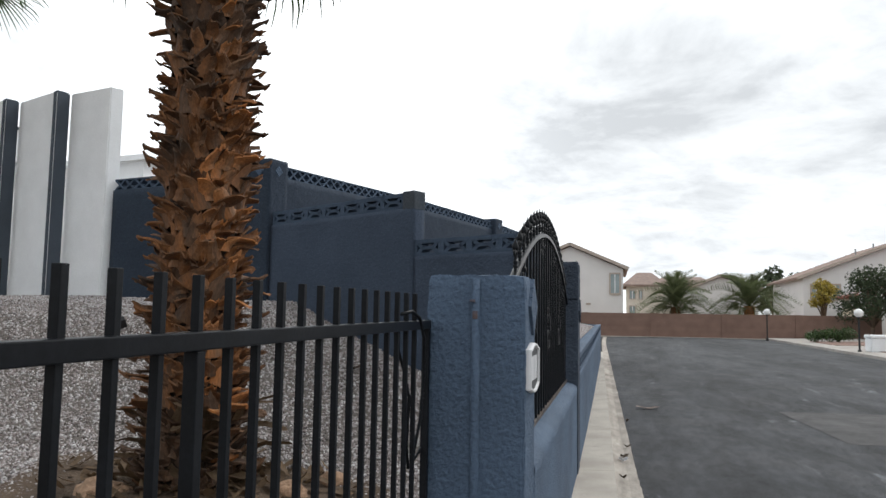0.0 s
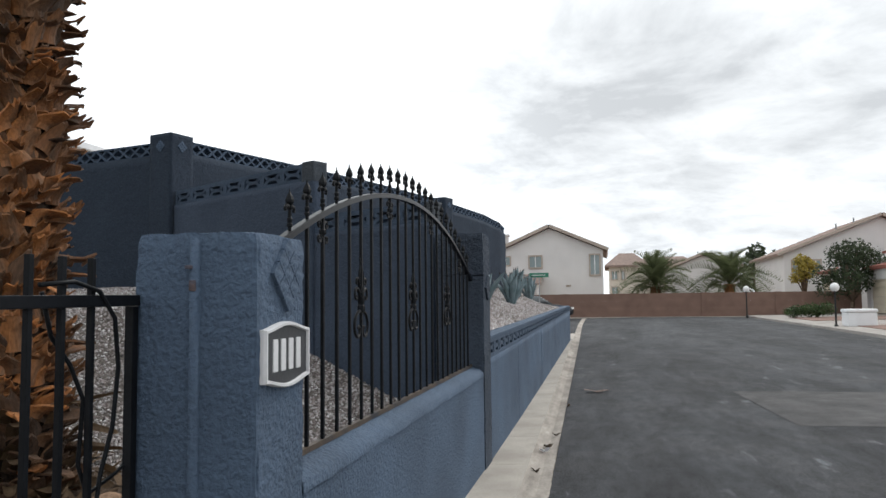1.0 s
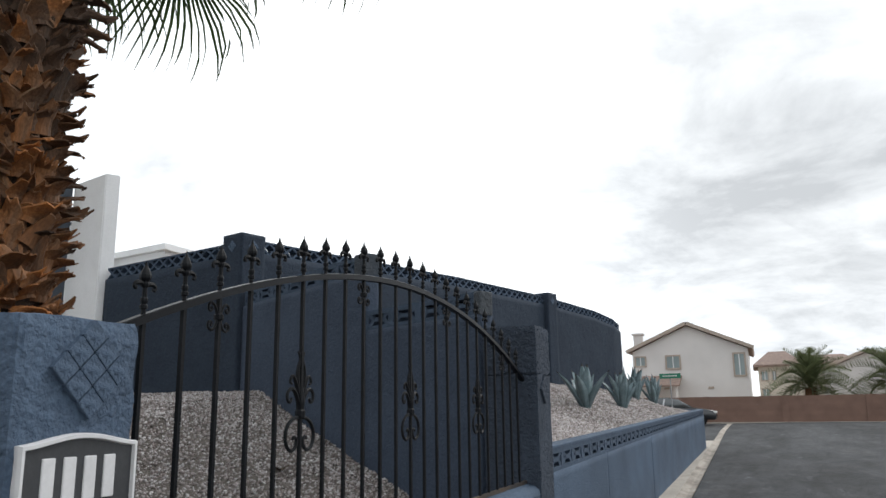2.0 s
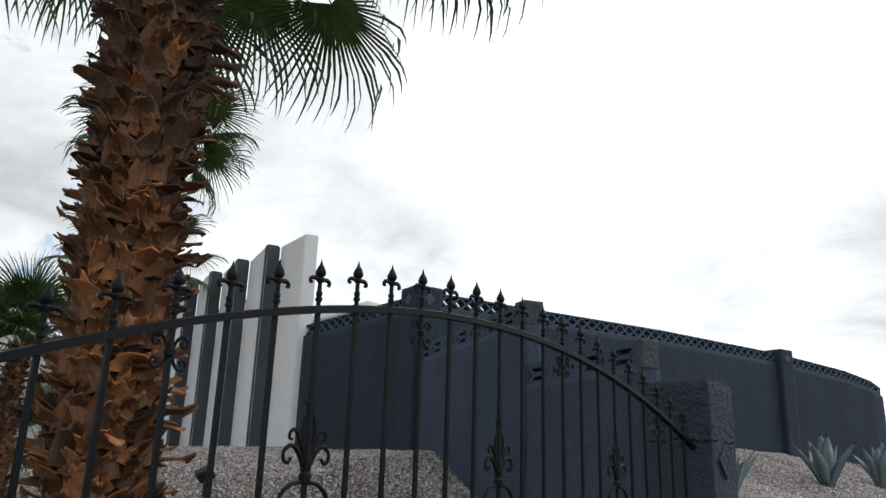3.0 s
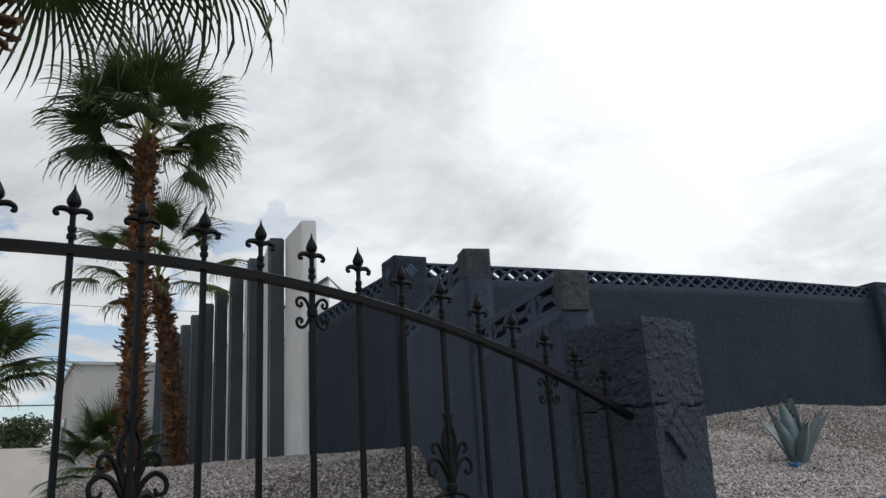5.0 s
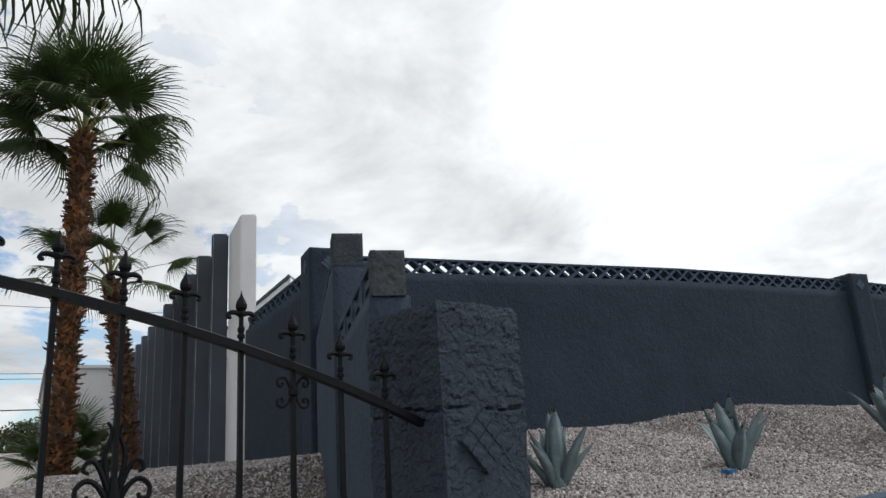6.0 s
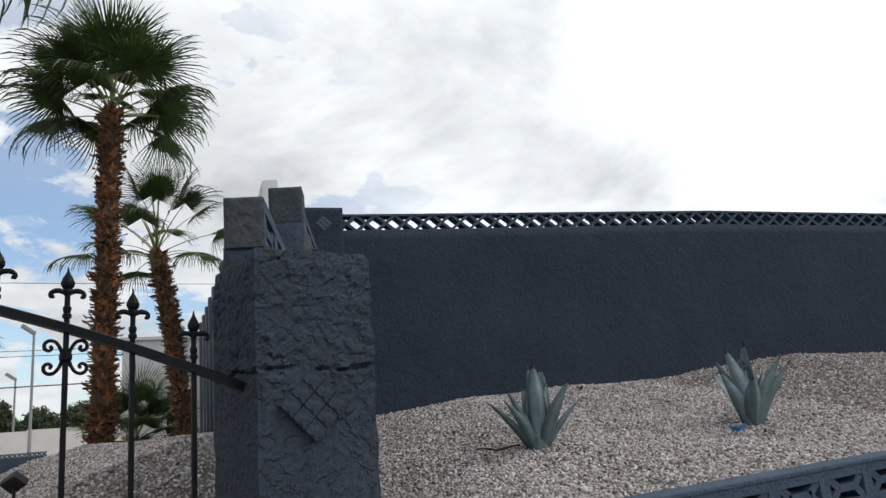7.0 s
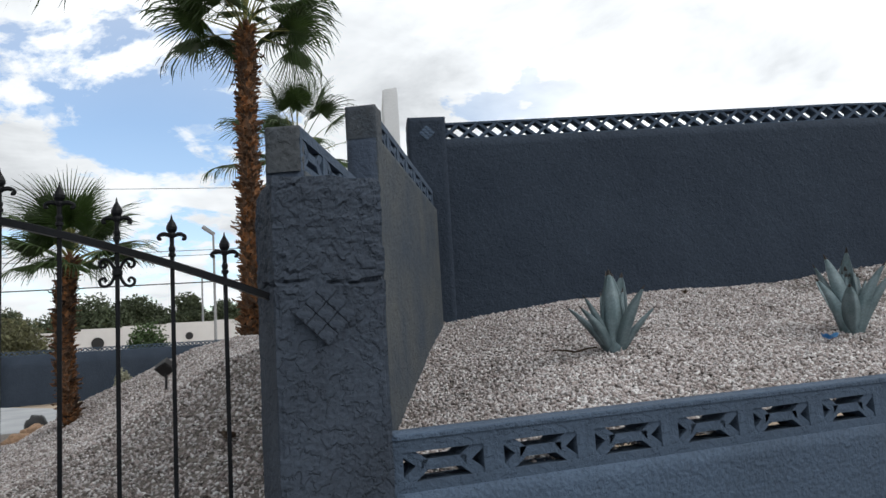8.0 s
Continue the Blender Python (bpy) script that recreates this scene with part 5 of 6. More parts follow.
rock(-13.2, 5.62, yz(-13.2, 5.62) + 0.04, (0.26, 0.2, 0.15), 2, M_ROCK, "reddish brown landscape boulder at the foot of the mound")
rock(-14.5, 5.72, yz(-14.5, 5.72) + 0.05, (0.30, 0.22, 0.17), 3, M_ROCK, "reddish brown landscape boulder at the foot of the mound")
rock(-16.4, 5.5, 0.22, (0.22, 0.2, 0.26), 5, M_PLASTIC, "dark landscape stone by the driveway")
rock(-2.35, 5.55, yz(-2.35, 5.55) + 0.03, (0.16, 0.12, 0.09), 7, M_ROCK, "small brown stone beside the palm trunk")
rock(-2.15, 5.95, yz(-2.15, 5.95) + 0.03, (0.13, 0.10, 0.08), 9, M_ROCK, "small brown stone beside the palm trunk")
rock(-3.7, 5.2, yz(-3.7, 5.2) + 0.03, (0.2, 0.16, 0.10), 11, M_ROCK, "brown stone beside the palm trunk")

# bare soil and dry leaf litter round the large palm
verts, faces = [], []
n1, n2 = 40, 10
for i in range(n2 + 1):
    for j in range(n1):
        a = 2 * math.pi * j / n1
        r = (0.2 + 1.05 * i / n2) * (1 + 0.22 * noise.noise(Vector((math.cos(a) * 1.5, math.sin(a) * 1.5, 7))))
        x, y = -3.1 + r * 1.25 * math.cos(a), 5.45 + r * 0.75 * math.sin(a)
        verts.append((x, y, yz(x, y) + 0.012 * wiggle(x, y, 9) + 0.05 - 0.04 * i / n2))
for i in range(n2):
    for j in range(n1):
        faces.append((i * n1 + j, i * n1 + (j + 1) % n1, (i + 1) * n1 + (j + 1) % n1, (i + 1) * n1 + j))
tagged(raw("palm_soil", verts, faces, M_DIRT, smooth=True), "bare brown soil round the palm trunk", "ground", kind="structure")
rng = random.Random(77)
verts, faces = [], []
for i in range(240):
    a, r = rng.uniform(0, 6.283), rng.uniform(0.30, 1.0)
    x, y = -3.15 + r * 1.3 * math.cos(a), 5.55 + r * 0.8 * math.sin(a)
    z = yz(x, y) + 0.04 + rng.uniform(0, 0.16) * max(0, 0.7 - r)
    m = pose(x, y, z, rng.uniform(-20, 20), rng.uniform(-28, 28), rng.uniform(0, 360))
    L, w = rng.uniform(0.08, 0.22), rng.uniform(0.012, 0.035)
    o = len(verts)
    for p in ((0, -w, 0), (L * 0.6, -w * 1.2, 0.02), (L, 0, 0.05), (L * 0.6, w * 1.2, 0.02), (0, w, 0)):
        verts.append(tuple(m @ Vector(p)))
    faces += [(o, o + 1, o + 3, o + 4), (o + 1, o + 2, o + 3)]
tagged(raw("leaf_litter", verts, faces, M_DRY), "dry brown leaf litter round the palm trunk", "leaf litter", kind="stuff")
# broad dry leaf bases peeling off the foot of the trunk
for i in range(26):
    a = rng.uniform(-2.6, 1.2)
    z = rng.uniform(0.25, 0.85)
    bm = bmesh.new()
    L, w = rng.uniform(0.22, 0.42), rng.uniform(0.06, 0.11)
    g = []
    for f in (0, 0.33, 0.66, 1.0):
        g.append([bm.verts.new((0.04 + 0.32 * f * f * L / 0.35 + 0.03 * (1 - u * u), u * w * (1 - 0.55 * f), L * f * 0.9 - 0.35 * L * f * f)) for u in (-1, -0.4, 0.4, 1)])
    for r0, r1 in zip(g, g[1:]):
        for q in range(3):
            bm.faces.new((r0[q], r0[q + 1], r1[q + 1], r1[q]))
    ex = bmesh.ops.solidify(bm, geom=bm.faces[:], thickness=0.010)
    ob = part("husk", bm, M_DRY, bpy.data.objects["fan_palm"], "grey-brown dry husk")
    ob.matrix_local = Matrix.Translation((0, 0, z - 0.15)) @ Matrix.Rotation(a, 4, "Z") @ Matrix.Translation((0.33, 0, 0)) @ Euler((rng.uniform(-0.5, 0.5), rng.uniform(0, 0.5), 0)).to_matrix().to_4x4()


def scrap(name, x, y, z, L, w, turn, mat, label, cat, curl=0.05):
    bm = bmesh.new()
    g = []
    for i in range(7):
        f = i / 6
        ww = w * (0.35 + 0.65 * math.sin(math.pi * (0.1 + 0.85 * f)))
        g.append([bm.verts.new((L * (f - 0.5), ww * u + 0.02 * math.sin(5 * f), 0.012 + curl * (2 * f - 1) ** 2 + 0.02 * abs(u) + 0.01 * math.sin(9 * f + u))) for u in (-0.5, 0, 0.5)])
    for a, b in zip(g, g[1:]):
        for k in range(2):
            bm.faces.new((a[k], b[k], b[k + 1], a[k + 1]))
    bmesh.ops.solidify(bm, geom=bm.faces[:], thickness=0.008)
    ob = part(name, bm, mat)
    ob.matrix_world = pose(x, y, z, 0, 0, turn)
    return tagged(ob, label, cat)


scrap("dry_leaf", 0.62, 14.4, road_z(14.4) + 0.0, 0.40, 0.15, 5, M_BONE, "curled dead palm leaf base lying on the asphalt", "leaf", 0.02)
scrap("dry_leaf", -1.36, 9.10, float(bed_z(-1.36, 9.1)) + 0.02, 0.11, 0.07, 30, M_DRY, "small orange dead leaf on the gravel", "leaf", 0.02)
scrap("twig", -2.49, 10.74, float(bed_z(-2.49, 10.74)) + 0.02, 0.34, 0.018, 78, M_BARK, "thin dark twig lying on the gravel", "twig", 0.01)
scrap("wrapper", -1.75, 12.45, float(bed_z(-1.75, 12.45)) + 0.02, 0.11, 0.09, 78, M_LITTER, "crumpled blue plastic wrapper on the gravel", "litter", 0.03)
scrap("twig", -2.8, 8.28, yz(-2.8, 8.28) + 0.02, 0.16, 0.10, 40, M_BARK, "dark scrap of bark on the gravel mound", "bark", 0.03)
scrap("dry_leaf", -3.95, 12.94, float(bed_z(-3.95, 12.94)) + 0.02, 0.10, 0.05, 10, M_BARK, "dark dead leaf on the gravel by the wall", "leaf", 0.02)
for i, (x, y, s, tn) in enumerate(((0.20, 10.2, 0.09, 20), (0.16, 9.5, 0.10, 70), (0.24, 12.6, 0.08, 130), (0.13, 8.3, 0.08, 200))):
    scrap("dry_leaf", x, y, road_z(y) + 0.0, s, s * 0.6, tn, M_BARK, "small dead leaf in the concrete gutter", "leaf", 0.02)


scrap("paper", 0.14, 9.2, road_z(9.2) + 0.01, 0.10, 0.07, 40, M_PLATERIM, "crumpled white paper in the concrete gutter", "litter", 0.03)


# ---- plants ----
def foliage(name, lobes, n, leaf, mat, parent, seed):
    """A crown of many small leaves filling several lobes: (x, y, z, rx, ry, rz)."""
    rng2 = np.random.default_rng(seed)
    vol = np.array([b[3] * b[4] * b[5] for b in lobes])
    pick = rng2.choice(len(lobes), n, p=vol / vol.sum())
    lb = np.array(lobes)[pick]
    d = rng2.normal(size=(n, 3))
    d /= np.linalg.norm(d, axis=1)[:, None]
    r = rng2.uniform(0.35, 1.0, n) ** 0.5
    p = lb[:, :3] + d * r[:, None] * lb[:, 3:] * (1 + 0.18 * np.sin(d[:, :1] * 9 + d[:, 2:] * 7))
    u = rng2.normal(size=(n, 3))
    u /= np.linalg.norm(u, axis=1)[:, None]
    w = np.cross(u, rng2.normal(size=(n, 3)))
    w /= np.linalg.norm(w, axis=1)[:, None]
    s = leaf * rng2.uniform(0.6, 1.4, n)[:, None]
    v = np.stack([p - u * s, p + w * s * 0.45, p + u * s, p - w * s * 0.45], 1).reshape(-1, 3)
    me = bpy.data.meshes.new(name)
    me.vertices.add(4 * n)
    me.vertices.foreach_set("co", v.ravel())
    me.loops.add(4 * n)
    me.loops.foreach_set("vertex_index", np.arange(4 * n, dtype=np.int32))
    me.polygons.add(n)
    me.polygons.foreach_set("loop_start", np.arange(0, 4 * n, 4, dtype=np.int32))
    me.update()
    me.materials.append(mat)
    ob = new(name, me)
    ob.parent = parent
    return ob


def tree(x, y, z, h, w, trunk_h, mat, label, seed, n=2600, leaf=0.13, cat="tree", lobes_n=12, flat=0.75):
    rng2 = random.Random(seed)
    root = tagged(empty("tree", pose(x, y, z)), label, cat)
    bm = bmesh.new()
    tube(bm, [(0, 0, -0.2), (0.05, 0, trunk_h * 0.5), (0.1, 0.05, trunk_h), (0.1, 0, h * 0.7)], [0.035 * h, 0.028 * h, 0.022 * h, 0.01 * h], 8)
    lobes = []
    for i in range(lobes_n):
        a = i * 2.4 + rng2.uniform(-0.4, 0.4)
        f = rng2.uniform(0.1, 1)
        r = w * 0.36 * math.sqrt(rng2.uniform(0.1, 1)) * (1.15 - 0.75 * f)
        c = (r * math.cos(a), r * math.sin(a), trunk_h + (h - trunk_h) * (0.1 + 0.72 * f))
        s = w * rng2.uniform(0.15, 0.26)
        lobes.append((*c, s, s, s * flat))
        tube(bm, [(0.08, 0, trunk_h * 0.8), (c[0] * 0.5, c[1] * 0.5, (trunk_h + c[2]) / 2), c], [0.014 * h, 0.010 * h, 0.004 * h], 6)
    part("trunk", bm, M_BARK, root, smooth=True)
    foliage("crown", lobes, n, leaf, mat, root, seed)
    return root


def bush(x, y, z, w, h, mat, label, seed, n=1400, leaf=0.06, cat="bush"):
    rng2 = random.Random(seed)
    root = tagged(empty("bush", pose(x, y, z)), label, cat)
    lobes = [(rng2.uniform(-0.28, 0.28) * w, rng2.uniform(-0.2, 0.2) * w, h * rng2.uniform(0.3, 0.6), w * 0.27, w * 0.27, h * 0.36) for _ in range(7)]
    bm = bmesh.new()
    for l in lobes[:4]:
        tube(bm, [(0, 0, -0.05), (l[0] * 0.6, l[1] * 0.6, l[2])], [0.03, 0.012], 5)
    part("stem", bm, M_BARK, root)
    foliage("leaves", lobes, n, leaf, mat, root, seed)["label"] = "dense small leaves"
    return root


def date_palm(x, y, z, h, spread, seed):
    rng2 = random.Random(seed)
    root = tagged(empty("date_palm", pose(x, y, z)), "feathery date palm with arching fronds behind the brown wall", "palm tree", "date palms behind the wall")
    bm = bmesh.new()
    tube(bm, [(0, 0, 0), (0, 0, h * 0.30), (0, 0, h * 0.50)], [0.42, 0.38, 0.40], 12)
    part("trunk", bm, M_BOOT, root, smooth=True)
    metas = []
    for kind in range(3):
        verts, faces = [], []
        L, bend = spread * (1.0 + 0.1 * kind), 0.55 + 0.3 * kind
        def rach(f):
            return Vector((L * f * (1 - 0.12 * f), 0, L * (0.55 * f - bend * f * f)))
        for i in range(22):
            f = 0.12 + 0.88 * i / 21
            p = rach(f)
            ll = L * 0.30 * math.sin(math.pi * min(1, 0.15 + 0.8 * f)) + 0.08
            for sy in (-1, 1):
                o = len(verts)
                tip = p + Vector((ll * 0.55, sy * ll * 0.8, ll * 0.30 + rng2.uniform(-0.10, 0.10)))
                verts += [tuple(p), tuple(p + Vector((0.11, 0, 0.0))), tuple(tip)]
                faces.append((o, o + 1, o + 2))
        o = len(verts)
        for i in range(9):
            p = rach(i / 8)
            verts += [tuple(p + Vector((0, -0.035, 0))), tuple(p + Vector((0, 0.035, 0))), tuple(p + Vector((0, 0, 0.03)))]
        for i in range(8):
            for k in range(3):
                faces.append((o + i * 3 + k, o + i * 3 + (k + 1) % 3, o + i * 3 + 3 + (k + 1) % 3, o + i * 3 + 3 + k))
        me = bpy.data.meshes.new("frond")
        me.from_pydata(verts, [], faces)
        me.materials.append(M_DATE)
        metas.append(me)
    for i in range(46):
        f = i / 45
        child("frond", metas[min(2, int(f * 3))], root, Matrix.Translation((0, 0, h * 0.47)) @ Euler((0, 0, radians(i * 137.5))).to_matrix().to_4x4() @ Euler((0, radians(-68 + 92 * f + rng2.uniform(-6, 6)), 0)).to_matrix().to_4x4() @ Matrix.Scale(rng2.uniform(0.85, 1.1), 4))
    return root


# ---- the far end of the street ----
red = tagged(empty("wall_brown"), "brown concrete block wall across the end of the street", "wall", kind="structure")
for i in range(9):
    bm = bmesh.new()
    box(bm, (-22, 57.9 + 0.003 * (i % 2), 0.36 + i * 0.197), (17.9, 58.1, 0.36 + i * 0.197 + 0.1965))
    part("block_course", bm, M_REDWALL, red)
for i in range(9):
    bm = bmesh.new()
    box(bm, (-21.9 + i * 4.9, 57.82, 0.36), (-21.5 + i * 4.9, 58.12, 2.15))
    part("wall_pier", bm, M_REDWALL, red)
strip("far_kerb", [57.4, 57.6, 57.88], lambda y: [(-22, road_z(y) + 0.05), (10.6, road_z(y) + 0.05)], M_CONCRETE, "pale concrete kerb along the brown wall", "kerb")
bm = bmesh.new()
box(bm, (-22, 57.3, 0.2), (10.6, 57.42, road_z(57) + 0.06))
tagged(part("kerb_face", bm, M_CONCRETE), "pale concrete kerb face at the end of the street", "kerb", kind="structure")


def window(parent, x0, x1, z0, z1, y, trim=0.14, mat=M_GLASS):
    """A window in a wall that faces -y."""
    bm = bmesh.new()
    for lo, hi in (((x0 - trim, z1), (x1 + trim, z1 + trim)), ((x0 - trim, z0 - trim), (x1 + trim, z0)), ((x0 - trim, z0), (x0, z1)), ((x1, z0), (x1 + trim, z1))):
        box(bm, (lo[0], y - 0.10, lo[1]), (hi[0], y + 0.05, hi[1]))
    w = part("window", bm, M_TRIM, parent, "window with a taupe surround")
    bm = bmesh.new()
    box(bm, (x0, y - 0.03, z0), (x1, y + 0.02, z1))
    part("pane", bm, mat, w, "pale reflective pane")
    bm = bmesh.new()
    box(bm, ((x0 + x1) / 2 - 0.03, y - 0.05, z0), ((x0 + x1) / 2 + 0.03, y - 0.031, z1))
    part("mullion", bm, M_WHITE, w)


def slope_tiles(parent, a, b, c, mat, nu, nv, name="roof_slope", thick=0.16):
    """A tiled roof plane: corner a, along b (eave), up c, with rows of overlapping barrel tiles as ribs."""
    a, b, c = Vector(a), Vector(b), Vector(c)
    nrm = b.cross(c).normalized()
    if nrm.z < 0:
        nrm = -nrm
    bm = bmesh.new()
    low = [bm.verts.new(a + b * u + c * v - nrm * thick) for u, v in ((0, 0), (1, 0), (1, 1), (0, 1))]
    bm.faces.new(low)
    cols = nu * 4
    g = []
    for j in range(nv + 1):
        for lift in ((0.0, 0.05) if 0 < j < nv else (0.0,)):
            g.append([bm.verts.new(a + b * (i / cols) + c * (j / nv) + nrm * (0.05 * abs(math.sin(math.pi * i / 4)) + (0.05 if lift == 0.0 and j else 0.0) - (0.05 if lift else 0) + (0.05 if j == 0 else 0))) for i in range(cols + 1)])
    for r0, r1 in zip(g, g[1:]):
        for i in range(cols):
            bm.faces.new((r0[i], r0[i + 1], r1[i + 1], r1[i]))
    for r, k in ((g[0], (0, 1)), (g[-1], (3, 2))):
        bm.faces.new([low[k[0]]] + r + [low[k[1]]])
    return part(name, bm, mat, parent, "tiled roof slope")


def gable_house(name, x0, x1, y, depth, z0, eave, apex_x, apex, wall_mat, label, overhang=0.5):
    root = tagged(empty(name, pose(0, 0, 0)), label, "house", "houses beyond the street")
    bm = bmesh.new()
    f = [bm.verts.new((px, y, pz)) for px, pz in ((x0, z0), (x1, z0), (x1, eave), (apex_x, apex), (x0, eave))]
    g = [bm.verts.new((v.co.x, y + depth, v.co.z)) for v in f]
    bm.faces.new(f)
    bm.faces.new(g[::-1])
    for i in range(5):
        j = (i + 1) % 5
        bm.faces.new((f[j], f[i], g[i], g[j]))
    part("wall", bm, wall_mat, root)
    for xs, sx in ((x0, -1), (x1, 1)):
        dx, dz = apex_x - xs, apex - eave
        ex, ez = xs - overhang * dx / abs(dx), eave - overhang * dz / abs(dx)
        roof = slope_tiles(root, (ex, y - overhang, ez + 0.22), (0, depth + 2 * overhang, 0), (apex_x - ex, 0, apex + 0.0 - ez), M_TILE, 24, 12)
        bm = bmesh.new()
        k = Vector((apex_x - ex, 0, apex - ez))
        nrm = Vector((-k.z, 0, k.x)).normalized()
        if nrm.z < 0:
            nrm = -nrm
        p = Vector((ex, y - overhang - 0.03, ez + 0.06))
        vs = [p, p + k, p + k + nrm * 0.26, p + nrm * 0.26]
        a = [bm.verts.new(v) for v in vs]
        b = [bm.verts.new(v + Vector((0, 0.10, 0))) for v in vs]
        bm.faces.new(a)
        bm.faces.new(b[::-1])
        for i in range(4):
            bm.faces.new((a[i], a[(i + 1) % 4], b[(i + 1) % 4], b[i]))
        part("barge_board", bm, M_TRIM, root, "taupe barge board")
    return root


ha = gable_house("house", -7.9, 0.75, 65.3, 11, 0.3, 5.85, -3.62, 7.75, M_HOUSE, "two-storey pale stucco house with a brown tile gable roof", 0.4)
window(ha, -5.27, -4.32, 4.50, 5.40, 65.3, 0.12)
window(ha, -0.27, 0.44, 3.83, 5.42, 65.3, 0.12)
window(ha, -7.65, -6.95, 4.75, 5.40, 65.3, 0.10)
for x in (-5.6, -2.3):
    bm = bmesh.new()
    box(bm, (x, 65.23, 2.85), (x + 0.4, 65.35, 3.0))
    part("vent", bm, M_TRIM, ha)
bm = bmesh.new()
box(bm, (-8.0, 67, 5.5), (-7.3, 67.7, 7.35), None, 0.03)
box(bm, (-8.12, 66.88, 7.35), (-7.18, 67.82, 7.5), None, 0.03)
part("chimney", bm, M_HOUSE, ha)
bm = bmesh.new()
prism(bm, [(-7.5, 62.6), (-4.2, 62.6), (-4.2, 65.3), (-7.5, 65.3)], [3.0, 3.0, 3.8, 3.8], [3.13, 3.13, 3.93, 3.93])
part("porch_roof", bm, M_TILE, ha)
for x in (-7.3, -4.55):
    bm = bmesh.new()
    box(bm, (x, 62.8, 0.3), (x + 0.2, 63.0, 3.05), None, 0.02)
    part("porch_post", bm, M_HOUSE, ha)
bm = bmesh.new()
tube(bm, [(-3.4, 69, 7.4), (-3.4, 69, 8.3)], 0.06, 8)
part("vent_pipe", bm, M_STEEL, ha)

def hip_roof(parent, x0, x1, y, depth, eave, rx0, rx1, ridge):
    """Four tiled planes over a rectangle, with a short ridge from rx0 to rx1."""
    ym, o = y + depth / 2, 0.45
    lo = [(x0 - o, y - o), (x1 + o, y - o), (x1 + o, y + depth + o), (x0 - o, y + depth + o)]
    tops = [(rx0, ym), (rx1, ym)]
    for ids, rid in (((0, 1), (1, 0)), ((1, 2), (1,)), ((2, 3), (0, 1)), ((3, 0), (0,))):
        bm = bmesh.new()
        pts = [Vector((*lo[k], eave)) for k in ids] + [Vector((*tops[k], ridge)) for k in rid]
        a = [bm.verts.new(p) for p in pts]
        b = [bm.verts.new(p - Vector((0, 0, 0.22))) for p in pts]
        bm.faces.new(a)
        bm.faces.new(b[::-1])
        for k in range(len(a)):
            bm.faces.new((a[(k + 1) % len(a)], a[k], b[k], b[(k + 1) % len(a)]))
        part("roof_slope", bm, M_TILE, parent, "brown tile roof slope")


hb = tagged(empty("house"), "cream stucco house with low hipped brown tile roofs behind the wall", "house", "houses beyond the street")
for x0, x1, y0, y1, h in ((1.35, 5.2, 85.0, 93.0, 5.3), (4.6, 10.2, 87.0, 95.0, 5.5)):
    bm = bmesh.new()
    box(bm, (x0, y0, 0.2), (x1, y1, h))
    part("wall", bm, M_CREAM, hb)
hip_roof(hb, 1.35, 5.2, 85.0, 8.0, 5.45, 2.5, 4.1, 6.98)
hip_roof(hb, 4.6, 10.2, 87.0, 8.0, 5.65, 5.4, 9.6, 6.62)
window(hb, 1.65, 2.2, 3.95, 4.8, 85, 0.10)
window(hb, 2.65, 2.95, 3.95, 4.8, 85, 0.10)
window(hb, 1.65, 2.2, 2.1, 3.1, 85, 0.10)
gable_house("house", 7.3, 13.6, 79, 9, 0.4, 4.75, 10.2, 5.95, M_WHITEHOUSE, "white stucco gabled house half hidden by date palms", 0.4)
hd = gable_house("house", 16.1, 30.4, 72, 13, 0.3, 5.5, 23.9, 8.55, M_HOUSE, "pale two-storey house with a wide brown tile gable")
window(hd, 16.8, 17.5, 3.7, 4.9, 72)
window(hd, 18.3, 19.0, 3.7, 4.9, 72)
for x in (21.5, 23.0, 25.2):
    bm = bmesh.new()
    tube(bm, [(x, 76, 7.2), (x, 76, 8.9 if x > 22.5 else 8.4)], 0.07, 6)
    part("vent_pipe", bm, M_STEEL, hd)
date_palm(4.65, 62.0, 0.4, 4.6, 3.3, 21)
date_palm(10.05, 62.0, 0.4, 4.8, 3.5, 22)
tree(18.6, 98, 0.4, 8.2, 5.4, 2.0, M_DARKLEAF, "dark green tree behind the far houses", 31, 1800, 0.26)
tree(21.8, 102, 0.4, 7.8, 4.8, 2.0, M_DARKLEAF, "dark green tree behind the far houses", 32, 1600, 0.26)
tree(16.2, 66, 0.5, 4.9, 2.8, 1.6, M_YELLOWLEAF, "small tree turned yellow beside the street", 33, 1500, 0.14)
tree(16.8, 56.3, 0.5, 5.0, 5.2, 1.1, M_DARKLEAF, "dense dark green tree in a front yard", 34, 5600, 0.11, lobes_n=18)


# ---- the row of garages across the street ----
def kerb_z(y):
    return road_z(y) + 0.10


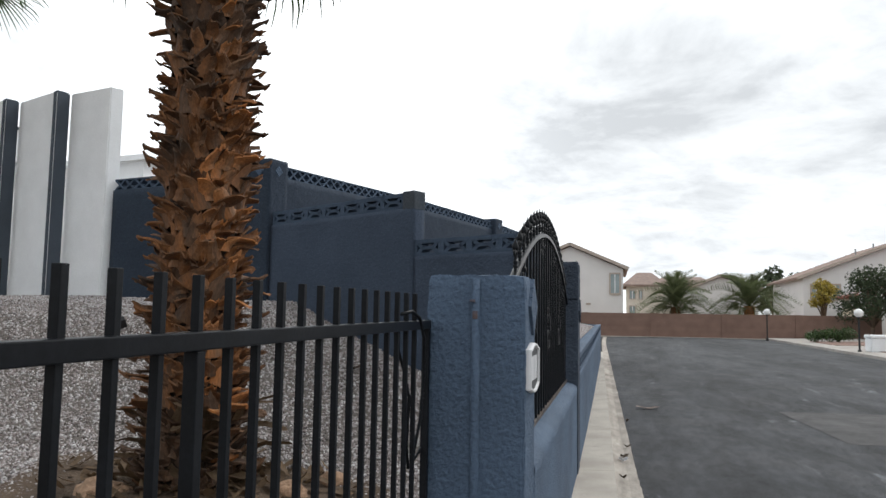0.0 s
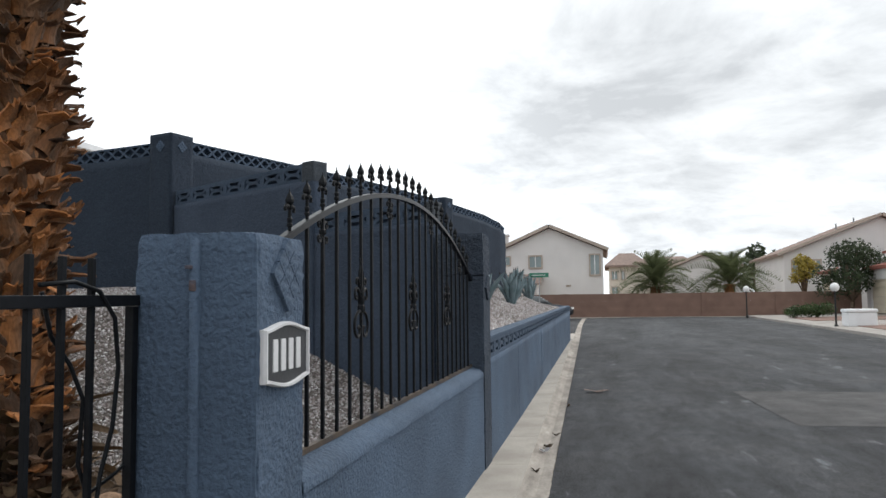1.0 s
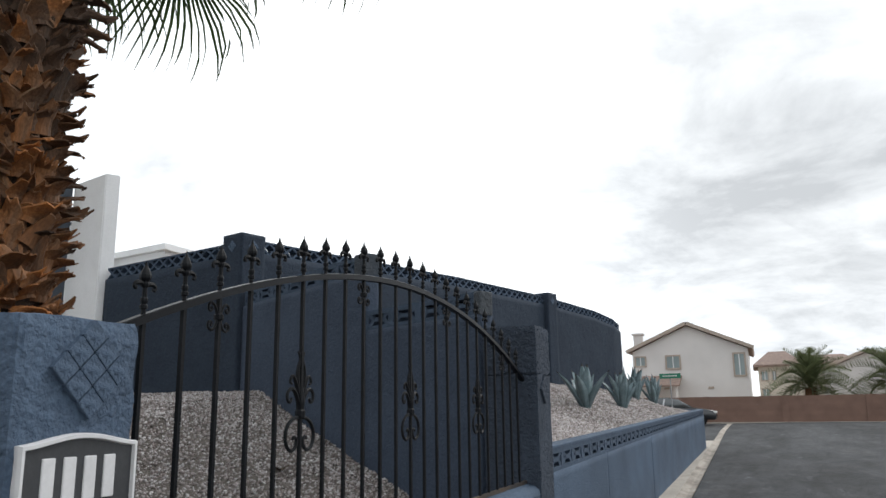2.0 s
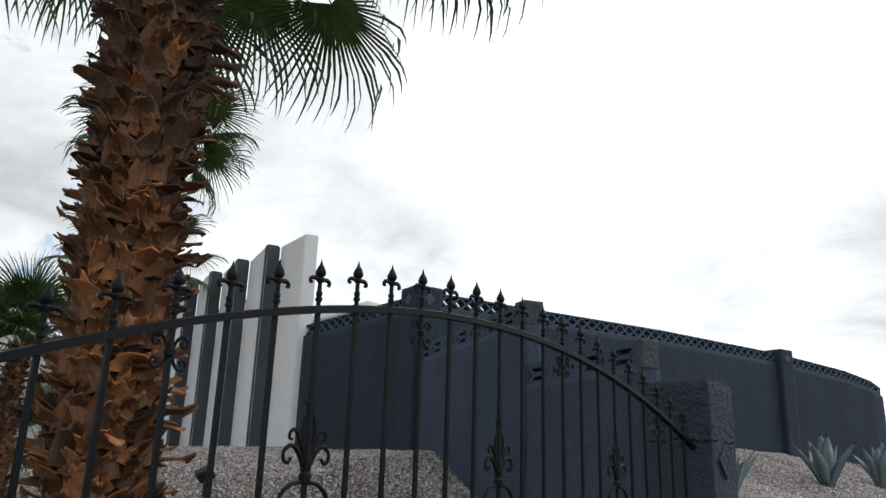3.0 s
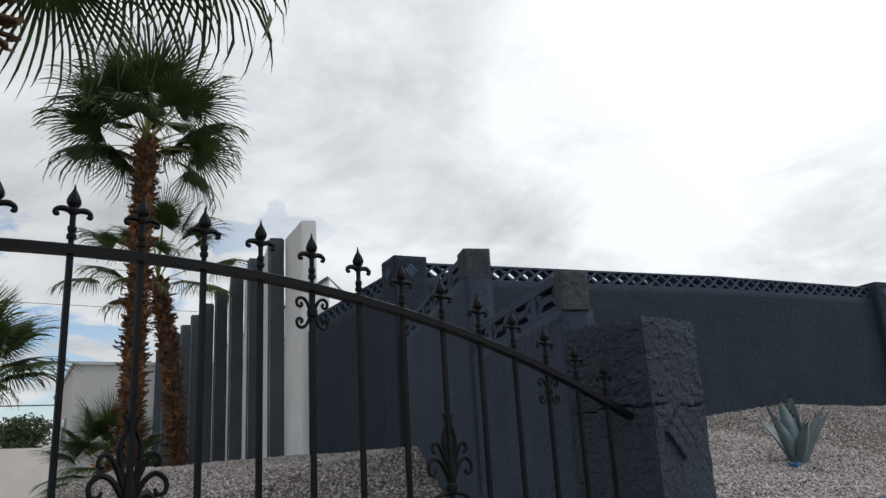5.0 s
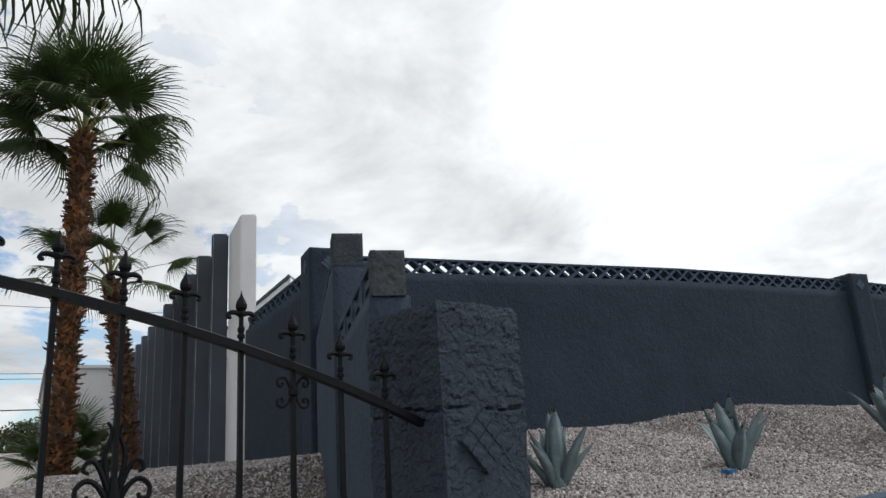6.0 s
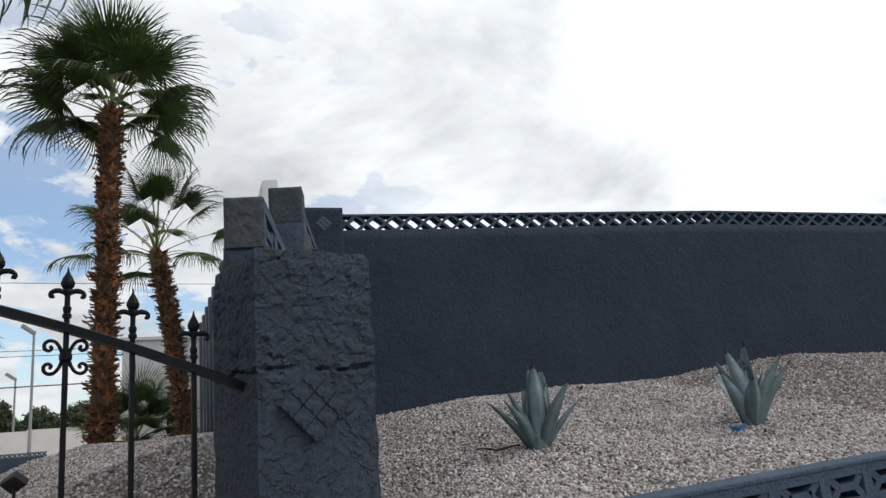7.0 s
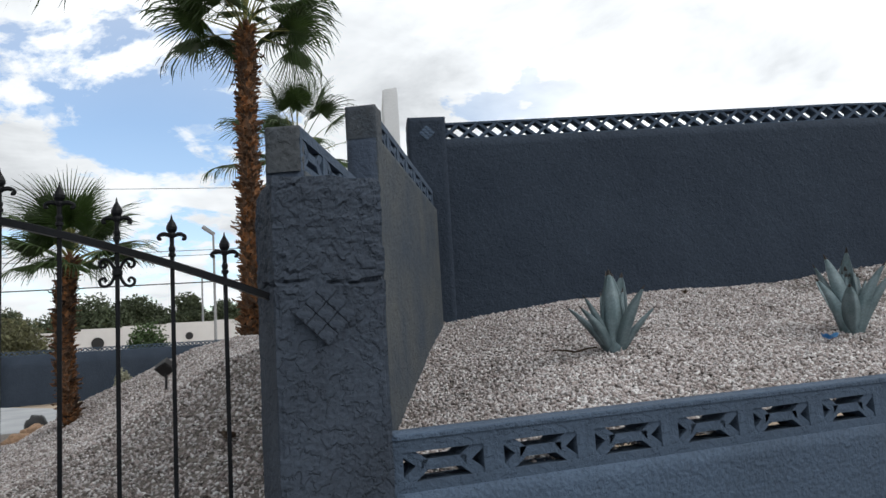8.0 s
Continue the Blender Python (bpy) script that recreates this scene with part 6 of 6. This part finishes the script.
strip("pavement_right", [y for y in YS if -40 < y < 57.5] + [57.85], lambda y: [(10.43, road_z(y) - 0.04), (10.45, kerb_z(y)), (10.63, kerb_z(y) + 0.01), (11.6, kerb_z(y) + 0.02), (18.2, kerb_z(y) + 0.10), (60, kerb_z(y) + 0.12)], M_PATH,
      "pale concrete kerb, path and driveways across the street", "pavement")
for i, (y0, y1, mt, lb) in enumerate(((33.2, 38.6, M_REDGRAVEL, "reddish gravel planting strip between driveways"), (45.2, 51.0, M_REDGRAVEL, "reddish gravel planting strip between driveways"), (20.0, 29.0, M_GRASS, "patch of yellowed lawn by the kerb"))):
    bm = bmesh.new()
    prism(bm, [(11.7, y0), (17.4, y0), (17.4, y1), (11.7, y1)], kerb_z(y0) - 0.05, [kerb_z(y0) + 0.05, kerb_z(y0) + 0.12, kerb_z(y1) + 0.12, kerb_z(y1) + 0.05])
    tagged(part("planting_strip", bm, mt), lb, "ground", kind="structure")


def townhouse(y0, door_mat, label, flue=False):
    root = tagged(empty("garage_house", pose(18.0, y0, kerb_z(y0 + 2) + 0.14)), label, "house", "garage houses across the street")
    bm = bmesh.new()                 # front wall with the door opening
    for lo, hi in (((0, -0.6, -0.5), (0.3, 0.0, 3.25)), ((0, 4.6, -0.5), (0.3, 5.4, 3.25)), ((0, 0.0, 2.2), (0.3, 4.6, 3.0))):
        box(bm, lo, hi)
    part("wall", bm, M_WHITEHOUSE, root, "white stucco garage front")
    for yy in (-0.6, 5.15):
        bm = bmesh.new()
        f = [(0.3, -0.5), (5.88, -0.5), (5.88, 4.60), (5.4, 4.60), (0.3, 3.27)]
        a = [bm.verts.new((x + 0.002, yy, z)) for x, z in f]
        b = [bm.verts.new((x + 0.002, yy + 0.25, z)) for x, z in f]
        bm.faces.new(a)
        bm.faces.new(b[::-1])
        for i in range(5):
            bm.faces.new((a[(i + 1) % 5], a[i], b[i], b[(i + 1) % 5]))
        part("side_wall", bm, M_WHITEHOUSE, root, "sloping white stucco parapet wall")
    slope_tiles(root, (-0.25, -0.34, 2.98), (0, 5.48, 0), (3.2, 0, 0.8), M_REDTILE, 14, 7)
    slope_tiles(root, (5.7, -3.5, 4.72), (0, 11.7, 0), (4.6, 0, 1.25), M_REDTILE, 30, 12)
    bm = bmesh.new()
    box(bm, (5.9, -3.3, -0.3), (15.0, 8.2, 4.62))
    part("main_wall", bm, M_WHITEHOUSE, root)
    bm = bmesh.new()
    box(bm, (2.6, -0.3, 3.3), (6.2, 5.1, 3.45))
    part("flat_roof", bm, M_WHITEHOUSE, root)
    door = empty("garage_door")
    door.parent = root
    for i in range(4):
        bm = bmesh.new()
        box(bm, (0.10, 0.03, 0.02 + i * 0.545), (0.16, 4.57, 0.02 + i * 0.545 + 0.535), None, 0.012)
        part("door_panel", bm, door_mat, door)
    if flue:
        bm = bmesh.new()
        box(bm, (5.6, 8.25, 3.5), (6.4, 9.05, 5.5), None, 0.03)
        box(bm, (5.45, 8.1, 5.5), (6.55, 9.2, 5.7), None, 0.03)
        lathe(bm, [(0.20, 5.7), (0.20, 5.95), (0.30, 5.98), (0.08, 6.1)], 10, Matrix.Translation((6.0, 8.65, 0)))
        part("chimney", bm, M_WHITEHOUSE, root, "round-capped chimney")
    return root


M_SIGN = material("sign_green", (0.02, 0.16, 0.10), 0.5, 0.05, 3, 0.0)
M_DOORTAN = material("beige_door", (0.60, 0.53, 0.42), 0.6, 0.04, 1, 0.1, 20)
townhouse(40.0, M_WHITE, "white stucco garage house with a white door and red tiles")
townhouse(51.7, M_DOORTAN, "white stucco garage house with a beige door and red tiles", True)
townhouse(63.2, M_DOORTAN, "white stucco garage house with a beige door and red tiles")
townhouse(28.6, M_WHITE, "white stucco garage house with a white door and red tiles")


def globe_lamp(x, y, h, label):
    root = tagged(empty("street_lamp", pose(x, y, kerb_z(y))), label, "street lamp", "globe lamps along the street")
    bm = bmesh.new()
    lathe(bm, [(0.09, -0.1), (0.09, 0.06), (0.045, 0.10), (0.04, h - 0.28), (0.06, h - 0.24), (0.09, h - 0.20)], 12)
    part("post", bm, M_PLASTIC, root, "black metal post")
    bm = bmesh.new()
    bmesh.ops.create_uvsphere(bm, u_segments=18, v_segments=12, radius=0.20, matrix=Matrix.Translation((0, 0, h - 0.02)))
    part("globe", bm, M_GLOBE, root, "white glass globe", True)
    return root


globe_lamp(10.9, 38.3, 1.78, "black post lamp with a white globe by the kerb")
globe_lamp(9.98, 54.8, 1.85, "black post lamp with a white globe by the brown wall")
box_root = tagged(empty("utility_box", pose(11.95, 38.6, kerb_z(38.6))), "weathered white utility cabinet on a pad beside the lamp", "cabinet")
bm = bmesh.new()
box(bm, (-0.6, -0.5, 0.0), (0.6, 0.5, 0.62), None, 0.05)
part("body", bm, M_WHITE, box_root)
bm = bmesh.new()
box(bm, (-0.64, -0.54, 0.62), (0.64, 0.54, 0.78), None, 0.07)
part("lid", bm, M_WHITE, box_root)
bush(11.9, 50.0, kerb_z(55), 1.5, 0.8, M_LEAF, "low trimmed green shrub in reddish gravel", 51)
bush(13.1, 50.3, kerb_z(55), 2.0, 1.0, M_LEAF, "wide trimmed green shrub in reddish gravel", 52, 1800)
bush(16.3, 46.4, kerb_z(46), 1.35, 1.25, M_LEAF, "rounded green shrub beside a garage door", 53, 5200, 0.07)
bush(17.2, 45.3, kerb_z(45), 1.1, 2.05, M_LEAF, "tall clipped green shrub beside the garage wall", 54, 5200, 0.07)
bush(12.9, 34.2, kerb_z(35), 0.9, 0.5, M_HEDGE, "dry yellowish tuft in reddish gravel", 55, 600)
bush(15.2, 36.6, kerb_z(36), 0.8, 0.5, M_HEDGE, "dry yellowish tuft in reddish gravel", 56, 600)
bush(19.6, 39.0, kerb_z(39), 0.9, 0.8, M_DARKLEAF, "dark pot plant against the white wall", 57, 700)
bush(21.2, 38.9, kerb_z(39), 0.9, 2.2, M_LEAF, "tall clipped green shrub against the white wall", 58, 1500)

# ---- the parked car ----
car = tagged(empty("car", pose(-3.95, 53.8, road_z(53.8) - 0.03) @ Matrix.Scale(1.18, 4)), "dark grey parked sedan beside the brown wall at the corner", "car")


def car_shell(profile, half, mat, name, taper=0.0, label=""):
    bm = bmesh.new()
    a = [bm.verts.new((x, -half + (taper if z > 0.95 else 0), z)) for x, z in profile]
    b = [bm.verts.new((x, half - (taper if z > 0.95 else 0), z)) for x, z in profile]
    bm.faces.new(a)
    bm.faces.new(b[::-1])
    k = len(profile)
    for i in range(k):
        bm.faces.new((a[(i + 1) % k], a[i], b[i], b[(i + 1) % k]))
    bmesh.ops.bevel(bm, geom=bm.edges[:], offset=0.04, segments=2, affect="EDGES")
    return part(name, bm, mat, car, label, True)


M_CARGLASS = material("tinted_glass", (0.05, 0.06, 0.065), 0.06, 0.05, 2, 0.0, spec=0.7)
M_CARDARK = material("dark_car_paint", (0.035, 0.037, 0.042), 0.25, 0.05, 3, 0.0, spec=0.6)
car_shell([(-2.25, 0.35), (2.2, 0.30), (2.28, 0.55), (2.1, 0.78), (1.25, 0.92), (-1.6, 0.98), (-2.2, 0.92)], 0.88, M_CARDARK, "body")
car_shell([(-1.65, 0.93), (1.15, 0.90), (0.35, 1.38), (-0.2, 1.46), (-0.9, 1.44)], 0.80, M_CARGLASS, "cabin_glass", 0.14, "dark tinted windows")
car_shell([(-0.95, 1.41), (0.38, 1.36), (-0.2, 1.475)], 0.66, M_CARDARK, "roof_panel")
for x in (-0.35, -1.15):
    for sy in (-1, 1):
        bm = bmesh.new()
        bar_m = Matrix.Translation((x, sy * 0.745, 1.16)) @ Euler((sy * 0.26, 0.2, 0)).to_matrix().to_4x4()
        box(bm, (-0.04, -0.02, -0.26), (0.04, 0.02, 0.26), bar_m)
        part("door_pillar", bm, M_CARPAINT, car)
for x in (-1.4, 1.4):
    for sy in (-1, 1):
        bm = bmesh.new()
        m = Matrix.Translation((x, sy * 0.80, 0.33)) @ Matrix.Rotation(radians(90), 4, "X")
        lathe(bm, [(0.24, -0.11), (0.32, -0.10), (0.34, -0.05), (0.34, 0.05), (0.32, 0.10), (0.24, 0.11)], 20, m)
        wheel = part("wheel", bm, M_RUBBER, car, "black tyre", True)
        bm = bmesh.new()
        lathe(bm, [(0.05, -0.125), (0.21, -0.115), (0.23, 0.0), (0.21, 0.115), (0.05, 0.125)], 14, m)
        part("rim", bm, M_STEEL, wheel, "grey alloy rim")
for sy in (-1, 1):
    bm = bmesh.new()
    box(bm, (2.0, sy * 0.62 - 0.16, 0.62), (2.26, sy * 0.62 + 0.16, 0.74), None, 0.03)
    part("headlight", bm, M_GLOBE, car, "clear headlight")
strip("side_path", [29.6, 31, 33.4], lambda y: [(-30.0, road_z(y) + 0.012), (-1.7, road_z(y) + 0.012)], M_CONCRETE, "pale concrete path at the end of the planting bed", "pavement")

# ---- beyond the yard ----
PER = [(-28.6, -14.0), (-33.3, 2.1), (-36.2, 11.3)]
bwall = tagged(empty("wall_perimeter"), "long slate blue perimeter wall beyond the driveway, lattice course on top", "wall", kind="structure")
for pa, pb in zip(PER, PER[1:]):
    wall_slab("wall_body", pa, pb, -0.1, 1.94, 2.04, 0.2, M_WALL, "", 0.5, 0.004, bwall)
    course(bwall, LATTICE, "lattice_block", pa, pb, 1.94, 2.04)
bm = bmesh.new()
prism(bm, [(-30.0, -6), (-13.5, -6), (-15.5, 5.2), (-24, 6.0), (-31.2, 1.6)], -0.08, 0.10)
tagged(part("driveway", bm, M_DRIVE), "pale concrete driveway beside the yard", "driveway", kind="structure")
side = tagged(empty("side_building"), "plain white flat-roofed building beyond the palms, shade put into its grey colour", "building")
bm = bmesh.new()
foot = [(-21.94, 11.73), (-20.3, 18.8), (-30.0, 21.0), (-31.6, 13.75)]
prism(bm, foot, 0.0, 4.98)
part("wall", bm, M_SHADED_WHITE, side)
bm = bmesh.new()
prism(bm, [(-21.88, 11.66), (-20.2, 18.9), (-30.1, 21.1), (-31.7, 13.68)], 4.98, 5.07)
part("coping", bm, M_SHADED_WHITE, side)
for px, py in ((-24.2, 12.19), (-27.6, 12.9)):
    bm = bmesh.new()
    box(bm, (-0.45, -0.04, 2.5), (0.45, 0.04, 3.6), Matrix.Translation((px, py - 0.02, 0)) @ Matrix.Rotation(math.atan2(2.02, -9.66), 4, "Z"))
    part("window", bm, M_GLASS, side, "small pale window")
white = tagged(empty("wall_white"), "pale boundary wall in steps behind the blue wall", "wall", kind="structure")
for i, (y0, y1, z) in enumerate(((-24.0, 1.9, 4.3), (1.9, 5.4, 4.5), (5.4, 9.3, 4.62), (9.3, 13.6, 4.72), (13.6, 18.0, 4.82), (18.0, 24.0, 5.1), (24.0, 31.0, 5.3))):
    bm = bmesh.new()
    box(bm, (-75.2, y0, 0.0), (-74.9 + 0.02 * i, y1, z))
    part("wall_section", bm, M_WHITEHOUSE, white)
# flat black discs: the shade inside round openings, put on as colour
for y, z, r in ((3.3, 3.15, 0.55), (11.3, 3.42, 0.36)):
    bm = bmesh.new()
    tube(bm, [(-74.84, y, z), (-74.80, y, z)], r, 18)
    part("vent", bm, M_PLASTIC, white, "dark round opening")
bush(-38.6, 7.75, 0.0, 2.9, 3.75, M_LEAF, "large rounded green bush behind the blue wall", 61, 4200, 0.10)
for i in range(7):
    bush(-41.0 - 0.9 * i, 1.9 - 1.9 * i + 0.6 * (i % 2), 0.0, 4.2, 4.0 + 0.3 * (i % 3), M_HEDGE, "olive brown hedge shrub behind the blue wall", 70 + i, 7000, 0.11)
bush(-10.3, 7.42, yz(-10.3, 7.42) - 0.05, 0.30, 0.42, M_TUFT, "pale dry tuft of grass on the gravel mound", 83, 500, 0.035, "grass tuft")
for i, (y, h, w) in enumerate(((-13, 8.0, 8), (-8, 7.4, 7), (-2, 7.8, 7), (2.5, 8.6, 7), (5.6, 8.8, 6.5), (8.6, 8.3, 6), (12.4, 9.3, 4.6), (16.5, 8.6, 4.8), (21.0, 8.8, 6), (26, 9.2, 7))):
    tree(-92 - 3 * (i % 3), y, 0.0, h, w * 1.35, h * 0.28, M_PINE, "dark green pine on the skyline", 90 + i, 9000, 0.22, "tree", 22, 0.7)


def floodlight_mast(x, y, h):
    root = tagged(empty("light_mast", pose(x, y, 0)), "tall thin grey light mast with a tilted head", "light mast", "light masts on the skyline")
    bm = bmesh.new()
    tube(bm, [(0, 0, 0), (0, 0, h)], [0.13, 0.08], 8)
    part("pole", bm, M_STEEL, root)
    bm = bmesh.new()
    box(bm, (-0.2, -1.0, -0.12), (0.35, 0.1, 0.12), Matrix.Translation((0, 0, h)) @ Euler((radians(-35), 0, 0)).to_matrix().to_4x4(), 0.03)
    part("lamp_head", bm, M_STEEL, root)


floodlight_mast(-60, 12.6, 11.0)
floodlight_mast(-80, 12.9, 9.7)
# overhead lines between two poles
line = tagged(empty("utility_line"), "overhead wires between wooden poles beyond the yard", "power line")
for y in (-95.0, 120.0):
    bm = bmesh.new()
    tube(bm, [(-70, y, -0.1), (-70, y, 21.5)], [0.20, 0.13], 8)
    part("pole", bm, M_BARK, line, "wooden pole", True)
for za, zb in ((8.9, 15.6), (8.4, 15.2), (6.6, 12.0), (15.0, 21.0)):
    bm = bmesh.new()
    tube(bm, [(-70, -95 + 215 * k / 24, za + (zb - za) * k / 24 - 1.2 * math.sin(math.pi * k / 24)) for k in range(25)], 0.055 if za < 8 else 0.028, 5)
    part("wire", bm, M_PLASTIC, line)

# ---- street sign past the planting bed ----
sign = tagged(empty("street_sign", pose(-2.01, 35.0, road_z(35) + 0.12)), "green street name sign on a thin grey post", "street sign")
bm = bmesh.new()
tube(bm, [(0, 0, -0.1), (0, 0, 2.55)], 0.025, 8)
part("post", bm, M_STEEL, sign)
bm = bmesh.new()
box(bm, (-0.42, -0.012, 2.33), (0.42, 0.012, 2.53), Matrix.Translation((0, -0.035, 0)), 0.004)
part("sign_plate", bm, M_SIGN, sign, "green plate")
bm = bmesh.new()
box(bm, (-0.30, -0.056, 2.415), (0.28, -0.048, 2.445))
part("bar", bm, M_PLATERIM, sign, "white bar of lettering")
